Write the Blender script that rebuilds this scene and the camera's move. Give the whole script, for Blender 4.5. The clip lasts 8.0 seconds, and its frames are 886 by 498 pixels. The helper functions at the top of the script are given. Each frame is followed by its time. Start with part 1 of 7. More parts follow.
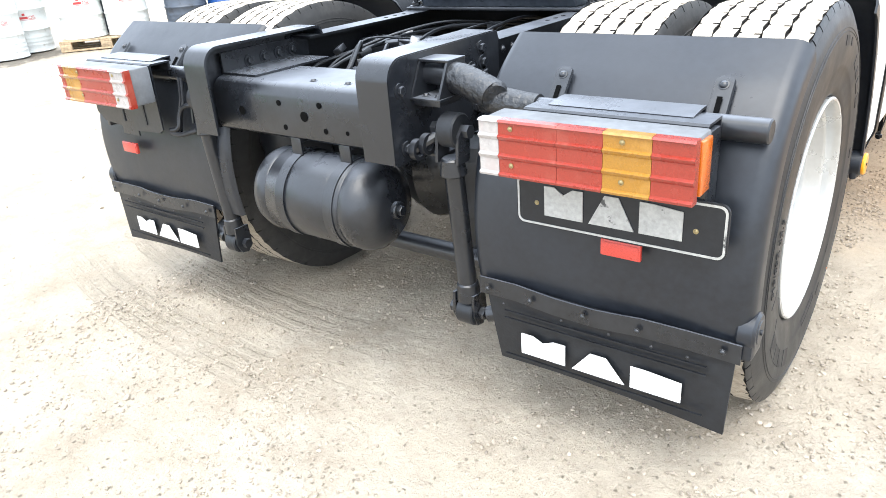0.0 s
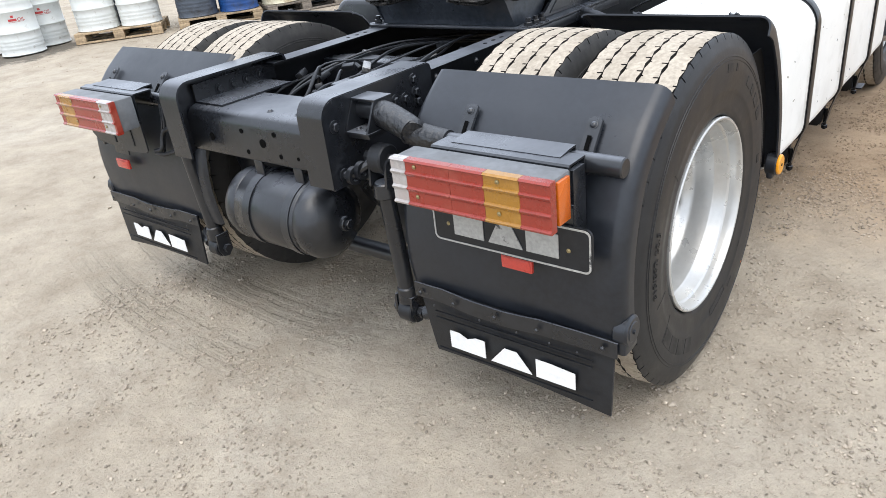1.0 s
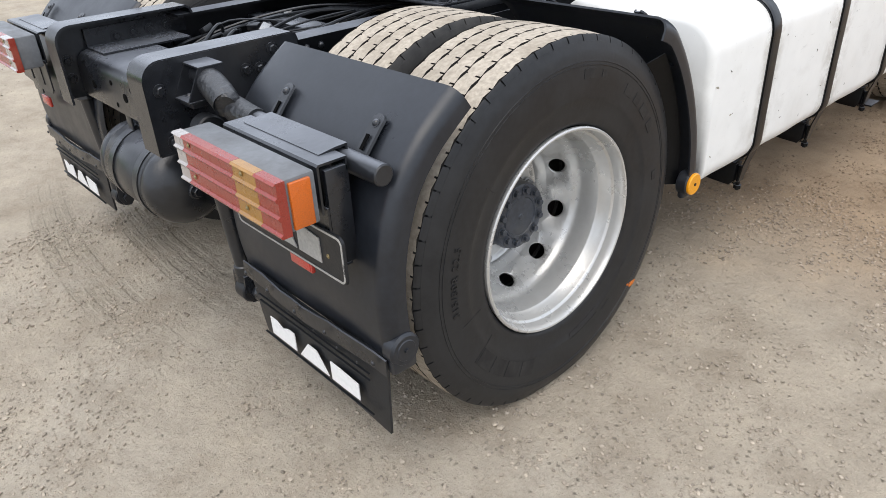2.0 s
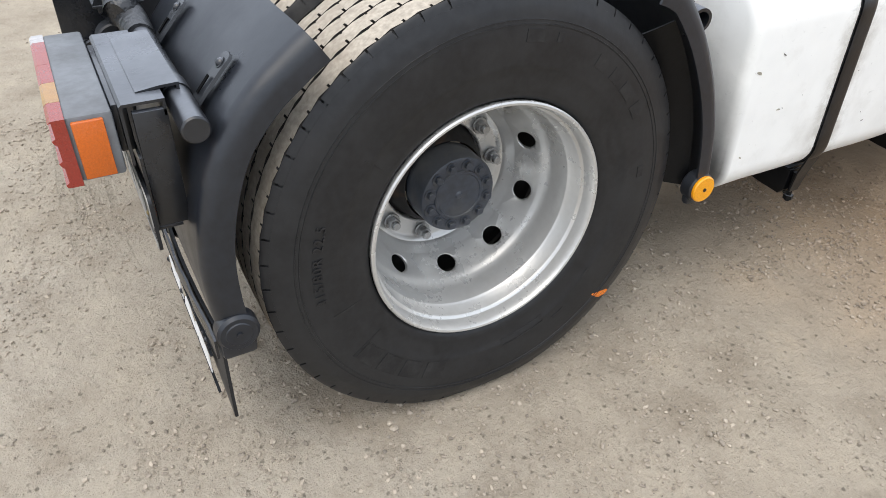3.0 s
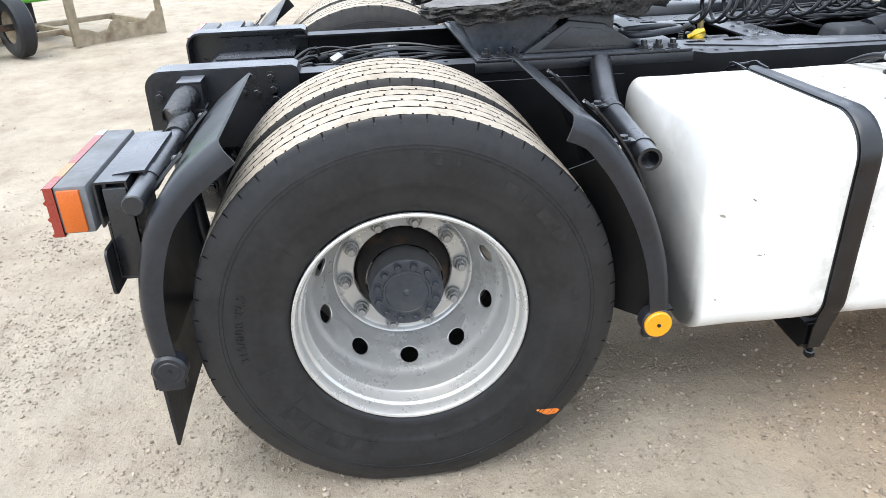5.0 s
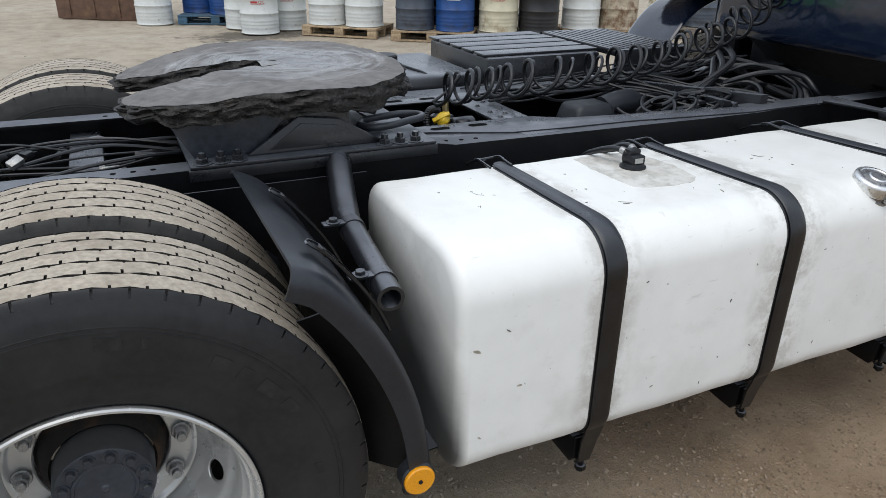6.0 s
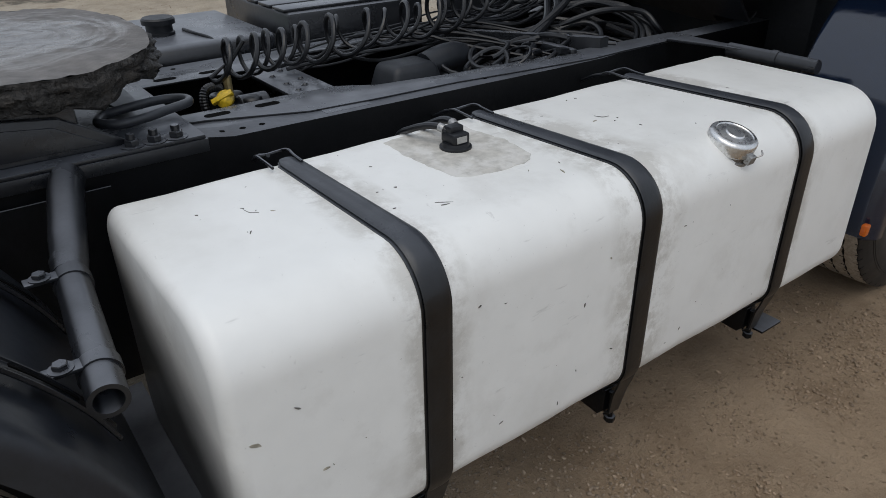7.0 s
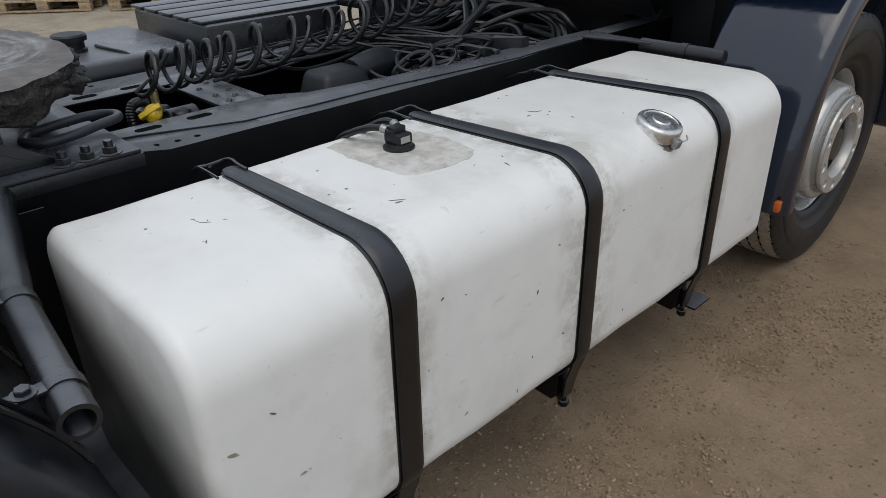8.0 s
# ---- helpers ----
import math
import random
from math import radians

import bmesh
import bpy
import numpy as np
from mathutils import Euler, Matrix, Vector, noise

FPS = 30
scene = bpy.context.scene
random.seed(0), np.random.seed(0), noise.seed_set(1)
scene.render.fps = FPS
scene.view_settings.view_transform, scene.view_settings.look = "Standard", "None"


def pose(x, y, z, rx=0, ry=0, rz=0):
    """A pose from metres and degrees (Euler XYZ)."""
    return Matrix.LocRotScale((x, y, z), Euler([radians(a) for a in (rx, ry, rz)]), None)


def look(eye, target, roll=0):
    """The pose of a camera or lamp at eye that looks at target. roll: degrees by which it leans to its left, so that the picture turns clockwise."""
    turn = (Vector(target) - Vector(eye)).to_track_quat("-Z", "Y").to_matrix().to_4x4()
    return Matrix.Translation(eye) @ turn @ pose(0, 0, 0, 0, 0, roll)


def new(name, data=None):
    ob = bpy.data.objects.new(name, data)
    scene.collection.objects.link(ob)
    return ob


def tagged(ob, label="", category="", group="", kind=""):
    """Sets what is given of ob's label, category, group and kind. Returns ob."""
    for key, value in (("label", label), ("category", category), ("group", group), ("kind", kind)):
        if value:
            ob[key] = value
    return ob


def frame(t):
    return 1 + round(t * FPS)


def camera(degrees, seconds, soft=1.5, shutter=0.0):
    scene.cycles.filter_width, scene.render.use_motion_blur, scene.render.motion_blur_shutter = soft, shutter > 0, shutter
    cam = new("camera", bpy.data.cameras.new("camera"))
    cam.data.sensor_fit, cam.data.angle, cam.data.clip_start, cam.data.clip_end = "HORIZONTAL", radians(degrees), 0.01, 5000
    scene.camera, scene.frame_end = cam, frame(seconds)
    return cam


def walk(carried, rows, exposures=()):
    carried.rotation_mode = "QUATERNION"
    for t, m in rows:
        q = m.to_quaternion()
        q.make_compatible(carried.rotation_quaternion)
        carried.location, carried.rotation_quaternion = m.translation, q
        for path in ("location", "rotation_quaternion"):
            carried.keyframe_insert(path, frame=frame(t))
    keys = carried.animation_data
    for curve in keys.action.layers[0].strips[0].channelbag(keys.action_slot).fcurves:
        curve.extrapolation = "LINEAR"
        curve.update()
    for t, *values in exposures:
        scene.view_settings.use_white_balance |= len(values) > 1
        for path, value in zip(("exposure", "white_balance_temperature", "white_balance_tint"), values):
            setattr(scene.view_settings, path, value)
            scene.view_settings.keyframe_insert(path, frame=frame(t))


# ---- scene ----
cam = camera(63.4, 8.0, soft=0.85)
PATH = [
    (0, (1.486, -1.933, 1.256), (0.349, -0.51, 0.429), -4.5),
    (0.5, (1.528, -1.978, 1.361), (0.422, -0.535, 0.528), -3.3),
    (0.8, (1.681, -1.941, 1.425), (0.587, -0.512, 0.552), -4.4),
    (1, (1.819, -1.933, 1.453), (0.645, -0.586, 0.555), -6.9),
    (1.5, (2.14, -1.756, 1.456), (0.899, -0.495, 0.523), -5.9),
    (1.8, (2.197, -1.504, 1.423), (0.917, -0.289, 0.482), -2.8),
    (2, (2.23, -1.35, 1.428), (0.921, -0.199, 0.448), -2.9),
    (2.2, (2.275, -1.201, 1.433), (0.971, -0.08, 0.413), -4.7),
    (3.3, (2.292, -0.539, 1.355), (0.830, 0.120, 0.159), 2.6),
    (3.5, (2.350, -0.410, 1.345), (0.850, 0.143, 0.140), 1.0),
    (3.8, (2.352, -0.340, 1.310), (0.777, -0.037, 0.111), -1.5),
    (4, (2.415, -0.267, 1.250), (0.739, -0.017, 0.186), -0.3),
    (4.2, (2.473, -0.224, 1.218), (0.717, -0.001, 0.288), -0.6),
    (5.3, (2.691, -0.031, 1.527), (0.91, 0.196, 0.646), -2.0),
    (5.5, (2.612, 0.004, 1.541), (0.835, 0.333, 0.683), -1.4),
    (5.8, (2.435, 0.061, 1.560), (0.717, 0.655, 0.728), 0.8),
    (6, (2.336, 0.147, 1.569), (0.687, 0.921, 0.745), 1.0),
    (6.2, (2.232, 0.230, 1.563), (0.658, 1.139, 0.730), 1.6),
    (6.5, (2.139, 0.386, 1.526), (0.605, 1.305, 0.63), 0.8),
    (6.8, (2.070, 0.491, 1.525), (0.550, 1.396, 0.594), -1.2),
    (7, (2.021, 0.529, 1.53), (0.602, 1.564, 0.573), -0.7),
    (7.3, (1.958, 0.513, 1.505), (0.657, 1.709, 0.568), 0.2),
    (7.5, (1.943, 0.49, 1.518), (0.669, 1.704, 0.567), -1.0),
    (8, (1.995, 0.45, 1.515), (0.714, 1.669, 0.58), -1.3),
]
EXPOSURES = [(0.0, 1.82, 6350, 8), (0.5, 1.54, 6350, 8), (0.8, 1.18, 6350, 8), (1.0, 0.88, 6450, 10), (1.5, 0.58, 6550, 11), (2.2, 0.58, 6600, 11), (3.3, 0.78, 6500, 10), (3.5, 1.04, 6400, 10), (4.2, 1.16, 6400, 10), (5.3, 1.12, 6350, 9), (5.5, 0.88, 6350, 9), (6.0, 0.0, 6450, 9), (6.5, -0.56, 6500, 10), (8.0, -0.50, 6600, 10)]
walk(cam, [(t, look(eye, target, roll)) for t, eye, target, roll in PATH], EXPOSURES)

# ---- light: bright overcast sky with a wide weak sun ----
SUN_ELEVATION, SUN_ROTATION = 66.0, 142.5
world = bpy.data.worlds.new("sky")
scene.world = world
world.use_nodes = True
wn = world.node_tree
wn.nodes.clear()
w_out = wn.nodes.new("ShaderNodeOutputWorld")
w_bg = wn.nodes.new("ShaderNodeBackground")
w_sky = wn.nodes.new("ShaderNodeTexSky")
w_sky.sky_type = "NISHITA"
w_sky.sun_disc = False
w_sky.sun_elevation = radians(SUN_ELEVATION)
w_sky.sun_rotation = radians(SUN_ROTATION)
w_sky.air_density = 1.0
w_sky.dust_density = 4.0
w_hsv = wn.nodes.new("ShaderNodeHueSaturation")
w_hsv.inputs["Saturation"].default_value = 0.6
w_bg.inputs["Strength"].default_value = 0.15
w_cloud = wn.nodes.new("ShaderNodeMix")
w_cloud.data_type = "RGBA"
w_cloud.inputs["Factor"].default_value = 0.75
wn.links.new(w_sky.outputs[0], w_hsv.inputs["Color"])
wn.links.new(w_hsv.outputs[0], w_cloud.inputs["A"])
# the cloud layer is brightest overhead and falls off towards the horizon
w_co = wn.nodes.new("ShaderNodeTexCoord")
w_sep = wn.nodes.new("ShaderNodeSeparateXYZ")
w_grad = wn.nodes.new("ShaderNodeMapRange")
w_grad.inputs["To Min"].default_value, w_grad.inputs["To Max"].default_value = 0.82, 1.10
w_grey = wn.nodes.new("ShaderNodeMix")
w_grey.data_type, w_grey.blend_type = "RGBA", "MULTIPLY"
w_grey.inputs["Factor"].default_value = 1.0
w_grey.inputs["A"].default_value = (6.7, 7.4, 8.5, 1)
wn.links.new(w_co.outputs["Generated"], w_sep.inputs[0])
wn.links.new(w_sep.outputs["Z"], w_grad.inputs["Value"])
wn.links.new(w_grad.outputs[0], w_grey.inputs["B"])
wn.links.new(w_grey.outputs["Result"], w_cloud.inputs["B"])
wn.links.new(w_cloud.outputs["Result"], w_bg.inputs[0])
wn.links.new(w_bg.outputs[0], w_out.inputs[0])
sun_data = bpy.data.lights.new("sun", "SUN")
sun_data.energy = 1.0
sun_data.angle = radians(55)
sun_data.color = (1.0, 0.93, 0.82)
sun = new("sun", sun_data)
sun.matrix_world = look((2.0, -2.6, 7.4), (0.0, 0.0, 0.0))


# ---- materials ----
def material(name, colour, rough=0.5, metal=0.0, grain=60.0, vary=0.25, stain=None, stain_scale=3.0, stain_cut=(0.55, 0.7),
             bump=0.15, bump_scale=120.0, bump_dist=0.002, coat=0.0, spec=0.5, rough_vary=0.12, hue_random=0.0):
    """A surface with grain, larger stains, varied gloss and fine relief, all at real-world size."""
    m = bpy.data.materials.new(name)
    m.use_nodes = True
    nt = m.node_tree
    b = nt.nodes["Principled BSDF"]
    co = nt.nodes.new("ShaderNodeTexCoord")
    fine = nt.nodes.new("ShaderNodeTexNoise")
    fine.inputs["Scale"].default_value = grain
    fine.inputs["Detail"].default_value = 5
    big = nt.nodes.new("ShaderNodeTexNoise")
    big.inputs["Scale"].default_value = stain_scale
    big.inputs["Detail"].default_value = 8
    big.inputs["Roughness"].default_value = 0.65
    for n in (fine, big):
        nt.links.new(co.outputs["Object"], n.inputs["Vector"])
    ramp = nt.nodes.new("ShaderNodeMapRange")
    ramp.inputs["From Min"].default_value = 0.3
    ramp.inputs["From Max"].default_value = 0.7
    ramp.inputs["To Min"].default_value = 1 - vary
    ramp.inputs["To Max"].default_value = 1 + vary
    nt.links.new(fine.outputs["Fac"], ramp.inputs["Value"])
    mul = nt.nodes.new("ShaderNodeMix")
    mul.data_type, mul.blend_type = "RGBA", "MULTIPLY"
    mul.inputs["Factor"].default_value = 1
    mul.inputs["A"].default_value = (*colour, 1)
    nt.links.new(ramp.outputs[0], mul.inputs["B"])
    last = mul.outputs["Result"]
    if stain:
        cut = nt.nodes.new("ShaderNodeMapRange")
        cut.inputs["From Min"].default_value, cut.inputs["From Max"].default_value = stain_cut
        nt.links.new(big.outputs["Fac"], cut.inputs["Value"])
        mix = nt.nodes.new("ShaderNodeMix")
        mix.data_type = "RGBA"
        mix.inputs["B"].default_value = (*stain, 1)
        nt.links.new(cut.outputs[0], mix.inputs["Factor"])
        nt.links.new(last, mix.inputs["A"])
        last = mix.outputs["Result"]
    if hue_random:
        info = nt.nodes.new("ShaderNodeObjectInfo")
        rr = nt.nodes.new("ShaderNodeMapRange")
        rr.inputs["To Min"].default_value, rr.inputs["To Max"].default_value = 1 - hue_random, 1 + hue_random
        nt.links.new(info.outputs["Random"], rr.inputs["Value"])
        hs = nt.nodes.new("ShaderNodeHueSaturation")
        nt.links.new(rr.outputs[0], hs.inputs["Value"])
        nt.links.new(last, hs.inputs["Color"])
        last = hs.outputs[0]
    nt.links.new(last, b.inputs["Base Color"])
    rv = nt.nodes.new("ShaderNodeMapRange")
    rv.inputs["From Min"].default_value, rv.inputs["From Max"].default_value = 0.3, 0.7
    rv.inputs["To Min"].default_value, rv.inputs["To Max"].default_value = max(0.03, rough - rough_vary), min(1, rough + rough_vary)
    nt.links.new(big.outputs["Fac"], rv.inputs["Value"])
    nt.links.new(rv.outputs[0], b.inputs["Roughness"])
    b.inputs["Metallic"].default_value = metal
    b.inputs["Coat Weight"].default_value = coat
    b.inputs["Coat Roughness"].default_value = 0.08
    b.inputs["Specular IOR Level"].default_value = spec
    if bump:
        bt = nt.nodes.new("ShaderNodeTexNoise")
        bt.inputs["Scale"].default_value = bump_scale
        bt.inputs["Detail"].default_value = 4
        nt.links.new(co.outputs["Object"], bt.inputs["Vector"])
        bn = nt.nodes.new("ShaderNodeBump")
        bn.inputs["Strength"].default_value = bump
        bn.inputs["Distance"].default_value = bump_dist
        nt.links.new(bt.outputs["Fac"], bn.inputs["Height"])
        nt.links.new(bn.outputs[0], b.inputs["Normal"])
    return m


def dust_sheen_tops(m, dust, most=0.9, low=0.55, high=0.97):
    """Fine pale dust settled on upward faces, sky sheen painted in, thinner where wiped."""
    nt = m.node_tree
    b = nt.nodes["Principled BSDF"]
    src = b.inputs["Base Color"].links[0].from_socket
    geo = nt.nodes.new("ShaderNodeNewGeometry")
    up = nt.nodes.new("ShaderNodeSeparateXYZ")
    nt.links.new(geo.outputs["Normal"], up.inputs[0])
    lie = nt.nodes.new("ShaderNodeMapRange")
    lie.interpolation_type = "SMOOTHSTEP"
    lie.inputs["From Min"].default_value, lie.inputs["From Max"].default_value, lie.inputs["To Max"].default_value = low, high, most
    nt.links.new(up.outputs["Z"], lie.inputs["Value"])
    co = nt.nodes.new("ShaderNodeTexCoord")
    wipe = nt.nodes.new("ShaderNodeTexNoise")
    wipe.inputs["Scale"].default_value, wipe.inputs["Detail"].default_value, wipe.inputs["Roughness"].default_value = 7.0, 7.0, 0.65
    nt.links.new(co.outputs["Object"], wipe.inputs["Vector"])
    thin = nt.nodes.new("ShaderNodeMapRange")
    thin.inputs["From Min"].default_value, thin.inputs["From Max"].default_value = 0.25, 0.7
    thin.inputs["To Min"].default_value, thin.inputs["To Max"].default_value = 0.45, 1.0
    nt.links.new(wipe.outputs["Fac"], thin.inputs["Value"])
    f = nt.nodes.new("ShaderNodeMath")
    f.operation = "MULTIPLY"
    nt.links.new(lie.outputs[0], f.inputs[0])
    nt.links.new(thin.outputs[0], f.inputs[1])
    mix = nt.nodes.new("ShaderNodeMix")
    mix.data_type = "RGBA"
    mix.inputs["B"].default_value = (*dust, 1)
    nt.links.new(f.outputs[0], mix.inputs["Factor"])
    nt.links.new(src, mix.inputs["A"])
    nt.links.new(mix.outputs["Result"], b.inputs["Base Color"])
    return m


def thick_paint(m):
    """Sags and crusts where the chassis paint was sprayed on too thickly."""
    nt = m.node_tree
    b = nt.nodes["Principled BSDF"]
    co = nt.nodes.new("ShaderNodeTexCoord")
    where, lumps = nt.nodes.new("ShaderNodeTexNoise"), nt.nodes.new("ShaderNodeTexNoise")
    where.inputs["Scale"].default_value, where.inputs["Detail"].default_value = 6.5, 3.0
    lumps.inputs["Scale"].default_value, lumps.inputs["Detail"].default_value, lumps.inputs["Distortion"].default_value = 75.0, 3.0, 1.2
    patch = nt.nodes.new("ShaderNodeMapRange")
    patch.inputs["From Min"].default_value, patch.inputs["From Max"].default_value = 0.60, 0.72
    mul = nt.nodes.new("ShaderNodeMath")
    mul.operation = "MULTIPLY"
    bump = nt.nodes.new("ShaderNodeBump")
    bump.inputs["Strength"].default_value, bump.inputs["Distance"].default_value = 0.32, 0.005
    for n in (where, lumps):
        nt.links.new(co.outputs["Object"], n.inputs["Vector"])
    nt.links.new(where.outputs["Fac"], patch.inputs["Value"])
    nt.links.new(patch.outputs[0], mul.inputs[0])
    nt.links.new(lumps.outputs["Fac"], mul.inputs[1])
    nt.links.new(mul.outputs[0], bump.inputs["Height"])
    nt.links.new(b.inputs["Normal"].links[0].from_socket, bump.inputs["Normal"])
    nt.links.new(bump.outputs[0], b.inputs["Normal"])


def grease_material():
    """Grey grease smeared in arcs round the coupling's jaw, wet and dark in places, lumpy towards the rim."""
    m = material("dried_grease", (0.155, 0.147, 0.141), 0.27, grain=30, vary=0.25, stain=(0.095, 0.090, 0.086), stain_scale=5, stain_cut=(0.45, 0.7), bump=0.4, bump_scale=34, bump_dist=0.005, rough_vary=0.14, spec=0.9)
    nt = m.node_tree
    b = nt.nodes["Principled BSDF"]
    src = b.inputs["Base Color"].links[0].from_socket
    co = nt.nodes.new("ShaderNodeTexCoord")
    split = nt.nodes.new("ShaderNodeSeparateXYZ")
    nt.links.new(co.outputs["Object"], split.inputs[0])

    def maths(kind, *values):
        n = nt.nodes.new("ShaderNodeMath")
        n.operation = kind
        for k, v in enumerate(values):
            if isinstance(v, (int, float)):
                n.inputs[k].default_value = v
            else:
                nt.links.new(v, n.inputs[k])
        return n.outputs[0]

    x, y = split.outputs[0], maths("SUBTRACT", split.outputs[1], 0.66)
    around = nt.nodes.new("ShaderNodeCombineXYZ")
    away = maths("SQRT", maths("ADD", maths("MULTIPLY", x, x), maths("MULTIPLY", y, y)))
    nt.links.new(maths("MULTIPLY", away, 26.0), around.inputs[0])
    nt.links.new(maths("MULTIPLY", maths("ARCTAN2", x, y), 1.4), around.inputs[1])
    streak = nt.nodes.new("ShaderNodeTexNoise")
    streak.inputs["Scale"].default_value, streak.inputs["Detail"].default_value, streak.inputs["Roughness"].default_value, streak.inputs["Distortion"].default_value = 1.0, 7.0, 0.62, 0.8
    nt.links.new(around.outputs[0], streak.inputs["Vector"])
    patch = nt.nodes.new("ShaderNodeTexNoise")
    patch.inputs["Scale"].default_value, patch.inputs["Detail"].default_value = 4.5, 5.0
    nt.links.new(co.outputs["Object"], patch.inputs["Vector"])
    last = src
    for lo, hi, most, tone in ((0.46, 0.72, 0.85, (0.20, 0.186, 0.17, 1)), (0.63, 0.74, 0.7, (0.27, 0.235, 0.185, 1))):
        r = nt.nodes.new("ShaderNodeMapRange")
        r.inputs["From Min"].default_value, r.inputs["From Max"].default_value, r.inputs["To Max"].default_value = lo, hi, most
        nt.links.new(streak.outputs["Fac"], r.inputs["Value"])
        where = maths("MINIMUM", maths("MAXIMUM", maths("MULTIPLY", maths("SUBTRACT", patch.outputs["Fac"], 0.38), 5.0), 0.0), 1.0)
        mix = nt.nodes.new("ShaderNodeMix")
        mix.data_type = "RGBA"
        mix.inputs["B"].default_value = tone
        nt.links.new(maths("MULTIPLY", r.outputs[0], where), mix.inputs["Factor"])
        nt.links.new(last, mix.inputs["A"])
        last = mix.outputs["Result"]
    nt.links.new(last, b.inputs["Base Color"])
    # trailers have wiped the grease thin and shiny round the jaw; further out it is dull and crusted
    ragged = maths("ADD", maths("SUBTRACT", 0.33, away), maths("MULTIPLY", maths("SUBTRACT", patch.outputs["Fac"], 0.5), 0.55))
    wiped = maths("MINIMUM", maths("MAXIMUM", maths("MULTIPLY", maths("ADD", ragged, maths("MULTIPLY", maths("SUBTRACT", streak.outputs["Fac"], 0.5), 0.9)), 5.0), 0.0), 1.0)
    nt.links.new(maths("SUBTRACT", 0.58, maths("MULTIPLY", wiped, 0.36)), b.inputs["Roughness"])
    nt.links.new(maths("ADD", 0.16, maths("MULTIPLY", wiped, 0.65)), b.inputs["Specular IOR Level"])
    fine = nt.nodes.new("ShaderNodeBump")
    fine.inputs["Strength"].default_value, fine.inputs["Distance"].default_value = 0.45, 0.005
    nt.links.new(streak.outputs["Fac"], fine.inputs["Height"])
    nt.links.new(b.inputs["Normal"].links[0].from_socket, fine.inputs["Normal"])
    nt.links.new(fine.outputs[0], b.inputs["Normal"])
    return m


def tank_material():
    """White paint, yellowed in patches, with grime smeared beside the straps."""
    m = material("white_tank_paint", (0.82, 0.825, 0.80), 0.36, grain=10, vary=0.03, stain=(0.62, 0.61, 0.575), stain_scale=3.5, stain_cut=(0.56, 0.85), bump=0.12, bump_scale=9, bump_dist=0.01, rough_vary=0.08)
    nt = m.node_tree
    b = nt.nodes["Principled BSDF"]
    src = b.inputs["Base Color"].links[0].from_socket
    co = nt.nodes.new("ShaderNodeTexCoord")
    sep = nt.nodes.new("ShaderNodeSeparateXYZ")
    nt.links.new(co.outputs["Object"], sep.inputs[0])

    def maths(kind, *values):
        n = nt.nodes.new("ShaderNodeMath")
        n.operation = kind
        for k, v in enumerate(values):
            if isinstance(v, (int, float)):
                n.inputs[k].default_value = v
            else:
                nt.links.new(v, n.inputs[k])
        return n.outputs[0]

    smear = nt.nodes.new("ShaderNodeTexNoise")
    smear.inputs["Scale"].default_value, smear.inputs["Detail"].default_value, smear.inputs["Roughness"].default_value = 11.0, 9.0, 0.72
    nt.links.new(co.outputs["Object"], smear.inputs["Vector"])
    near = None
    for y, reach in ((1.142, 0.09), (1.722, 0.13), (2.338, 0.08)):
        d = maths("SUBTRACT", 1.0, maths("DIVIDE", maths("ABSOLUTE", maths("SUBTRACT", sep.outputs[1], y)), reach))
        near = d if near is None else maths("MAXIMUM", near, d)
    fac = maths("MULTIPLY", maths("MAXIMUM", near, 0.0), maths("MAXIMUM", maths("MULTIPLY", maths("SUBTRACT", smear.outputs["Fac"], 0.42), 6.5), 0.0))
    fac = maths("MINIMUM", fac, 0.42)
    mix = nt.nodes.new("ShaderNodeMix")
    mix.data_type = "RGBA"
    mix.inputs["B"].default_value = (0.32, 0.295, 0.245, 1)
    nt.links.new(fac, mix.inputs["Factor"])
    nt.links.new(src, mix.inputs["A"])
    last = mix.outputs["Result"]
    # short scratches drawn along the tank, and specks of grit
    for scale, stretch, lo, hi, most, tone in ((3.2, (1.0, 1.0, 1.0), 0.52, 0.72, 0.22, (0.50, 0.485, 0.44, 1)), (30.0, (1.0, 0.2, 1.0), 0.655, 0.71, 0.3, (0.36, 0.355, 0.34, 1)), (44.0, (0.25, 1.0, 1.0), 0.67, 0.71, 0.3, (0.40, 0.39, 0.37, 1)), (150.0, (1.0, 1.0, 1.0), 0.70, 0.73, 0.85, (0.15, 0.14, 0.12, 1))):
        mp = nt.nodes.new("ShaderNodeMapping")
        mp.inputs["Scale"].default_value = stretch
        mp.inputs["Rotation"].default_value = (0.25, 0.1, 0.45)
        nt.links.new(co.outputs["Object"], mp.inputs["Vector"])
        n = nt.nodes.new("ShaderNodeTexNoise")
        n.inputs["Scale"].default_value, n.inputs["Detail"].default_value, n.inputs["Roughness"].default_value = scale, 6.0, 0.65
        nt.links.new(mp.outputs[0], n.inputs["Vector"])
        r = nt.nodes.new("ShaderNodeMapRange")
        r.inputs["From Min"].default_value, r.inputs["From Max"].default_value, r.inputs["To Max"].default_value = lo, hi, most
        nt.links.new(n.outputs["Fac"], r.inputs["Value"])
        k = nt.nodes.new("ShaderNodeMix")
        k.data_type = "RGBA"
        k.inputs["B"].default_value = tone
        nt.links.new(r.outputs[0], k.inputs["Factor"])
        nt.links.new(last, k.inputs["A"])
        last = k.outputs["Result"]
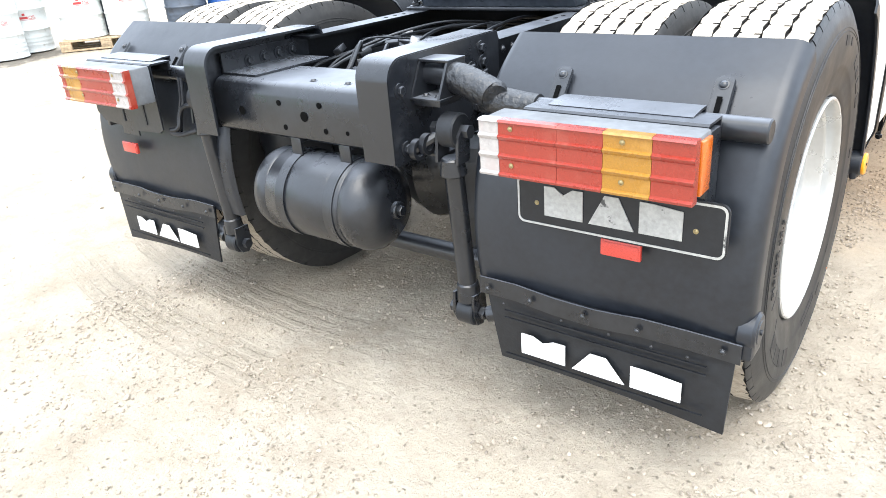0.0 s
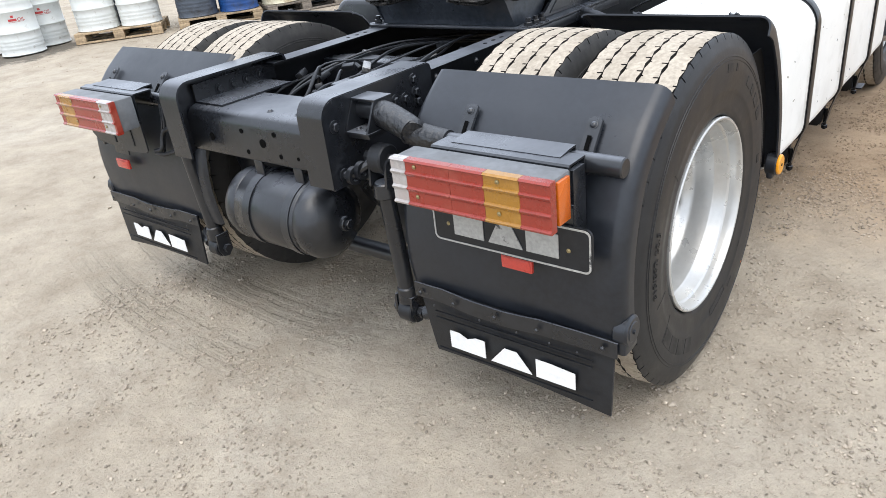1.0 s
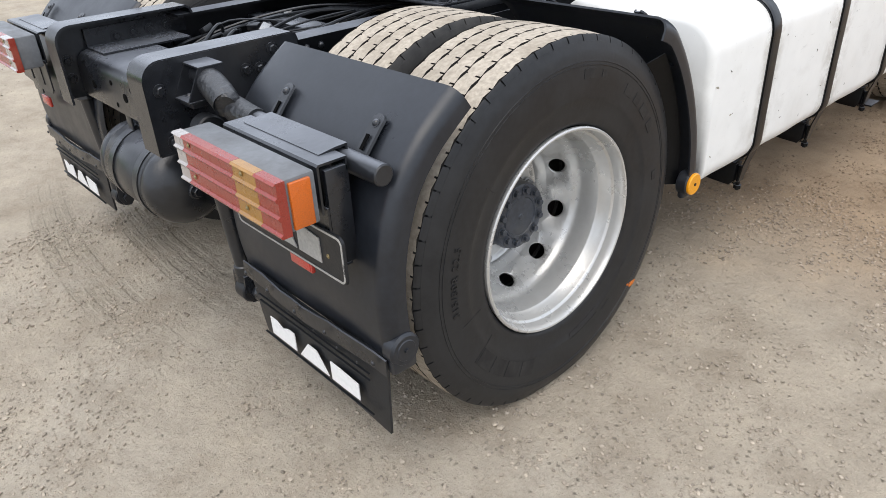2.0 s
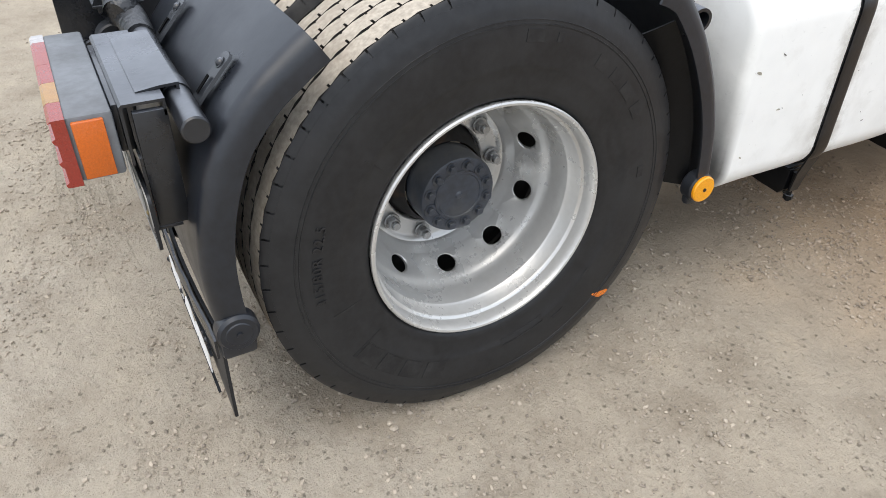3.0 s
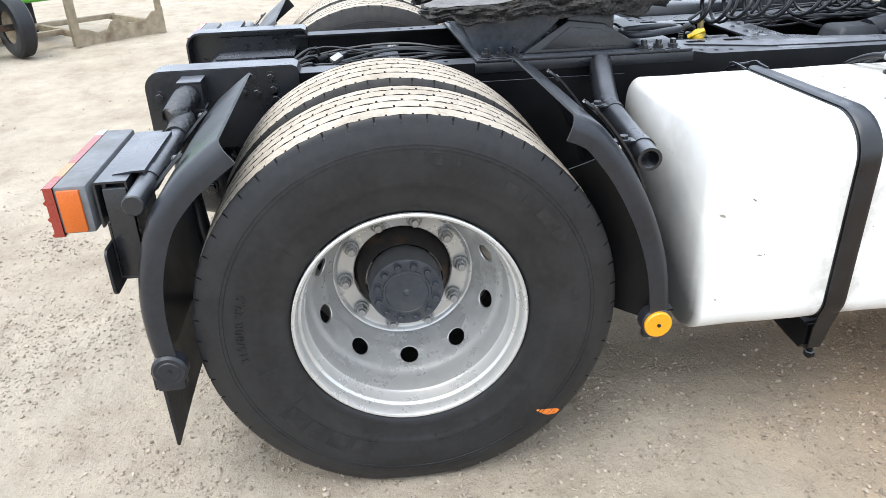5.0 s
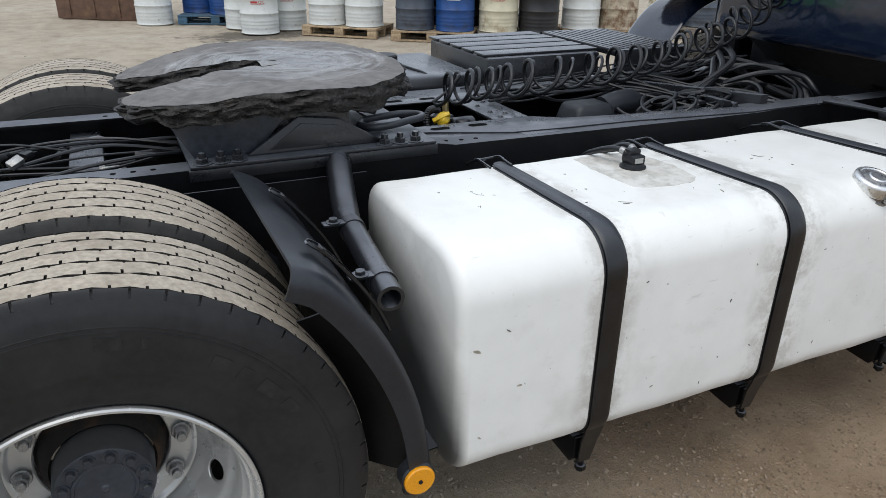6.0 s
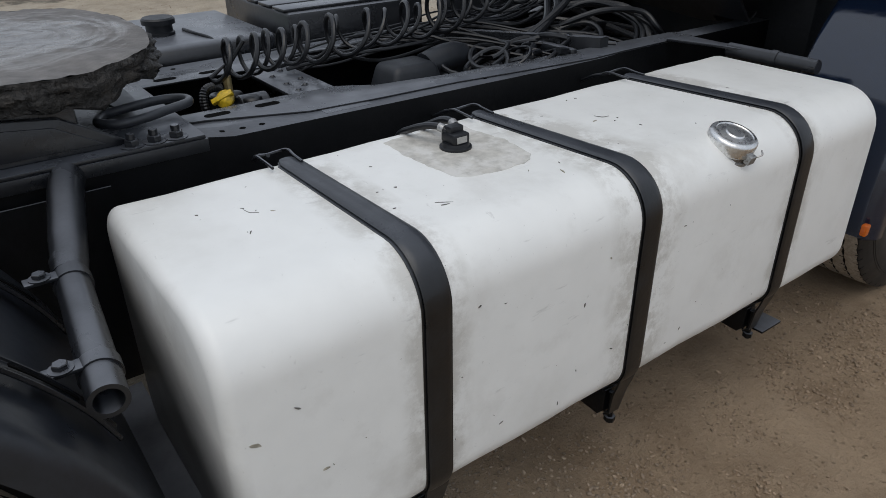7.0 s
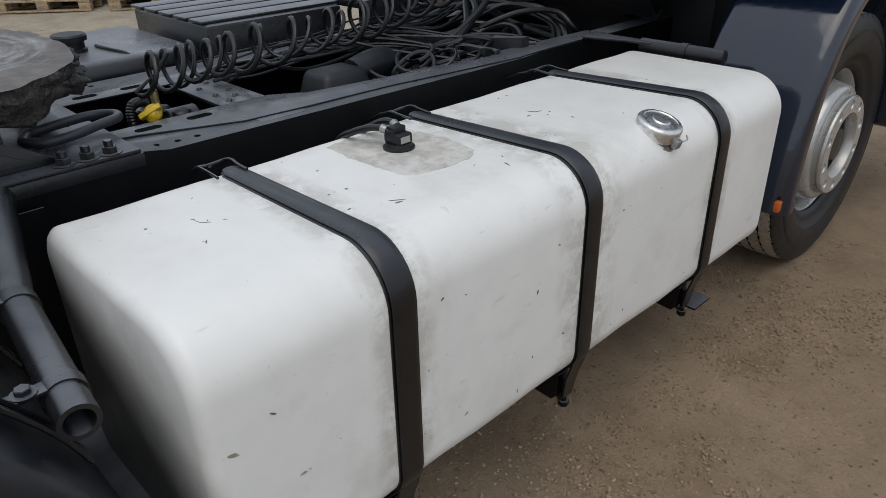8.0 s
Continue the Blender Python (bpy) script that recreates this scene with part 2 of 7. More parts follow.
    # the mudguard's shade, painted black on the end that faces the wheel
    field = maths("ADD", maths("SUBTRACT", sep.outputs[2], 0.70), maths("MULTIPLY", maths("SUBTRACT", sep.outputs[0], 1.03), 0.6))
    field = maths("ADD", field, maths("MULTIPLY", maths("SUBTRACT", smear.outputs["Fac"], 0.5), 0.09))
    end_shade = maths("MINIMUM", maths("MAXIMUM", maths("MULTIPLY", maths("SUBTRACT", 0.075, field), 3.8), 0.0), 1.0)
    end_shade = maths("MULTIPLY", end_shade, maths("MINIMUM", maths("MAXIMUM", maths("MULTIPLY", maths("SUBTRACT", 0.775, sep.outputs[1]), 35.0), 0.0), 0.88))
    layered = nt.nodes.new("ShaderNodeMix")
    layered.data_type = "RGBA"
    layered.inputs["B"].default_value = (0.012, 0.013, 0.016, 1)
    nt.links.new(end_shade, layered.inputs["Factor"])
    nt.links.new(last, layered.inputs["A"])
    nt.links.new(layered.outputs["Result"], b.inputs["Base Color"])
    return m


BLACK = dust_sheen_tops(material("chassis_black_paint", (0.0105, 0.0118, 0.0146), 0.30, stain=(0.0180, 0.0198, 0.0236), stain_scale=5, stain_cut=(0.5, 0.8), bump=0.2, bump_scale=60, spec=0.62), (0.145, 0.156, 0.178), 0.9, 0.7, 0.99)
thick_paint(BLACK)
# darker copy of the chassis black, with the shade of the gaps in its colour
SHADED_BLACK = dust_sheen_tops(material("shaded_chassis_black", (0.0030, 0.0034, 0.0044), 0.42, stain=(0.0060, 0.0066, 0.0078), stain_scale=6, bump=0.3, bump_scale=70, spec=0.25), (0.145, 0.156, 0.178), 0.9, 0.7, 0.99)
BAR_STEEL = dust_sheen_tops(material("worn_bar_steel", (0.028, 0.031, 0.037), 0.42, stain=(0.045, 0.048, 0.054), stain_scale=9), (0.10, 0.106, 0.118), 0.8, 0.1, 0.9)
ROUGH_BLACK = dust_sheen_tops(material("flaking_black_paint", (0.007, 0.0078, 0.0098), 0.40, stain=(0.016, 0.0168, 0.0185), stain_scale=25, bump=0.8, bump_scale=55, bump_dist=0.009, spec=0.7), (0.05, 0.052, 0.056))
GUARD = dust_sheen_tops(material("mudguard_plastic", (0.0120, 0.0142, 0.0188), 0.36, stain=(0.019, 0.022, 0.028), stain_scale=4, stain_cut=(0.45, 0.8), bump=0.05, bump_scale=160, spec=0.5), (0.034, 0.038, 0.046), 0.5, 0.3, 0.97)
RUBBER = material("black_rubber", (0.0095, 0.0108, 0.0134), 0.44, stain=(0.017, 0.019, 0.022), stain_scale=6, bump=0.2, bump_scale=150, spec=0.42)
SIDEWALL = material("tyre_sidewall", (0.0138, 0.0144, 0.0158), 0.43, stain=(0.0255, 0.0256, 0.0260), stain_scale=6, stain_cut=(0.45, 0.8), bump=0.12, bump_scale=90, spec=0.36)
WORN_RUBBER = material("worn_raised_rubber", (0.026, 0.026, 0.0265), 0.5, stain=(0.014, 0.014, 0.0145), stain_scale=18, stain_cut=(0.42, 0.62), bump=0.1, spec=0.3)
VOID = material("deep_recess", (0.003, 0.003, 0.003), 0.9, bump=0, spec=0.05)
TREAD = material("dusty_tread", (0.395, 0.346, 0.280), 0.9, grain=90, vary=0.22, stain=(0.25, 0.212, 0.165), stain_scale=7, stain_cut=(0.48, 0.78), bump=0.4, bump_scale=160)
GROOVE = material("tread_groove", (0.022, 0.020, 0.018), 0.9, grain=60, vary=0.4)
INNER_WALL = material("dusty_inner_sidewall", (0.022, 0.021, 0.02), 0.7, grain=40, vary=0.25, stain=(0.055, 0.052, 0.047), stain_scale=5, stain_cut=(0.5, 0.75))
SILVER = material("silver_wheel_paint", (0.55, 0.55, 0.535), 0.30, metal=0.5, grain=55, vary=0.035, stain=(0.46, 0.45, 0.425), stain_scale=5, stain_cut=(0.50, 0.85), bump=0.10, bump_scale=60, bump_dist=0.003)
NUT = material("weathered_nut", (0.36, 0.36, 0.355), 0.42, metal=0.7, grain=200, vary=0.25, stain=(0.16, 0.14, 0.12), stain_scale=30)
HUB = dust_sheen_tops(material("hub_grey_paint", (0.034, 0.041, 0.054), 0.40, stain=(0.058, 0.060, 0.062), stain_scale=14, stain_cut=(0.48, 0.7)), (0.12, 0.12, 0.115), 0.6, 0.3, 0.9)
RUST = material("rusty_iron", (0.011, 0.0095, 0.0085), 0.75, stain=(0.085, 0.045, 0.022), stain_scale=11, stain_cut=(0.52, 0.68), bump=0.5, bump_scale=80)
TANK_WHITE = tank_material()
SCUFF = material("bare_scuff", (0.12, 0.115, 0.105), 0.65, grain=150, vary=0.5)
SPOT = material("primer_spot", (0.33, 0.31, 0.25), 0.7, grain=90, vary=0.35)
DIRTY_PATCH = material("dirty_sealant", (0.50, 0.485, 0.445), 0.7, grain=45, vary=0.2, stain=(0.64, 0.63, 0.60), stain_scale=14, stain_cut=(0.46, 0.6), bump=0.6)
STRAP = dust_sheen_tops(material("tank_strap_rubber", (0.0045, 0.0052, 0.0065), 0.36, stain=(0.010, 0.011, 0.013), stain_scale=12, bump=0.2, spec=0.6), (0.056, 0.062, 0.074), 0.8, 0.45, 0.98)
CHROME = material("chrome_cap", (0.76, 0.76, 0.75), 0.3, metal=0.95, grain=80, vary=0.12, stain=(0.5, 0.49, 0.47), stain_scale=40, stain_cut=(0.55, 0.7), bump=0.2, bump_scale=90)
LENS_RED = material("red_lens", (0.255, 0.027, 0.015), 0.28, grain=300, vary=0.15, stain=(0.30, 0.070, 0.045), stain_scale=9, coat=0.4, bump=0.25, bump_scale=350)
LENS_AMBER = material("amber_lens", (0.31, 0.145, 0.014), 0.28, grain=300, vary=0.15, stain=(0.42, 0.22, 0.045), stain_scale=14, coat=0.5, bump=0.25, bump_scale=350)
LENS_SIDE = material("orange_side_lens", (0.52, 0.105, 0.004), 0.25, grain=300, vary=0.12, coat=0.5, bump=0.3, bump_scale=400)
LENS_CLEAR = material("clear_lens", (0.36, 0.335, 0.32), 0.28, grain=120, vary=0.12, stain=(0.36, 0.30, 0.28), stain_scale=14, coat=0.6, bump=0.15, bump_scale=200)
LAMP_GREY = material("lamp_housing", (0.15, 0.158, 0.168), 0.5, vary=0.12, stain=(0.105, 0.108, 0.112), stain_scale=9, stain_cut=(0.45, 0.7))
REFLECTOR_RED = material("red_reflector", (0.50, 0.045, 0.03), 0.3, grain=400, vary=0.2, coat=0.5, bump=0.4, bump_scale=500)
REFLECTOR_YELLOW = material("yellow_reflector", (0.80, 0.325, 0.004), 0.3, grain=300, vary=0.1, coat=0.5, bump=0.3, bump_scale=500)
WHITE_PRINT = material("white_print", (0.78, 0.78, 0.77), 0.5, grain=80, vary=0.06)
GREY_PRINT = material("worn_metal_print", (0.36, 0.355, 0.335), 0.45, grain=120, vary=0.15, stain=(0.06, 0.06, 0.06), stain_scale=22, stain_cut=(0.62, 0.66))
GREASE = grease_material()
GREASE_SIDE = material("caked_grease", (0.021, 0.0195, 0.018), 0.6, grain=60, vary=0.5, stain=(0.058, 0.051, 0.044), stain_scale=22, stain_cut=(0.5, 0.75), bump=1.0, bump_scale=85, bump_dist=0.012, spec=0.35)
STEEL_SHEET = material("galvanised_sheet", (0.055, 0.064, 0.078), 0.33, metal=0.4, stain=(0.09, 0.09, 0.095), stain_scale=6)
CAB_BLUE = material("dark_blue_cab_paint", (0.0065, 0.0125, 0.029), 0.13, grain=30, vary=0.1, stain=(0.012, 0.017, 0.028), stain_scale=3, coat=0.9, bump=0.25, bump_scale=3.5, bump_dist=0.05, rough_vary=0.05)
HOSE = dust_sheen_tops(material("hose_rubber", (0.0052, 0.0060, 0.0078), 0.36, bump=0.1, spec=0.55), (0.030, 0.033, 0.039), 0.6, 0.5, 0.98)
VALVE_YELLOW = material("yellow_coupling", (0.62, 0.42, 0.02), 0.45, grain=90, vary=0.3, stain=(0.12, 0.1, 0.05), stain_scale=30)
BRASS = material("aged_brass", (0.30, 0.24, 0.12), 0.45, metal=0.6)
ORANGE_CHALK = material("orange_mark", (0.75, 0.20, 0.02), 0.8, grain=200, vary=0.3)
WOOD = material("pallet_wood", (0.36, 0.27, 0.17), 0.85, grain=30, vary=0.35, stain=(0.18, 0.14, 0.10), stain_scale=4, hue_random=0.2, bump=0.5)
GREY_WOOD = material("old_pallet_wood", (0.20, 0.17, 0.14), 0.85, grain=30, vary=0.35, stain=(0.10, 0.085, 0.07), stain_scale=4, hue_random=0.2, bump=0.5)
BLUE_WOOD = material("blue_pallet_paint", (0.05, 0.11, 0.17), 0.8, grain=30, vary=0.3, stain=(0.10, 0.10, 0.10), stain_scale=5, hue_random=0.15)
DRUM_WHITE = material("white_drum", (0.62, 0.64, 0.62), 0.45, grain=8, vary=0.06, stain=(0.34, 0.31, 0.27), stain_scale=7, stain_cut=(0.6, 0.72))
DRUM_CREAM = material("cream_drum", (0.58, 0.54, 0.40), 0.5, grain=8, vary=0.1, stain=(0.28, 0.2, 0.11), stain_scale=5, stain_cut=(0.55, 0.7))
DRUM_RUSTY = material("rust_streaked_drum", (0.40, 0.34, 0.25), 0.6, grain=12, vary=0.25, stain=(0.16, 0.09, 0.05), stain_scale=7, stain_cut=(0.45, 0.62))
DRUM_GREY = material("slate_drum", (0.055, 0.068, 0.09), 0.45, grain=8, vary=0.15, stain=(0.03, 0.032, 0.036), stain_scale=6)
DRUM_BLUE = material("blue_drum", (0.012, 0.06, 0.22), 0.4, grain=8, vary=0.12, stain=(0.02, 0.04, 0.1), stain_scale=6)
DRUM_BLACK = material("black_drum", (0.013, 0.013, 0.015), 0.45, grain=8, vary=0.2)
DRUM_PRINT_RED = material("red_drum_print", (0.42, 0.04, 0.04), 0.5, grain=60, vary=0.2)
BROWN_BOX = material("brown_painted_steel", (0.13, 0.075, 0.05), 0.7, grain=10, vary=0.25, stain=(0.2, 0.12, 0.07), stain_scale=3)
GREEN_PAINT = material("green_machine_paint", (0.10, 0.42, 0.04), 0.4, grain=10, vary=0.1)
PALE_STEEL = material("weathered_pale_steel", (0.26, 0.215, 0.15), 0.75, grain=12, vary=0.25, stain=(0.15, 0.11, 0.07), stain_scale=4)


# ---- geometry helpers ----
def finish(bm, sharp=32.0):
    bmesh.ops.recalc_face_normals(bm, faces=bm.faces)
    for f in bm.faces:
        f.smooth = True
    limit = radians(sharp)
    for e in bm.edges:
        e.smooth = len(e.link_faces) == 2 and e.calc_face_angle(0) < limit


def to_mesh(name, bm, mat, sharp=32.0, normals=True):
    if normals:
        finish(bm, sharp)
    me = bpy.data.meshes.new(name)
    bm.to_mesh(me)
    bm.free()
    me.materials.append(mat)
    return me


def part(name, bm, mat, parent, label="", sharp=32.0, kind=""):
    """One mesh object under a thing or a part; world coordinates, parents stand at the origin pose they were given."""
    ob = new(name, to_mesh(name, bm, mat, sharp))
    ob.parent = parent
    if label or kind:
        tagged(ob, label=label, kind=kind)
    return ob


def again(name, mesh, m, parent):
    """A further object on a shared mesh, posed by m in the parent's space."""
    ob = new(name, mesh)
    ob.parent = parent
    ob.matrix_basis = m
    return ob


def thing(name, label, category, group="", at=None):
    ob = new(name)
    ob.empty_display_size = 0.1
    if at is not None:
        ob.matrix_basis = at
    return tagged(ob, label, category, group)


def box(bm, x0, x1, y0, y1, z0, z1, bevel=0.0, seg=2, m=None):
    t = bmesh.new()
    bmesh.ops.create_cube(t, size=1)
    for v in t.verts:
        v.co = Vector(((x0 + x1) / 2 + v.co.x * abs(x1 - x0), (y0 + y1) / 2 + v.co.y * abs(y1 - y0), (z0 + z1) / 2 + v.co.z * abs(z1 - z0)))
    if bevel:
        bmesh.ops.bevel(t, geom=t.edges[:], offset=bevel, segments=seg, affect="EDGES", profile=0.5)
    join(bm, t, m)
    return bm


def join(bm, t, m=None):
    if m is not None:
        t.transform(m)
    me = bpy.data.meshes.new("t")
    t.to_mesh(me)
    t.free()
    bm.from_mesh(me)
    bpy.data.meshes.remove(me)


def frame_of(d):
    d = Vector(d).normalized()
    u = d.orthogonal().normalized()
    return u, d.cross(u).normalized(), d


def cyl(bm, p0, p1, r0, r1=None, seg=20, caps=True, chamfer=0.0):
    p0, p1 = Vector(p0), Vector(p1)
    r1 = r0 if r1 is None else r1
    u, v, d = frame_of(p1 - p0)
    rings = [(p0, r0), (p1, r1)]
    if chamfer:
        rings = [(p0, r0 - chamfer), (p0 + d * chamfer, r0), (p1 - d * chamfer, r1), (p1, r1 - chamfer)]
    rows = [[bm.verts.new(p + (u * math.cos(a) + v * math.sin(a)) * r) for a in (math.tau * i / seg for i in range(seg))] for p, r in rings]
    for a, b in zip(rows, rows[1:]):
        for i in range(seg):
            bm.faces.new((a[i], a[(i + 1) % seg], b[(i + 1) % seg], b[i]))
    if caps:
        bm.faces.new(rows[0][::-1])
        bm.faces.new(rows[-1])
    return bm


def lathe(bm, profile, origin=(0, 0, 0), axis="x", seg=64, close=False):
    """Turn (along, radius) pairs round the axis through origin."""
    o = Vector(origin)
    rows = []
    for s, r in profile:
        row = []
        for i in range(seg):
            a = math.tau * i / seg
            c, k = r * math.cos(a), r * math.sin(a)
            p = Vector((s, c, k)) if axis == "x" else Vector((c, s, k)) if axis == "y" else Vector((c, k, s))
            row.append(bm.verts.new(o + p))
        rows.append(row)
    pairs = list(zip(rows, rows[1:])) + ([(rows[-1], rows[0])] if close else [])
    for a, b in pairs:
        for i in range(seg):
            bm.faces.new((a[i], a[(i + 1) % seg], b[(i + 1) % seg], b[i]))
    if not close:
        for row, (s, r) in ((rows[0], profile[0]), (rows[-1], profile[-1])):
            if r < 0.02:
                bm.faces.new(row)
    return bm


def smooth_path(points, n=6):
    """Catmull-Rom through the points."""
    pts = [Vector(p) for p in points]
    out = []
    for i in range(len(pts) - 1):
        p0, p1, p2, p3 = pts[max(i - 1, 0)], pts[i], pts[i + 1], pts[min(i + 2, len(pts) - 1)]
        for k in range(n):
            t = k / n
            out.append(0.5 * (2 * p1 + (p2 - p0) * t + (2 * p0 - 5 * p1 + 4 * p2 - p3) * t * t + (3 * p1 - p0 - 3 * p2 + p3) * t ** 3))
    out.append(pts[-1])
    return out


def sweep(bm, pts, r, seg=8, caps=True):
    """A round bar or hose along pts."""
    pts = [Vector(p) for p in pts]
    up = None
    rows = []
    for i, p in enumerate(pts):
        d = (pts[min(i + 1, len(pts) - 1)] - pts[max(i - 1, 0)]).normalized()
        if up is None:
            up = d.orthogonal().normalized()
        up = (up - d * up.dot(d)).normalized()
        side = d.cross(up)
        rr = r[i] if isinstance(r, (list, tuple)) else r
        rows.append([bm.verts.new(p + (up * math.cos(a) + side * math.sin(a)) * rr) for a in (math.tau * k / seg for k in range(seg))])
    for a, b in zip(rows, rows[1:]):
        for i in range(seg):
            bm.faces.new((a[i], a[(i + 1) % seg], b[(i + 1) % seg], b[i]))
    if caps:
        bm.faces.new(rows[0][::-1])
        bm.faces.new(rows[-1])
    return bm


def prism(bm, outline, to3d, d0, d1, bevel=0.0):
    """A flat outline of (u, v) pairs, given depth from d0 to d1; to3d(u, v, d)."""
    t = bmesh.new()
    a = [t.verts.new(to3d(u, v, d0)) for u, v in outline]
    b = [t.verts.new(to3d(u, v, d1)) for u, v in outline]
    n = len(outline)
    for i in range(n):
        t.faces.new((a[i], a[(i + 1) % n], b[(i + 1) % n], b[i]))
    fa, fb = t.faces.new(a[::-1]), t.faces.new(b)
    if bevel:
        bmesh.ops.recalc_face_normals(t, faces=t.faces)
        bmesh.ops.bevel(t, geom=list(fa.edges) + list(fb.edges), offset=bevel, segments=2, affect="EDGES", profile=0.5)
    join(bm, t)
    return bm


def grid(bm, rows, closed=False):
    """Faces over rows of points."""
    vs = [[bm.verts.new(p) for p in row] for row in rows]
    for a, b in zip(vs, vs[1:]):
        n = len(a)
        for i in range(n if closed else n - 1):
            bm.faces.new((a[i], a[(i + 1) % n], b[(i + 1) % n], b[i]))
    return vs


def shell(bm, rows, thick):
    """A sheet over rows of points with real thickness."""
    t = bmesh.new()
    grid(t, rows)
    bmesh.ops.recalc_face_normals(t, faces=t.faces)
    bmesh.ops.solidify(t, geom=t.faces[:], thickness=thick)
    join(bm, t)
    return bm


def rounded(x0, x1, z0, z1, r, seg=6):
    """Outline of a rounded rectangle; r is one radius or four, from the corner x1 z1 on, counter-clockwise."""
    rs = r if isinstance(r, (list, tuple)) else (r,) * 4
    out = []
    for (cx, cz, a0), q in zip(((x1, z1, 0), (x0, z1, 90), (x0, z0, 180), (x1, z0, 270)), rs):
        px, pz = cx - math.copysign(q, cx - (x0 + x1) / 2), cz - math.copysign(q, cz - (z0 + z1) / 2)
        for i in range(seg + 1):
            a = radians(a0 + 90 * i / seg)
            out.append((px + q * math.cos(a), pz + q * math.sin(a)))
    return out


def hex_bolt(r=0.012, h=0.009, washer=True, stud=0.0):
    """A bolt head with washer, standing along +z from its seat."""
    bm = bmesh.new()
    z = 0.0
    if washer:
        cyl(bm, (0, 0, 0), (0, 0, 0.0025), r * 1.55, seg=14)
        z = 0.0025
    cyl(bm, (0, 0, z), (0, 0, z + h), r, seg=6, chamfer=r * 0.12)
    if stud:
        cyl(bm, (0, 0, z + h), (0, 0, z + h + stud), r * 0.6, seg=10, chamfer=0.001)
    return bm


def dome_bolt(r=0.0085):
    bm = bmesh.new()
    lathe(bm, [(0, r * 1.3), (r * 0.15, r * 1.3), (r * 0.2, r), (r * 0.5, r * 0.85), (r * 0.75, r * 0.5), (r * 0.8, 0.001)], axis="z", seg=14)
    return bm


BOLT = to_mesh("bolt", hex_bolt(), BLACK)
BIG_BOLT = to_mesh("big_bolt", hex_bolt(0.017, 0.014, True, 0.014), BLACK)
DOME = to_mesh("dome_bolt", dome_bolt(), BLACK)
PIN_HEAD = to_mesh("pin_head", dome_bolt(0.0032), BLACK)
RIVET = to_mesh("rivet", dome_bolt(0.006), BLACK)
SCREW = to_mesh("lens_screw", dome_bolt(0.0042), BRASS)
FACE = {"+x": pose(0, 0, 0, 0, 90, 0), "-x": pose(0, 0, 0, 0, -90, 0), "+y": pose(0, 0, 0, -90, 0, 0), "-y": pose(0, 0, 0, 90, 0, 0), "+z": Matrix(), "-z": pose(0, 0, 0, 180, 0, 0)}


def bolt(parent, p, way, mesh=None, name="bolt"):
    return again(name, mesh or BOLT, Matrix.Translation(p) @ FACE[way], parent)


# ---- ground ----
def axis_steps(fine0, fine1, step, far):
    mid = list(np.arange(fine0, fine1 + 1e-6, step))
    out, s, p = [], step, fine1
    while p < far:
        s *= 1.25
        p += s
        out.append(p)
    back, s, p = [], step, fine0
    while p > -far:
        s *= 1.25
        p -= s
        back.append(p)
    return back[::-1] + mid + out


def ground_height(x, y):
    z = 0.016 * noise.noise((x * 0.8, y * 0.8, 0)) + 0.010 * noise.noise((x * 2.7, y * 2.7, 5)) + 0.005 * noise.noise((x * 9, y * 9, 9)) + 0.003 * noise.noise((x * 21, y * 21, 2))
    # the yard falls a little towards the front of the truck
    fall = 0.0045 * min(max(0.0, y - 0.5), 5.0) * min(1.0, max(0.0, (x + 3.0) / 1.8))
    return z - 0.012 - fall


gx, gy = axis_steps(-1.6, 3.2, 0.04, 900), axis_steps(-2.6, 4.4, 0.04, 900)
verts = [(x, y, ground_height(x, y) if abs(x) < 20 and abs(y) < 20 else -0.012) for y in gy for x in gx]
nx = len(gx)
faces = [(j * nx + i, j * nx + i + 1, (j + 1) * nx + i + 1, (j + 1) * nx + i) for j in range(len(gy) - 1) for i in range(nx - 1)]
ground_mesh = bpy.data.meshes.new("ground")
ground_mesh.from_pydata(verts, [], faces)
ground_mesh.polygons.foreach_set("use_smooth", [True] * len(faces))


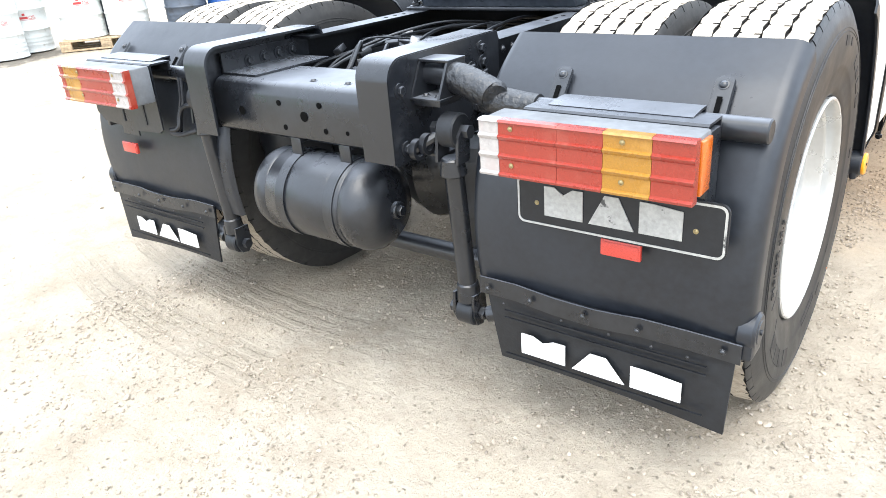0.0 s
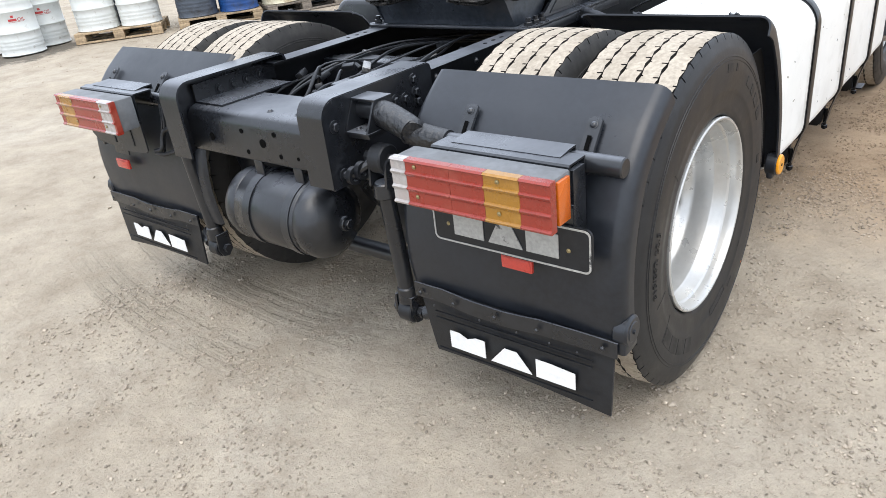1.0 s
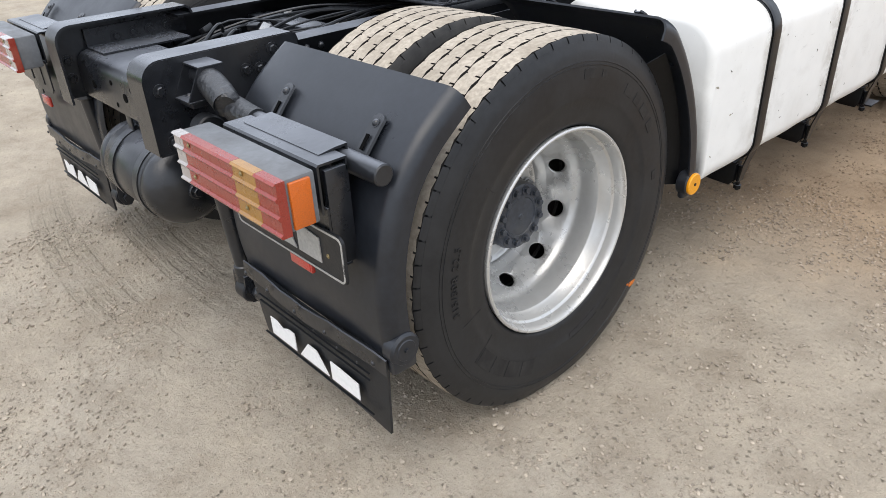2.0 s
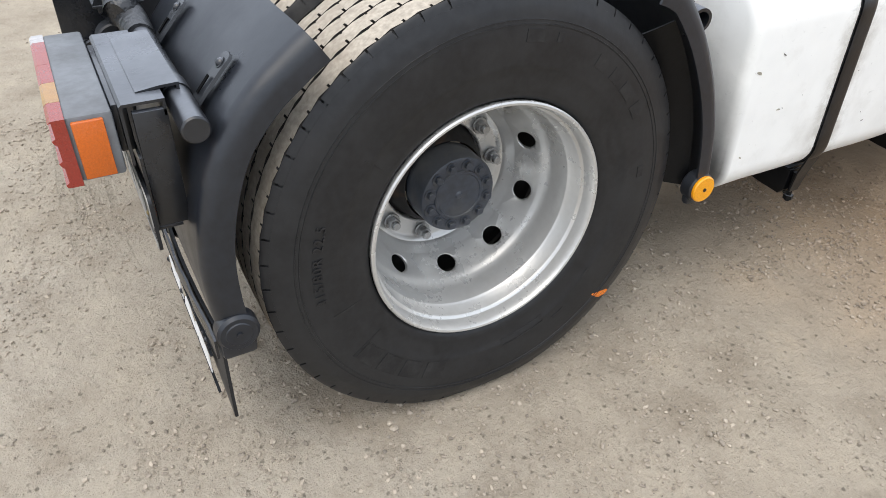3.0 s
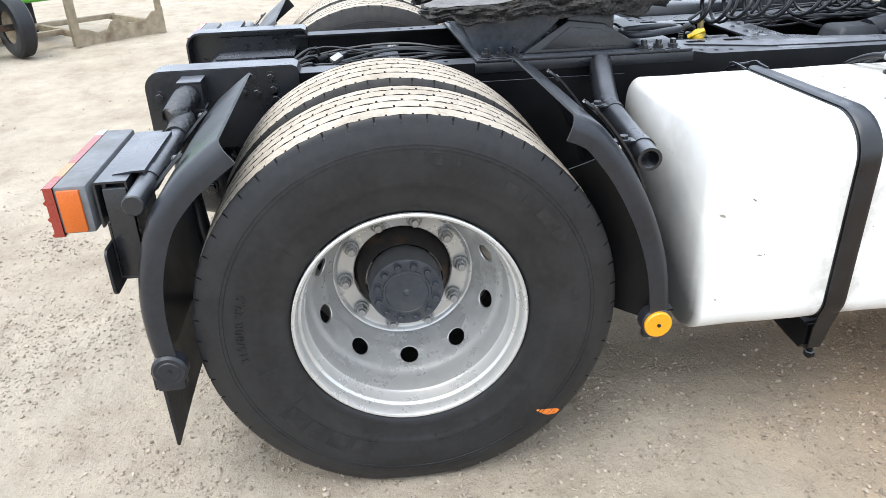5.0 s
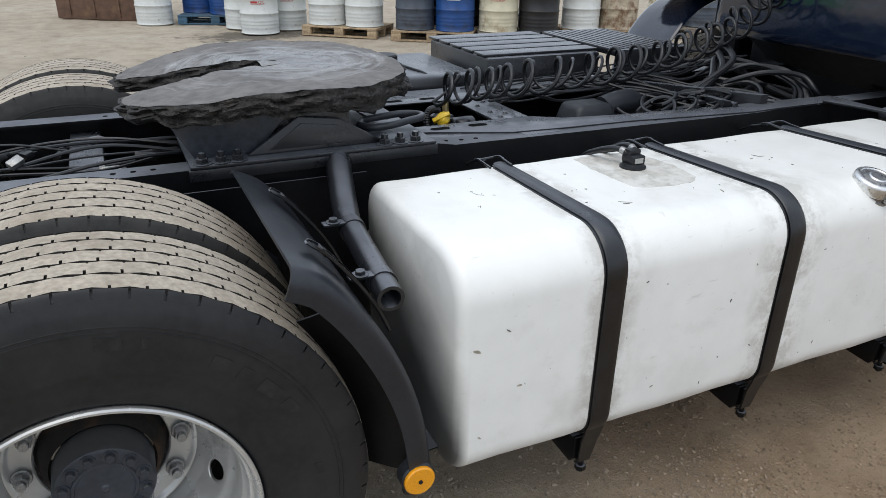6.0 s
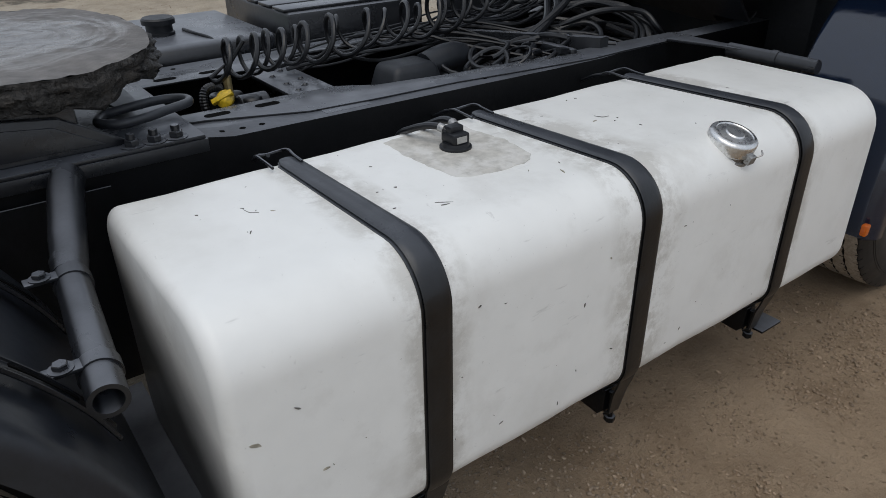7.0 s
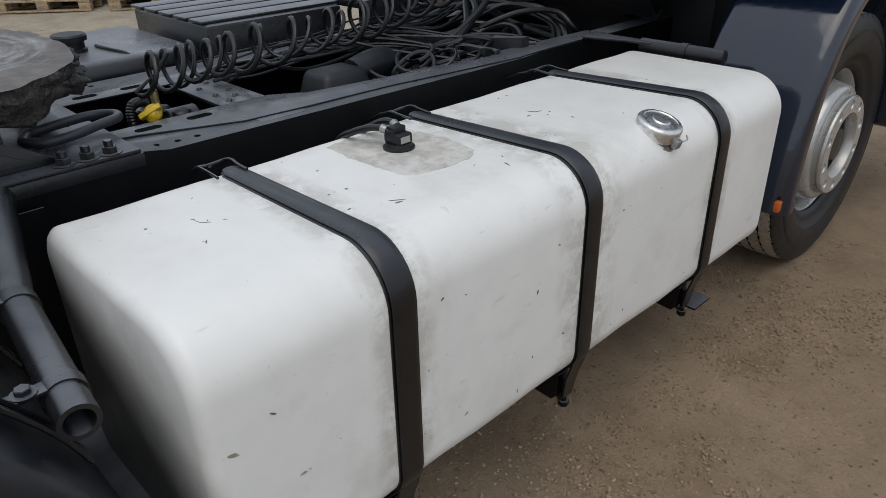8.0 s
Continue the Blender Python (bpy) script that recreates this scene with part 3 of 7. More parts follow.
def ground_material():
    m = bpy.data.materials.new("dusty_compacted_gravel")
    m.use_nodes = True
    nt = m.node_tree
    b = nt.nodes["Principled BSDF"]
    co = nt.nodes.new("ShaderNodeTexCoord")

    def noise_node(scale, detail=6, rough=0.6):
        n = nt.nodes.new("ShaderNodeTexNoise")
        n.inputs["Scale"].default_value, n.inputs["Detail"].default_value, n.inputs["Roughness"].default_value = scale, detail, rough
        nt.links.new(co.outputs["Object"], n.inputs["Vector"])
        return n

    def ramp(src, stops):
        r = nt.nodes.new("ShaderNodeValToRGB")
        while len(r.color_ramp.elements) < len(stops):
            r.color_ramp.elements.new(0.5)
        for e, (p, c) in zip(r.color_ramp.elements, stops):
            e.position, e.color = p, (*c, 1)
        nt.links.new(src, r.inputs[0])
        return r.outputs[0]

    def mixed(a, c, fac, kind="MIX", f=1.0):
        n = nt.nodes.new("ShaderNodeMix")
        n.data_type, n.blend_type = "RGBA", kind
        n.inputs["Factor"].default_value = f
        if fac is not None:
            nt.links.new(fac, n.inputs["Factor"])
        nt.links.new(a, n.inputs["A"])
        nt.links.new(c, n.inputs["B"])
        return n.outputs["Result"]

    large, mid, fine, grit = noise_node(0.5, 9, 0.68), noise_node(3.2, 9, 0.72), noise_node(60, 6, 0.75), noise_node(260, 3, 0.6)
    base = ramp(large.outputs["Fac"], [(0.34, (0.336, 0.287, 0.222)), (0.5, (0.386, 0.334, 0.263)), (0.64, (0.418, 0.370, 0.301))])
    patch = ramp(mid.outputs["Fac"], [(0.32, (0.76, 0.735, 0.71)), (0.5, (0.98, 0.98, 0.98)), (0.66, (1.13, 1.13, 1.12))])
    col = mixed(base, patch, None, "MULTIPLY")
    speck = ramp(fine.outputs["Fac"], [(0.28, (0.88, 0.87, 0.86)), (0.45, (1, 1, 1)), (0.70, (1.07, 1.07, 1.07))])
    col = mixed(col, speck, None, "MULTIPLY")
    dots = ramp(grit.outputs["Fac"], [(0.34, (0.7, 0.7, 0.7)), (0.5, (1, 1, 1)), (0.68, (1.25, 1.25, 1.25))])
    col = mixed(col, dots, None, "MULTIPLY", 0.2)
    b.inputs["Roughness"].default_value = 0.93
    b.inputs["Specular IOR Level"].default_value = 0.25
    # tyre prints: ribs across two wheel tracks that run behind the truck
    split = nt.nodes.new("ShaderNodeSeparateXYZ")
    nt.links.new(co.outputs["Object"], split.inputs[0])

    def maths(kind, *values):
        n = nt.nodes.new("ShaderNodeMath")
        n.operation = kind
        for k, v in enumerate(values):
            if isinstance(v, (int, float)):
                n.inputs[k].default_value = v
            else:
                nt.links.new(v, n.inputs[k])
        return n.outputs[0]

    x, y = split.outputs[0], split.outputs[1]
    # darker, browner ground along the side of the yard where the tank stands, with a ragged border
    edge = maths("ADD", maths("MULTIPLY", maths("SUBTRACT", large.outputs["Fac"], 0.5), 2.2), maths("MULTIPLY", maths("SUBTRACT", mid.outputs["Fac"], 0.5), 1.2))
    soil = maths("MINIMUM", maths("MAXIMUM", maths("ADD", maths("MULTIPLY", maths("SUBTRACT", y, 0.75), 1.1), edge), 0.0), 1.0)
    soil = maths("MULTIPLY", soil, maths("MINIMUM", maths("MAXIMUM", maths("MULTIPLY", maths("ADD", x, 1.6), 0.8), 0.0), 1.0))
    brown = nt.nodes.new("ShaderNodeMix")
    brown.data_type, brown.blend_type = "RGBA", "MULTIPLY"
    brown.inputs["B"].default_value = (0.80, 0.685, 0.58, 1)
    nt.links.new(soil, brown.inputs["Factor"])
    nt.links.new(col, brown.inputs["A"])
    # oil soaked into the dust by the drums
    ox, oy = maths("MULTIPLY", maths("ADD", x, 9.1), 1.65), maths("MULTIPLY", maths("SUBTRACT", y, 2.35), 0.95)
    away = maths("SQRT", maths("ADD", maths("MULTIPLY", ox, ox), maths("MULTIPLY", oy, oy)))
    oily = maths("MULTIPLY", maths("SUBTRACT", maths("ADD", 1.05, maths("MULTIPLY", maths("SUBTRACT", mid.outputs["Fac"], 0.5), 3.0)), away), 2.4)
    oily = maths("MULTIPLY", maths("MINIMUM", maths("MAXIMUM", oily, 0.0), 1.0), 0.85)
    soaked = nt.nodes.new("ShaderNodeMix")
    soaked.data_type = "RGBA"
    soaked.inputs["B"].default_value = (0.085, 0.075, 0.062, 1)
    nt.links.new(oily, soaked.inputs["Factor"])
    nt.links.new(brown.outputs["Result"], soaked.inputs["A"])
    nt.links.new(soaked.outputs["Result"], b.inputs["Base Color"])
    across = maths("ADD", x, 0.9)
    u = maths("ADD", maths("ADD", y, maths("MULTIPLY", across, 0.11)), maths("MULTIPLY", maths("MULTIPLY", across, across), -0.10))
    wob = maths("MULTIPLY", maths("SUBTRACT", mid.outputs["Fac"], 0.5), 0.05)
    lanes = []
    for c in (-0.75, -0.42):
        d = maths("ABSOLUTE", maths("SUBTRACT", maths("ADD", u, wob), c))
        lanes.append(maths("SMOOTH_MIN", maths("MAXIMUM", maths("MULTIPLY", maths("SUBTRACT", 0.13, d), 20.0), 0.0), 1.0, 0.1))
    wave = maths("SINE", maths("MULTIPLY", maths("ADD", u, maths("MULTIPLY", wob, 0.7)), 115.0))
    ribs = maths("ADD", maths("MULTIPLY", maths("MAXIMUM", maths("MINIMUM", maths("MULTIPLY", wave, 2.6), 1.0), -1.0), maths("MINIMUM", maths("MAXIMUM", maths("MULTIPLY", maths("SUBTRACT", fine.outputs["Fac"], 0.30), 4.0), 0.0), 1.0)), maths("MULTIPLY", maths("SINE", maths("ADD", maths("MULTIPLY", x, 130.0), maths("MULTIPLY", u, 60.0))), 0.35))
    patchy = maths("MAXIMUM", maths("MINIMUM", maths("MULTIPLY", maths("SUBTRACT", mid.outputs["Fac"], 0.42), 7.0), 1.0), 0.0)
    ends = maths("MULTIPLY", maths("MAXIMUM", maths("MINIMUM", maths("MULTIPLY", maths("SUBTRACT", 0.25, x), 2.5), 1.0), 0.0), maths("MAXIMUM", maths("MINIMUM", maths("MULTIPLY", maths("ADD", x, 2.0), 2.0), 1.0), 0.0))
    fade = maths("MULTIPLY", patchy, ends)
    prints = maths("MULTIPLY", maths("MULTIPLY", ribs, maths("MAXIMUM", lanes[0], lanes[1])), fade)
    h0 = nt.nodes.new("ShaderNodeBump")
    h0.inputs["Strength"].default_value, h0.inputs["Distance"].default_value = 0.8, 0.006
    nt.links.new(prints, h0.inputs["Height"])
    h1 = nt.nodes.new("ShaderNodeBump")
    h1.inputs["Strength"].default_value, h1.inputs["Distance"].default_value = 0.95, 0.018
    n2 = noise_node(22, 8, 0.72)
    nt.links.new(n2.outputs["Fac"], h1.inputs["Height"])
    nt.links.new(h0.outputs[0], h1.inputs["Normal"])
    h2 = nt.nodes.new("ShaderNodeBump")
    h2.inputs["Strength"].default_value, h2.inputs["Distance"].default_value = 0.4, 0.0025
    nt.links.new(grit.outputs["Fac"], h2.inputs["Height"])
    nt.links.new(h1.outputs[0], h2.inputs["Normal"])
    # grit and pebbles trodden into the dust, in patches
    last = h2.outputs[0]
    for scale, size, deep, lo in ((46.0, 0.34, 0.008, 0.46), (105.0, 0.36, 0.0042, 0.40), (210.0, 0.38, 0.002, 0.34)):
        cells = nt.nodes.new("ShaderNodeTexVoronoi")
        cells.inputs["Scale"].default_value = scale
        nt.links.new(co.outputs["Object"], cells.inputs["Vector"])
        dome = maths("MAXIMUM", maths("SUBTRACT", size, cells.outputs["Distance"]), 0.0)
        odd = nt.nodes.new("ShaderNodeSeparateColor")
        nt.links.new(cells.outputs["Color"], odd.inputs[0])
        some = maths("GREATER_THAN", odd.outputs[0], 0.62)
        where = maths("MINIMUM", maths("MAXIMUM", maths("MULTIPLY", maths("SUBTRACT", n2.outputs["Fac"], lo), 9.0), 0.0), 1.0)
        h = nt.nodes.new("ShaderNodeBump")
        h.inputs["Strength"].default_value, h.inputs["Distance"].default_value = 1.0, deep
        nt.links.new(maths("MULTIPLY", maths("MULTIPLY", dome, where), some), h.inputs["Height"])
        nt.links.new(last, h.inputs["Normal"])
        last = h.outputs[0]
    nt.links.new(last, b.inputs["Normal"])
    return m


GROUND = ground_material()
ground_mesh.materials.append(GROUND)
ground = tagged(new("ground", ground_mesh), "pale beige compacted gravel yard with dust and tyre marks", "ground", kind="structure")

STONE = material("gravel_stone", (0.365, 0.312, 0.248), 0.9, grain=60, vary=0.3, bump=0.4)


def island_tint(m):
    nt = m.node_tree
    b = nt.nodes["Principled BSDF"]
    src = b.inputs["Base Color"].links[0].from_socket
    geo = nt.nodes.new("ShaderNodeNewGeometry")
    r = nt.nodes.new("ShaderNodeMapRange")
    r.inputs["To Min"].default_value, r.inputs["To Max"].default_value = 0.68, 1.16
    nt.links.new(geo.outputs["Random Per Island"], r.inputs["Value"])
    hs = nt.nodes.new("ShaderNodeHueSaturation")
    nt.links.new(r.outputs[0], hs.inputs["Value"])
    # stones on the brown soil beside the tank carry its dirt
    co = nt.nodes.new("ShaderNodeTexCoord")
    split = nt.nodes.new("ShaderNodeSeparateXYZ")
    soil = nt.nodes.new("ShaderNodeMapRange")
    soil.inputs["From Min"].default_value, soil.inputs["From Max"].default_value = 0.9, 2.0
    dirt = nt.nodes.new("ShaderNodeMix")
    dirt.data_type, dirt.blend_type = "RGBA", "MULTIPLY"
    dirt.inputs["B"].default_value = (0.78, 0.67, 0.57, 1)
    nt.links.new(co.outputs["Object"], split.inputs[0])
    nt.links.new(split.outputs[1], soil.inputs["Value"])
    nt.links.new(soil.outputs[0], dirt.inputs["Factor"])
    nt.links.new(src, dirt.inputs["A"])
    nt.links.new(dirt.outputs["Result"], hs.inputs["Color"])
    nt.links.new(hs.outputs[0], b.inputs["Base Color"])


island_tint(STONE)


def gravel():
    rnd = random.Random(4)
    t = bmesh.new()
    bmesh.ops.create_icosphere(t, subdivisions=1, radius=1)
    base = [v.co.copy() for v in t.verts]
    tri = [[v.index for v in f.verts] for f in t.faces]
    t.free()
    vs, fs = [], []
    while len(vs) < 12 * 64000:
        near = rnd.random()
        if near < 0.2:
            x, y = rnd.uniform(1.1, 2.6), rnd.uniform(0.9, 3.8)
        elif near < 0.84:
            x, y = rnd.uniform(-1.2, 2.9), rnd.uniform(-2.3, 3.2)
        else:
            x, y = rnd.uniform(-9, 5), rnd.uniform(-5, 6)
        if noise.noise((x * 1.5, y * 1.5, 7)) + 0.8 * noise.noise((x * 6, y * 6, 3)) < rnd.uniform(-0.35, 0.55):
            continue
        if y > 0.9 and x > -1 and rnd.random() < 0.15:
            continue
        r = 0.0016 + 0.0052 * rnd.random() ** 2.7 + (0.006 * rnd.random() if rnd.random() < 0.022 else 0)
        m = Matrix.Translation((x, y, ground_height(x, y) + r * 0.4)) @ Euler((rnd.uniform(-0.5, 0.5), rnd.uniform(-0.5, 0.5), rnd.uniform(0, 6))).to_matrix().to_4x4() @ Matrix.Diagonal((r * rnd.uniform(0.8, 1.6), r * rnd.uniform(0.7, 1.2), r * rnd.uniform(0.45, 0.8), 1))
        k = len(vs)
        vs.extend(m @ (c * rnd.uniform(0.75, 1.2)) for c in base)
        fs.extend([a + k for a in q] for q in tri)
    me = bpy.data.meshes.new("gravel")
    me.from_pydata([tuple(v) for v in vs], [], fs)
    me.materials.append(STONE)
    return tagged(new("gravel", me), "loose small grey and beige stones on the yard", "gravel", kind="stuff")


gravel()

# ---- the truck ----
truck = thing("tractor_truck", "tractor truck, black chassis, white fuel tank, dark blue cab", "truck")
AXLE_Y, AXLE_Z, FRONT_Y, FRONT_Z = 0.010, 0.505, 3.53, 0.492
TYRE_R = 0.522


def tread_ribs(xc, rows=5, n=56, half=0.131):
    """Circumferential ribs parted by thin grooves, each rib nicked once a pitch and slit across."""
    bm = bmesh.new()
    w = 2 * half / rows
    low = TYRE_R - 0.013
    for k in range(rows):
        x0, x1 = xc - half + k * w + 0.0032, xc - half + (k + 1) * w - 0.0032
        for i in range(n):
            p = math.tau / n
            a0 = p * (i + 0.37 * k)
            nick = 0.085 * p
            cut = 0.012 if k < rows - 1 else 0.006
            # (angle, near edge, far edge); nicks open both edges of the rib
            zig = 0.0022
            cols = ((a0, x0 + zig, x1 - cut), (a0 + nick, x0 + zig, x1 - cut), (a0 + nick, x0 + zig, x1 + zig), (a0 + p * 0.5, x0 - zig, x1 - zig), (a0 + p - 0.8 * nick, x0 + zig, x1 + zig),
                    (a0 + p - 0.8 * nick, x0 + 0.5 * cut, x1 + zig), (a0 + p, x0 + 0.5 * cut, x1 + zig))
            vs = []
            for a, u, v in cols:
                ru = TYRE_R - 0.0045 * ((u - xc) / half) ** 4
                rv = TYRE_R - 0.0045 * ((v - xc) / half) ** 4
                vs.append([bm.verts.new((x, r * math.cos(a), r * math.sin(a))) for x, r in ((u, low), (u, ru), (v, rv), (v, low))])
            for c, d in zip(vs, vs[1:]):
                for j in range(3):
                    bm.faces.new((c[j], c[j + 1], d[j + 1], d[j])).material_index = 0 if j == 1 else 1
            bm.faces.new(vs[0][::-1]).material_index = 1
            bm.faces.new(vs[-1]).material_index = 1
    return bm


def shoulder(xc, s, n=56):
    """The tyre's black edge between tread and wall, notched once a pitch."""
    bm = bmesh.new()
    prof = [(0.1322, 0.5183), (0.1345, 0.5160), (0.1375, 0.5105), (0.1411, 0.5012)]
    p = math.tau / n
    for i in range(n):
        vs = []
        for f in (0.04, 0.35, 0.65, 0.96):
            a = p * (i + f)
            vs.append([bm.verts.new((xc + s * x, r * math.cos(a), r * math.sin(a))) for x, r in prof])
        for c, d in zip(vs, vs[1:]):
            for j in range(len(prof) - 1):
                bm.faces.new((c[j], c[j + 1], d[j + 1], d[j]))
        for c in (vs[0], vs[-1]):
            q = [bm.verts.new(v.co) for v in c]
            back = [bm.verts.new((xc + s * x, r * math.cos(math.atan2(c[0].co.z, c[0].co.y)), r * math.sin(math.atan2(c[0].co.z, c[0].co.y)))) for x, r in ((0.136, 0.498), (0.128, 0.508))]
            bm.faces.new(q + back)
    return bm


def flatten(bm, lift=0.0):
    """The foot of a loaded tyre stands flat on the ground, with its walls bulging a little."""
    for v in bm.verts:
        if v.co.z < -(AXLE_Z - 0.004) + lift:
            v.co.z = -(AXLE_Z - 0.004) + lift


def tyre_bodies(xc, deep=True, low=0.0):
    """Lathe profiles of the outer wall, the tread base and the inner wall about the axle."""
    wall = [(0.100, 0.302), (0.112, 0.304), (0.120, 0.312), (0.128, 0.325), (0.1285, 0.331), (0.134, 0.345), (0.146, 0.365), (0.1475, 0.367), (0.1485, 0.372),
            (0.1555, 0.392), (0.157, 0.415), (0.1565, 0.44), (0.1557, 0.447), (0.1570, 0.4475), (0.1570, 0.4495), (0.1553, 0.450), (0.1545, 0.456), (0.1556, 0.4565), (0.1556, 0.458), (0.1538, 0.4585), (0.1525, 0.464), (0.1505, 0.478), (0.1475, 0.4855), (0.1445, 0.494), (0.1408, 0.5030), (0.1375, 0.5035), (0.134, 0.5085), (0.126, 0.511)]
    flat = [(0.118, 0.290), (0.132, 0.292), (0.140, 0.297), (0.1445, 0.306), (0.147, 0.318), (0.1472, 0.324), (0.150, 0.340), (0.1525, 0.360), (0.1535, 0.362), (0.154, 0.372)]
    walls = []
    for s in (1, -1):
        bm = bmesh.new()
        prof = flat + wall[9:] if deep and s > 0 else wall
        lathe(bm, [(xc + s * a, r) for a, r in prof], seg=96)
        flatten(bm, low)
        walls.append(bm)
    base = bmesh.new()
    lathe(base, [(xc - 0.1262, 0.5098), (xc, 0.5108), (xc + 0.1262, 0.5098)], seg=96)
    flatten(base, low)
    return walls[0], base, walls[1]


def disc_with_holes(bm, centre, way, reach, hole, count=10, q=5, back=(-0.010, 0.006), first=0.0):
    """A conical ring of a wheel disc, pierced by round hand holes: centre (x, r), way its slant (dx, dr), reach the half width along the slant."""
    (xc, rc), (wx, wr) = centre, way
    half = math.pi / count * rc
    ca = math.atan2(half, reach)
    angles = [ca * k / q for k in range(q)] + [ca + (math.pi - 2 * ca) * k / (2 * q) for k in range(2 * q)] + [math.pi - ca + ca * k / q for k in range(q)]
    angles += [math.pi] + [math.tau - a for a in reversed(angles[1:])]
    m = len(angles)
    for k in range(count):
        tc = first + math.tau * k / count
        rings = [[], [], [], []]
        for a in angles:
            du, dv = math.cos(a), math.sin(a)
            s = min(reach / abs(du) if abs(du) > 1e-9 else 1e9, half / abs(dv) if abs(dv) > 1e-9 else 1e9)
            for row, dist, push in ((0, s, 0), (1, hole * 1.12, 0), (2, hole, 0.25), (3, hole, 1)):
                r, t, x = rc + du * dist * wr, tc + dv * dist / rc, xc + du * dist * wx
                x, r = x + back[0] * push, r + back[1] * push
                rings[row].append((x, r * math.cos(t), r * math.sin(t)))
        vs = [[bm.verts.new(p) for p in row] for row in rings]
        for a, b in zip(vs, vs[1:]):
            for i in range(m):
                bm.faces.new((a[i], a[(i + 1) % m], b[(i + 1) % m], b[i]))
    bmesh.ops.remove_doubles(bm, verts=bm.verts, dist=0.0003)


def rear_rim(x):
    """Deep-dished outer wheel: x is the flange's plane."""
    bm = bmesh.new()
    f = x + 0.045
    lathe(bm, [(f - 0.022, 0.292), (f - 0.006, 0.2985), (f + 0.002, 0.2985), (f + 0.005, 0.295), (f + 0.004, 0.290), (f - 0.004, 0.2855), (f - 0.018, 0.284), (f - 0.030, 0.2825), (f - 0.034, 0.277),
               (f - 0.037, 0.2755), (f - 0.070, 0.2725), (f - 0.074, 0.2685), (f - 0.077, 0.2675), (f - 0.112, 0.2655), (f - 0.132, 0.265), (f - 0.144, 0.263), (f - 0.152, 0.258), (x - 0.116, 0.253)], seg=120)
    way = (0.90, 0.436)
    centre = (x - 0.152, 0.236)
    disc_with_holes(bm, centre, way, 0.041, 0.0262, first=math.pi / 2)
    xs, rs = centre[0] - 0.040 * way[0], centre[1] - 0.040 * way[1]
    lathe(bm, [(xs, rs), (xs - 0.010, rs - 0.006), (xs - 0.020, rs - 0.014), (xs - 0.027, rs - 0.019), (xs - 0.030, rs - 0.020), (xs - 0.032, rs - 0.026), (xs - 0.038, rs - 0.030), (xs - 0.040, rs - 0.036), (xs - 0.040, 0.142), (xs - 0.043, 0.139), (xs - 0.06, 0.139)], seg=120)
    bmesh.ops.scale(bm, vec=(1, 0.976, 0.976), verts=bm.verts)
    return bm, xs - 0.034


def front_rim(x):
    """Wheel with its disc standing proud of the flange."""
    bm = bmesh.new()
    lathe(bm, [(x - 0.02, 0.300), (x - 0.004, 0.309), (x + 0.004, 0.308), (x + 0.005, 0.300), (x - 0.004, 0.293), (x - 0.04, 0.285), (x - 0.11, 0.279), (x - 0.118, 0.266), (x - 0.085, 0.261),
               (x - 0.035, 0.254), (x + 0.0, 0.248), (x + 0.034, 0.240), (x + 0.044, 0.230), (x + 0.047, 0.214), (x + 0.043, 0.205), (x + 0.050, 0.2035), (x + 0.056, 0.2065), (x + 0.061, 0.2065), (x + 0.0625, 0.2035), (x + 0.0655, 0.2035), (x + 0.067, 0.2065), (x + 0.076, 0.2055), (x + 0.080, 0.2015)], seg=96)
    disc_with_holes(bm, (x + 0.081, 0.172), (0.0, 1.0), 0.029, 0.018, first=math.pi / 2, back=(-0.014, 0.0))
    xs = x + 0.081
    lathe(bm, [(xs, 0.144), (xs + 0.001, 0.138), (xs - 0.004, 0.134), (xs - 0.045, 0.132)], seg=96)
    return bm, xs


WHEEL_NUT = bmesh.new()
cyl(WHEEL_NUT, (0, 0, 0), (0, 0, 0.005), 0.021, seg=20, chamfer=0.0015)
cyl(WHEEL_NUT, (0, 0, 0.005), (0, 0, 0.022), 0.0162, seg=6, chamfer=0.002)
cyl(WHEEL_NUT, (0, 0, 0.022), (0, 0, 0.034), 0.0105, seg=12, chamfer=0.0015)
WHEEL_NUT = to_mesh("wheel_nut", WHEEL_NUT, NUT)
HUB_BOLT = to_mesh("hub_bolt", hex_bolt(0.0098, 0.010, True), HUB)


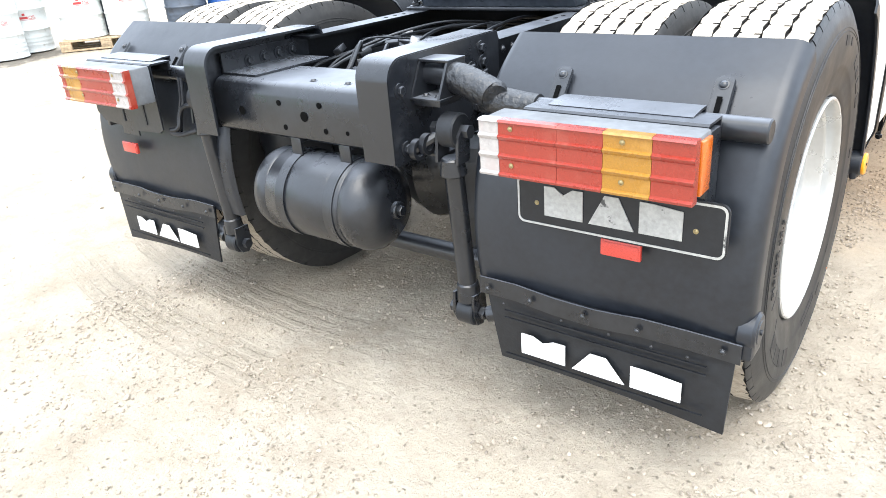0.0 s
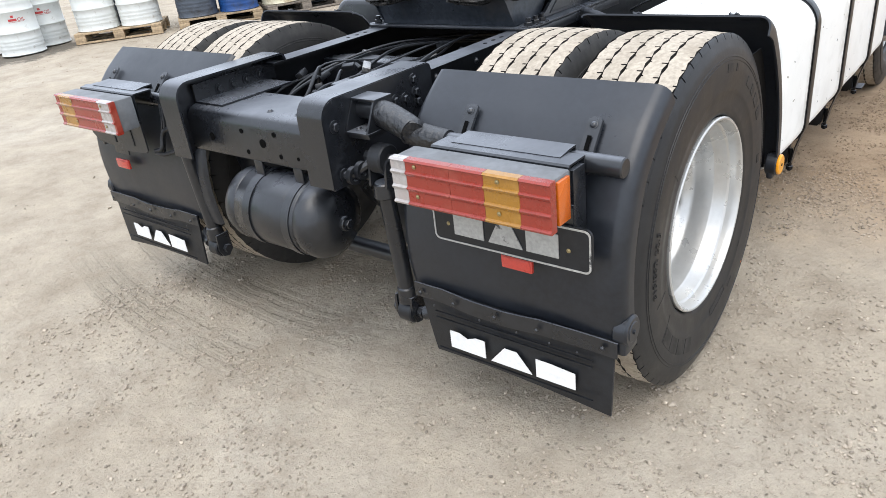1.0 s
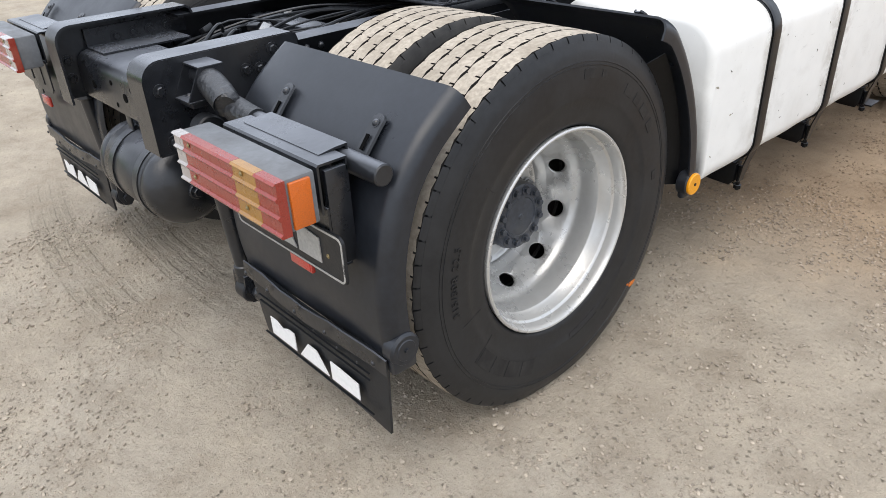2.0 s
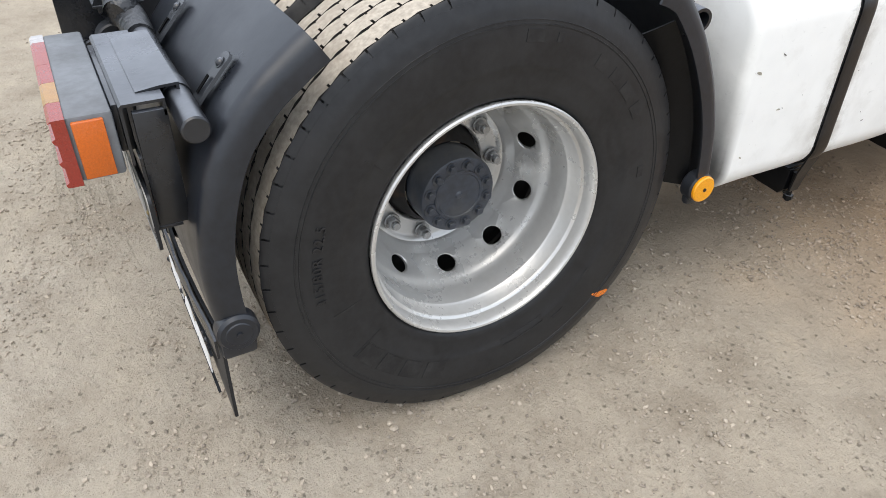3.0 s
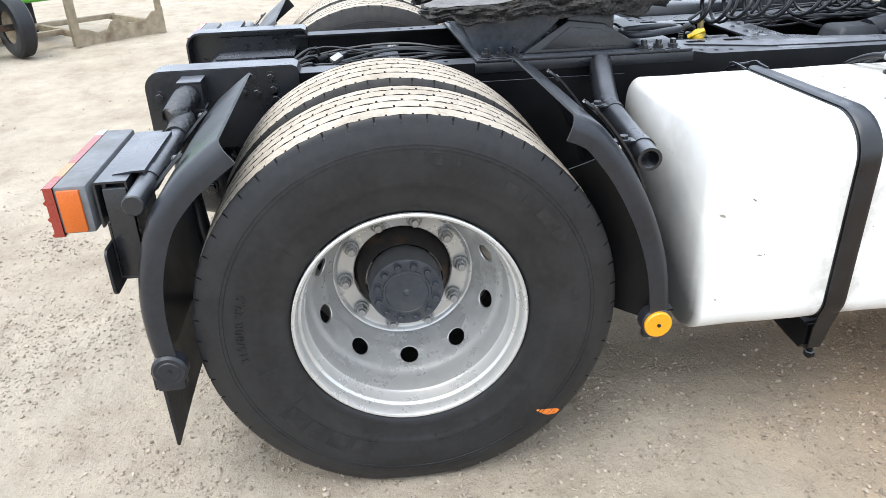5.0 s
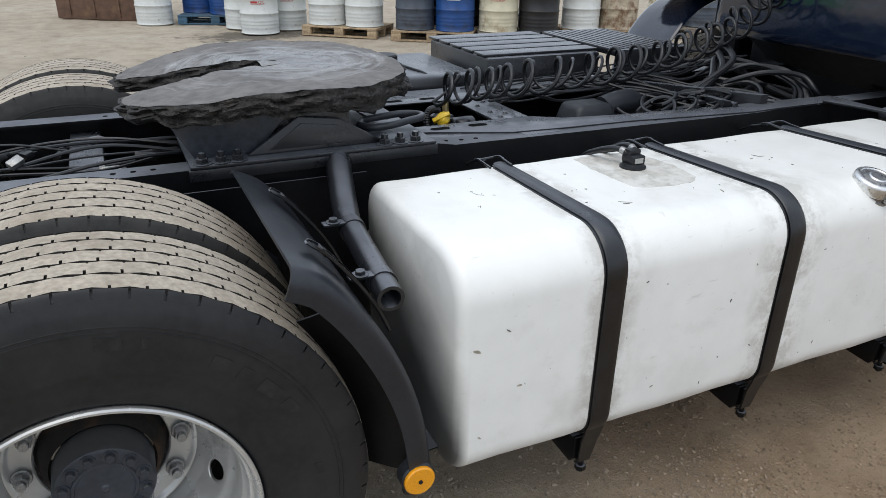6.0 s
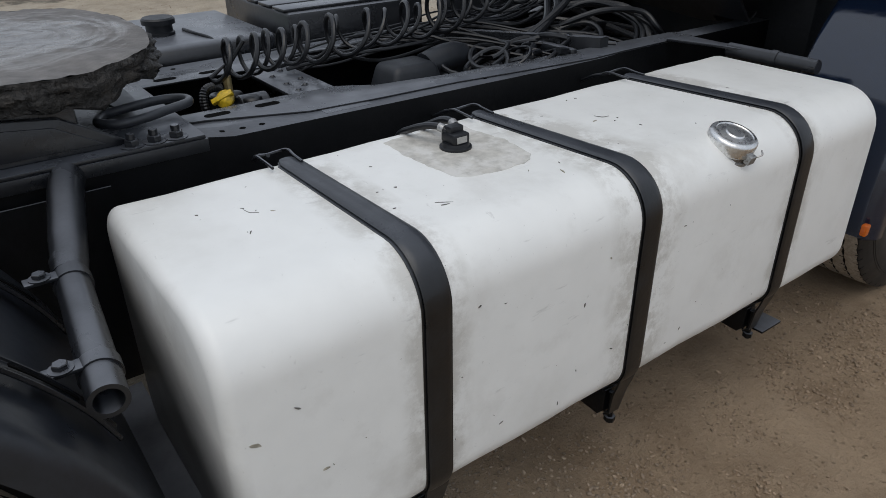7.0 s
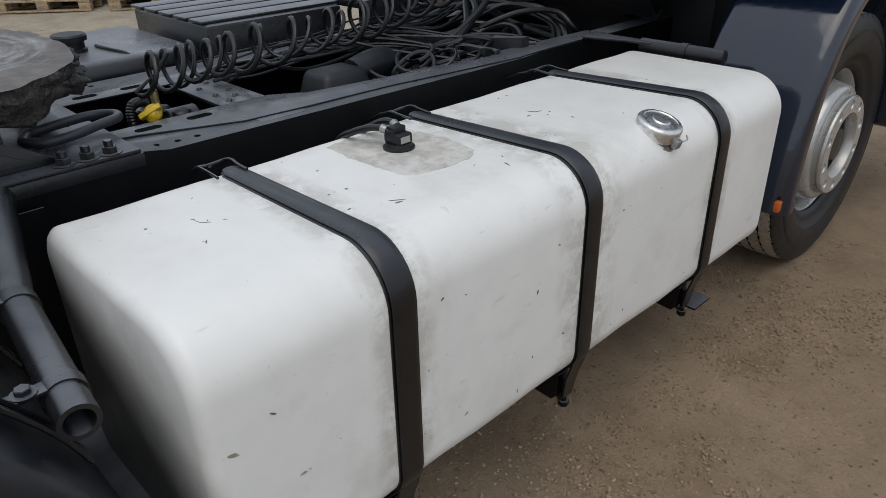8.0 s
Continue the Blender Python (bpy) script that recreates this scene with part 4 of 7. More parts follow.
def wheel(side, y, xc, outer, front=False):
    """One wheel about its axle: rim, tyre, tread, and on outer wheels the hub with its bolts."""
    root = Matrix.Translation((0, y, FRONT_Z if front else AXLE_Z)) @ (Matrix() if side > 0 else Matrix.Rotation(math.pi, 4, "Z"))
    if front:
        bm, xn = front_rim(xc + 0.098)
    elif outer:
        bm, xn = rear_rim(xc + 0.098)
    else:
        bm = bmesh.new()
        lathe(bm, [(xc - 0.1, 0.30), (xc - 0.09, 0.284), (xc, 0.262), (xc + 0.09, 0.284), (xc + 0.1, 0.30)], seg=64)
        xn = None
    rim = part("wheel_rim", bm, SILVER, truck, "silver painted steel wheel rim" if outer else "dusty steel inner wheel rim", sharp=40)
    rim.matrix_basis = root @ Matrix.Diagonal((1.0, 0.985, 0.985, 1.0)) if front else root
    low = -0.019 if front else 0.0
    wall, base, inner = tyre_bodies(xc, outer and not front, low)
    part("tyre", wall, SIDEWALL if outer else INNER_WALL, rim, "black dressed tyre wall" if outer else "dusty tyre wall")
    part("inner_tyre_wall", inner, INNER_WALL, rim)
    part("tread_base", base, GROOVE, rim)
    tb = tread_ribs(xc)
    flatten(tb, low)
    tread = part("tread", tb, TREAD, rim, "worn ribbed tread pale with dried dust", sharp=20)
    tread.data.materials.append(GROOVE)
    for s, mat in ((1, SIDEWALL if outer else INNER_WALL), (-1, INNER_WALL)):
        tb = shoulder(xc, s)
        flatten(tb, low)
        part("tyre_shoulder", tb, mat, rim, sharp=50)
    if outer:
        for k in range(0 if front else 10):
            a = math.tau * (k + 0.12) / 10
            again("wheel_nut", WHEEL_NUT, Matrix.Translation((xn, 0.161 * math.cos(a), 0.161 * math.sin(a))) @ FACE["+x"], rim)
        if not front:
            h = bmesh.new()
            xf = xc - 0.004
            lathe(h, [(xn - 0.13, 0.145), (xn - 0.03, 0.136), (xn - 0.012, 0.128), (xn + 0.03, 0.118), (xn + 0.045, 0.106)], seg=48)
            part("hub_body", h, RUST, rim, "rust-stained hub body")
            h = bmesh.new()
            lathe(h, [(xn + 0.04, 0.101), (xf - 0.012, 0.099), (xf - 0.004, 0.096), (xf - 0.001, 0.090), (xf - 0.002, 0.066), (xf + 0.001, 0.064), (xf + 0.002, 0.058), (xf - 0.001, 0.056), (xf - 0.001, 0.010), (xf + 0.002, 0.006), (xf + 0.002, 0.001)], seg=64)
            part("hub_cap", h, HUB, rim, "dark grey hub cap")
            for k in range(12):
                a = math.tau * (k + 0.5) / 12
                again("hub_bolt", HUB_BOLT, Matrix.Translation((xf - 0.002, 0.079 * math.cos(a), 0.079 * math.sin(a))) @ FACE["+x"], rim)
        else:
            h = bmesh.new()
            lathe(h, [(xn - 0.15, 0.16), (xn - 0.06, 0.13), (xn - 0.05, 0.07), (xn - 0.02, 0.065), (xn - 0.018, 0.001)], seg=40)
            part("hub_cap", h, BLACK, rim)
    return rim


OUT_X, IN_X = 1.027, 0.682
wheels = [wheel(s, y, xc, o, f) for s in (1, -1) for y, xc, o, f in ((AXLE_Y, OUT_X, True, False), (AXLE_Y, IN_X, False, False), (FRONT_Y, 0.945, True, True))]
WALL_CURVE = ((0.306, 0.1445), (0.324, 0.1472), (0.340, 0.150), (0.360, 0.1525), (0.372, 0.154), (0.392, 0.1555), (0.415, 0.157), (0.44, 0.1565), (0.462, 0.1535), (0.482, 0.1485), (0.496, 0.1425))


def wall_x(r):
    for (r0, x0), (r1, x1) in zip(WALL_CURVE, WALL_CURVE[1:]):
        if r <= r1:
            return OUT_X + x0 + (x1 - x0) * (r - r0) / (r1 - r0)
    return OUT_X + WALL_CURVE[-1][1]


def on_wall(deg, r, lift=0.0):
    return Vector((wall_x(r) + lift, r * math.cos(radians(deg)), r * math.sin(radians(deg))))


def moulded_bar(deg0, deg1, r0, r1, name="moulded_bar"):
    bm = bmesh.new()
    shell(bm, [[on_wall(deg0 + (deg1 - deg0) * i / 8, r, 0.0012) for i in range(9)] for r in (r0, (r0 + r1) / 2, r1)], 0.0035)
    return part(name, bm, WORN_RUBBER, wheels[0])


def moulded_words(words, size, deg, r, lift=0.0022):
    """Letters standing proud of the tyre wall, running clockwise from deg with their heads outwards."""
    cu = bpy.data.curves.new("t", "FONT")
    cu.body, cu.size, cu.extrude, cu.resolution_u, cu.space_character = words, size, 0.001, 3, 1.15
    tmp = bpy.data.objects.new("t", cu)
    scene.collection.objects.link(tmp)
    me = bpy.data.meshes.new_from_object(tmp.evaluated_get(bpy.context.evaluated_depsgraph_get()))
    bpy.data.objects.remove(tmp)
    bpy.data.curves.remove(cu)
    bm = bmesh.new()
    bm.from_mesh(me)
    bpy.data.meshes.remove(me)
    for v in bm.verts:
        v.co = on_wall(deg - math.degrees(v.co.x / r), r + v.co.y, lift + v.co.z)
    return part("moulded_size", bm, WORN_RUBBER, wheels[0], "moulded size lettering on the tyre wall")


moulded_words("315/80R 22.5", 0.030, 189, 0.402)
# plain raised shapes in place of the makers' lettering, and fine ridges
for d0, d1, r0, r1 in ((214, 222, 0.372, 0.418), (224, 232, 0.372, 0.418), (234, 242, 0.372, 0.418), (244, 252, 0.372, 0.418), (57, 52, 0.40, 0.428), (49, 45, 0.40, 0.428), (42, 36, 0.40, 0.428), (33, 28, 0.40, 0.428), (84, 78, 0.415, 0.44), (74, 72, 0.418, 0.438), (8, 4, 0.40, 0.415), (277, 297, 0.352, 0.354), (277, 297, 0.372, 0.374), (277, 277.6, 0.352, 0.374), (296.4, 297, 0.352, 0.374), (195, 195.5, 0.33, 0.40), (213, 213.5, 0.335, 0.42), (141, 141.5, 0.335, 0.38), (300, 306, 0.385, 0.392), (320, 324, 0.36, 0.366)):
    moulded_bar(d0, d1, r0, r1)
# chalk smear on the near rear tyre
bm = bmesh.new()
rows = []
for k in range(7):
    r = 0.440 + 0.062 * k / 6
    w = (0.5, 1.2, 1.9, 2.6, 3.0, 2.8, 1.6)[k]
    c = -43.6 + 0.5 * k
    rows.append([on_wall(c + w * e, r, 0.0009) for e in (-0.5, -0.1, 0.3, 0.5)])
shell(bm, rows, 0.0012)
part("chalk_mark", bm, ORANGE_CHALK, wheels[0], "orange chalk smear on the tyre shoulder")


# frame rails: channel section, with a deeper folded extension at the tail
def rail_out(y):
    return 0.380 + 0.005 * min(1.0, max(0.0, (y - 0.90) / 0.14)) + 0.030 * min(1.0, max(0.0, (y - 1.04) / 1.10)) - 0.012 * min(1.0, max(0.0, (y - 2.36) / 0.1))


def rail_top(y):
    return 0.955 - 0.010 * min(1.0, max(0.0, (y - 1.04) / 0.06))


def rail(s):
    X = lambda x: s * x
    bm = bmesh.new()
    # ahead of the coupling the rails splay outwards and step down a little
    ys = (-0.30, 0.90, 1.04, 1.10, 1.75, 2.14, 2.36, 2.46, 3.60)
    for i, j, lo, hi in ((0.0, -0.008, 0.0, 0.0), (-0.0075, -0.085, -0.008, 0.0), (-0.0075, -0.085, -0.255, -0.247)):
        rows = []
        for y in ys:
            xo, zt = rail_out(y), rail_top(y)
            z0, z1 = (0.70, zt) if j > -0.05 else (zt + lo, zt + hi)
            rows.append([Vector((X(xo + i), y, z0)), Vector((X(xo + i), y, z1)), Vector((X(xo + j), y, z1)), Vector((X(xo + j), y, z0))])
        vs = grid(bm, rows, closed=True)
        bm.faces.new(vs[0])
        bm.faces.new(vs[-1])
    bmesh.ops.recalc_face_normals(bm, faces=bm.faces[:])
    ob = part("frame_rail", bm, SHADED_BLACK, truck, "black painted steel frame rail")
    # folded tail piece
    top = 0.985
    arc = [(-0.245, top - 0.028), (-0.252, top - 0.008), (-0.268, top), (-0.66, top)]
    arc += [(-0.66 - 0.055 * math.sin(radians(a)), top - 0.055 + 0.055 * math.cos(radians(a))) for a in (15, 30, 45, 60, 75, 90)]
    arc += [(-0.715, 0.737)]
    bm = bmesh.new()
    rows = [[Vector((X(x), y, z)) for x in (0.290, 0.388)] for y, z in arc]
    shell(bm, rows, 0.007)
    web = [(-0.250, top - 0.02)] + [(y + (0.003 if y < -0.6 else 0), z - 0.003) for y, z in arc[2:]] + [(-0.250, 0.737)]
    prism(bm, web, lambda u, v, d: Vector((X(d), u, v)), 0.381, 0.389)
    tail = part("rail_extension", bm, BLACK, truck, "folded black steel tail end of the frame rail")
    for y, z in ((-0.674, 0.908), (-0.668, 0.768), (-0.425, 0.909), (-0.382, 0.904), (-0.33, 0.912), (-0.335, 0.950), (-0.326, 0.882), (-0.37, 0.80), (-0.31, 0.79)):
        bolt(tail, (X(0.389), y, z), "+x" if s > 0 else "-x")
    if s < 0:
        for k in range(4):
            bolt(tail, (-0.3625, -0.50 + 0.06 * k, 0.912 + 0.002 * k), "+x")
        for z in (0.86, 0.80):
            bolt(tail, (-0.381, -0.67, z), "+x")
    # holes read as dark recessed plugs along the flange
    for k, y in enumerate((0.12, 0.17, 0.22, 1.086, 1.140, 1.191, 1.446, 1.9)):
        b = bmesh.new()
        cyl(b, (X(rail_out(y) - 0.045), y, rail_top(y) - 0.002), (X(rail_out(y) - 0.045), y, rail_top(y) + 0.0008), 0.008, seg=12)
        part("flange_hole", b, VOID, ob)
    for k, y in enumerate((0.115, 0.165, 0.33)):
        bolt(ob, (X(0.380), y - 0.33, 0.926), "+x" if s > 0 else "-x", DOME)
    return ob


rail_right, rail_left = rail(1), rail(-1)

# rear cross member, folded channel with holes
bm = bmesh.new()
sec = [(-0.42, 0.888), (-0.60, 0.888), (-0.622, 0.882), (-0.636, 0.868), (-0.642, 0.85), (-0.644, 0.76), (-0.640, 0.742), (-0.625, 0.732), (-0.45, 0.730)]
shell(bm, [[Vector((x, y, z)) for x in (-0.372, -0.2, 0.0, 0.2, 0.372)] for y, z in sec], 0.008)
cross = part("rear_cross_member", bm, BLACK, truck, "black folded cross member with round holes")
for x, z, r in ((-0.25, 0.80, 0.013), (-0.085, 0.835, 0.008), (-0.07, 0.768, 0.008), (0.012, 0.805, 0.014), (0.075, 0.84, 0.008), (0.09, 0.772, 0.008), (0.17, 0.775, 0.006)):
    b = bmesh.new()
    cyl(b, (x, -0.640, z), (x, -0.6448, z), r, seg=18)
    part("hole", b, VOID, cross)
for x in (0.0, 0.13):
    bolt(cross, (x, -0.58, 0.888), "+z", DOME)
# gusset on the left rail and clamp block
bm = bmesh.new()
box(bm, -0.372, -0.22, -0.60, -0.30, 0.889, 0.895)
box(bm, -0.371, -0.363, -0.60, -0.25, 0.889, 0.95)
part("gusset", bm, BLACK, cross)


# air reservoir across the tail
def reservoir():
    yc, zc, r, x0, x1 = -0.595, 0.563, 0.126, -0.225, 0.268
    bm = bmesh.new()
    prof = [(x0 + 0.0, 0.001), (x0 + 0.008, 0.05), (x0 + 0.022, 0.09), (x0 + 0.048, 0.118), (x0 + 0.075, 0.127), (x0 + 0.085, r), (x0 + 0.10, r), (x0 + 0.103, r - 0.002), (x0 + 0.106, r), (x1 - 0.105, r), (x1 - 0.102, r - 0.002), (x1 - 0.099, r),
            (x1 - 0.085, r), (x1 - 0.075, 0.127), (x1 - 0.048, 0.118), (x1 - 0.022, 0.09), (x1 - 0.008, 0.05), (x1, 0.001)]
    lathe(bm, prof, origin=(0, yc, zc), seg=72)
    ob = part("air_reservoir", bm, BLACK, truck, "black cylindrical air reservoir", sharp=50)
    for x in (-0.055, 0.135):
        b = bmesh.new()
        lathe(b, [(x - 0.017, r + 0.0005), (x - 0.017, r + 0.004), (x + 0.017, r + 0.004), (x + 0.017, r + 0.0005)], origin=(0, yc, zc), seg=72, close=True)
        part("strap", b, BLACK, ob)
        b = bmesh.new()
        box(b, x - 0.02, x + 0.02, yc - 0.035, yc - 0.028, zc + r - 0.01, 0.735, 0.002)
        box(b, x - 0.02, x + 0.02, yc - 0.028, yc + 0.06, 0.722, 0.729, 0.002)
        part("bracket", b, BLACK, ob)
    b = bmesh.new()
    cyl(b, (x1 - 0.004, yc, zc), (x1 + 0.012, yc, zc), 0.024, seg=20, chamfer=0.003)
    cyl(b, (x1 + 0.010, yc, zc), (x1 + 0.024, yc, zc), 0.015, seg=6, chamfer=0.002)
    part("plug", b, BLACK, ob)
    b = bmesh.new()
    cyl(b, (-0.05, yc, zc - r + 0.004), (-0.05, yc, zc - r - 0.02), 0.011, seg=10)
    sweep(b, smooth_path([(-0.05, yc, zc - r - 0.01), (0.0, yc + 0.03, zc - r - 0.03), (0.09, yc + 0.10, zc - r - 0.01)]), 0.006)
    part("drain_valve", b, BLACK, ob)


reservoir()


# mudguards
def guard_rows(arc, x_in, x_out, s, lip=0.06, r=0.035):
    """Rows of points over a curved guard; its outer edge is rolled towards the wheel."""
    pts = smooth_path([Vector((y, z, 0)) for y, z in arc], 5)
    rows = []
    for i, p in enumerate(pts):
        d = (pts[min(i + 1, len(pts) - 1)] - pts[max(i - 1, 0)]).normalized()
        n = Vector((-d.y, d.x, 0))
        if n.dot(Vector((AXLE_Y if abs(p.x) < 2 else FRONT_Y, AXLE_Z, 0)) - p) < 0:
            n = -n
        row = []
        for x, dep in [(x_in, 0.012), (x_in + 0.006, 0.003), (x_in + 0.02, 0.0)] + [(x_in + (x_out - r - x_in) * k / 4, 0.0) for k in range(1, 5)] + \
                [(x_out - r + r * math.sin(radians(a)), r - r * math.cos(radians(a))) for a in (22, 45, 68, 90)] + [(x_out, lip)]:
            q = p + n * dep
            row.append(Vector((s * x, q.x, q.y)))
        rows.append(row)
    return rows


REAR_ARC = [(-0.378, 1.001), (-0.428, 0.965), (-0.487, 0.916), (-0.55, 0.837), (-0.592, 0.73), (-0.612, 0.62), (-0.612, 0.51), (-0.600, 0.42)]
FRONT_ARC = [(0.393, 1.006), (0.43, 0.990), (0.47, 0.960), (0.54, 0.868), (0.605, 0.745), (0.648, 0.62), (0.668, 0.50), (0.672, 0.43)]


def brand_shapes(parent, mat, to3d, u0, u1, v0, v1, d):
    """Three plain blocks standing in for the maker's mark."""
    w = u1 - u0
    h = v1 - v0
    marks = ([(0, 0), (0, 1), (0.08, 1), (0.15, 0.78), (0.22, 1), (0.30, 1), (0.30, 0)],
             [(0.345, 0), (0.46, 1), (0.56, 1), (0.675, 0)],
             [(0.71, 0), (0.71, 1), (0.80, 1), (1.0, 0.9), (1.0, 0)])
    for shape in marks:
        bm = bmesh.new()
        prism(bm, [(u0 + a * w, v0 + b * h) for a, b in shape], to3d, 0.0005, d)
        part("emblem_shape", bm, mat, parent)


def mudguard(s):
    X = lambda x: s * x
    bm = bmesh.new()
    shell(bm, guard_rows(REAR_ARC, 0.53 if s > 0 else 0.41, 1.197, s), 0.006)
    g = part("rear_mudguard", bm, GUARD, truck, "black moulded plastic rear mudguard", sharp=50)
    # slotted straps
    for x in (0.717, 1.067):
        b = bmesh.new()
        pts = smooth_path([Vector((y, z, 0)) for y, z in ((-0.470, 0.936), (-0.484, 0.924), (-0.508, 0.899), (-0.535, 0.870), (-0.565, 0.833))], 4)
        rows = []
        for k, q in enumerate(pts):
            w = 0.020 * ((0.35, 0.72, 0.92)[k] if k < 3 else 1.0)
            rows.append([Vector((X(x + e + (q.x + 0.48) * -0.06), q.x - up, q.y + up)) for e, up in ((-w, 0.005), (-w + 0.002, 0.009), (w - 0.002, 0.009), (w, 0.005))])
        shell(b, rows, 0.004)
        part("mounting_strap", b, BLACK, g)
        again("bolt", DOME, Matrix.Translation((X(x), -0.496, 0.930)) @ pose(0, 0, 0, 48, 0, 0), g)
        b = bmesh.new()
        rows = [[Vector((X(x + w + (y + 0.48) * -0.06), y - 0.0125, z + 0.0125)) for w in (-0.005, 0.005)] for y, z in ((-0.506, 0.899), (-0.530, 0.872))]
        shell(b, rows, 0.002)
        part("slot", b, VOID, g)
    # round end cap at the lower outer corner
    b = bmesh.new()
    cyl(b, (X(1.165), -0.572, 0.452), (X(1.205), -0.572, 0.452), 0.042, seg=28, chamfer=0.006)
    cyl(b, (X(1.2), -0.572, 0.452), (X(1.207), -0.572, 0.452), 0.028, seg=24, chamfer=0.003)
    cyl(b, (X(1.2), -0.572, 0.452), (X(1.211), -0.572, 0.452), 0.006, seg=12)
    box(b, X(1.165), X(1.204), -0.61, -0.54, 0.395, 0.455, 0.01)
    part("end_cap", b, GUARD, g)
    # front half of the guard, ahead of the wheel
    bm = bmesh.new()
    shell(bm, guard_rows(FRONT_ARC, 0.56, 1.197, s), 0.006)
    f = part("front_mudguard", bm, GUARD, truck, "black moulded plastic mudguard half ahead of the wheel", sharp=50)
    # added dark skirt standing in for the shade between guard and tyre
    b = bmesh.new()
    rows = []
    pts = smooth_path([Vector((y, z, 0)) for y, z in FRONT_ARC], 4)
    for p in pts[10:]:
        n = (Vector((AXLE_Y, AXLE_Z, 0)) - p).normalized()
        rows.append([Vector((X(1.150 - 0.03 * k), p.x + n.x * d, p.y + n.y * d)) for k, d in enumerate((0.045, 0.085, 0.120))])
    shell(b, rows, 0.004)
    part("shade_skirt", b, SHADED_BLACK, f)
    for x in (0.735, 1.06):
        pts = smooth_path([Vector((y, z, 0)) for y, z in ((0.440, 0.990), (0.47, 0.966), (0.51, 0.920), (0.55, 0.866), (0.58, 0.815), (0.605, 0.758))], 4)
        b = bmesh.new()
        rows = []
        for k, q in enumerate(pts):
            w = 0.019 * (1.0 if k > 2 else (0.45, 0.78, 0.93)[k])
            rows.append([Vector((X(x + e), q.x + up, q.y + up)) for e, up in ((-w, 0.013), (-w, 0.009), (-w + 0.003, 0.007), (w - 0.003, 0.007), (w, 0.009), (w, 0.013))])
        shell(b, rows, 0.004)
        part("mounting_strap", b, BLACK, f)
        again("bolt", BOLT, Matrix.Translation((X(x), 0.474, 0.974)) @ pose(0, 0, 0, -48, 0, 0), f)
        b = bmesh.new()
        shell(b, [[Vector((X(x + e), q.x + 0.0135, q.y + 0.0135)) for e in (-0.004, 0.004)] for q in pts[7:15]], 0.002)
        part("slot", b, VOID, f)
    b = bmesh.new()
    cyl(b, (X(1.16), 0.632, 0.45), (X(1.198), 0.632, 0.45), 0.040, seg=28, chamfer=0.004)
    box(b, X(1.165), X(1.19), 0.60, 0.665, 0.40, 0.45, 0.01)
    part("end_cap", b, GUARD, f)
    b = bmesh.new()
    cyl(b, (X(1.196), 0.632, 0.45), (X(1.208), 0.632, 0.45), 0.036, seg=32, chamfer=0.003)
    part("round_reflector", b, REFLECTOR_YELLOW, f, "round amber side reflector")
    b = bmesh.new()
    cyl(b, (X(1.206), 0.632, 0.45), (X(1.2105), 0.632, 0.45), 0.005, seg=10)
    part("reflector_pin", b, RUBBER, f)
    # mud flap
    bm = bmesh.new()
    n = 10
    rows = []
    for j in range(7):
        v = j / 6
        z = 0.432 - 0.222 * v
        row = []
        for i in range(n + 1):
            u = i / n
            x0, x1 = 0.555 + 0.038 * v, 1.175 - 0.012 * v
            y = -0.606 - 0.012 * math.sin(math.pi * u) - 0.004 * v + 0.018 * v * v * math.sin(2.5 * u + 0.5)
            row.append(Vector((X(x0 + (x1 - x0) * u), y, z + 0.010 * math.sin(math.pi * u) * v - 0.012 * u * v)))
        rows.append(row)
    shell(bm, rows, 0.007)
    flap = part("mud_flap", bm, RUBBER, truck, "black rubber mud flap with white plain maker's shapes", sharp=50)
    b = bmesh.new()
    rows = [[Vector((X(0.545 + 0.64 * i / 12), -0.617 - 0.012 * math.sin(math.pi * i / 12) - 0.0015 * math.sin(i * 2.2), z + 0.004 * math.sin(i * 0.9))) for i in range(13)] for z in (0.395, 0.40, 0.435, 0.44)]
    shell(b, rows, 0.005)
    part("clamp_strip", b, BLACK, flap)
    for x in (0.575, 0.70, 0.84, 0.97, 1.15):
        bolt(flap, (X(x), -0.626 - 0.012 * math.sin(math.pi * (x - 0.545) / 0.64), 0.417), "-y", RIVET)
    for x in (0.62, 0.78, 0.9, 1.0, 1.08):
        again("rivet", PIN_HEAD, Matrix.Translation((X(x), -0.6255, 0.385 - 0.01 * (x - 0.6))) @ FACE["-y"], flap)
    if s > 0:
        brand_shapes(flap, WHITE_PRINT, lambda u, v, d: Vector((u, -0.622 - d, v)), 0.668, 1.072, 0.258, 0.314, 0.003)
    else:
        brand_shapes(flap, WHITE_PRINT, lambda u, v, d: Vector((u, -0.622 - d, v)), -1.05, -0.675, 0.258, 0.314, 0.003)
    for z in (0.365, 0.345, 0.24):
        b = bmesh.new()
        box(b, X(0.62), X(1.12), -0.625, -0.619, z, z + 0.0025)
        part("moulded_rib", b, RUBBER, flap)
    # small red reflector
    b = bmesh.new()
    box(b, X(0.885), X(0.975), -0.647, -0.636, 0.588, 0.626, 0.003)
    box(b, X(0.89), X(0.97), -0.6485, -0.646, 0.593, 0.621, 0.0006)
    part("red_reflector", b, REFLECTOR_RED, g, "small rectangular red reflector")
    return g


mudguard(1)
mudguard(-1)


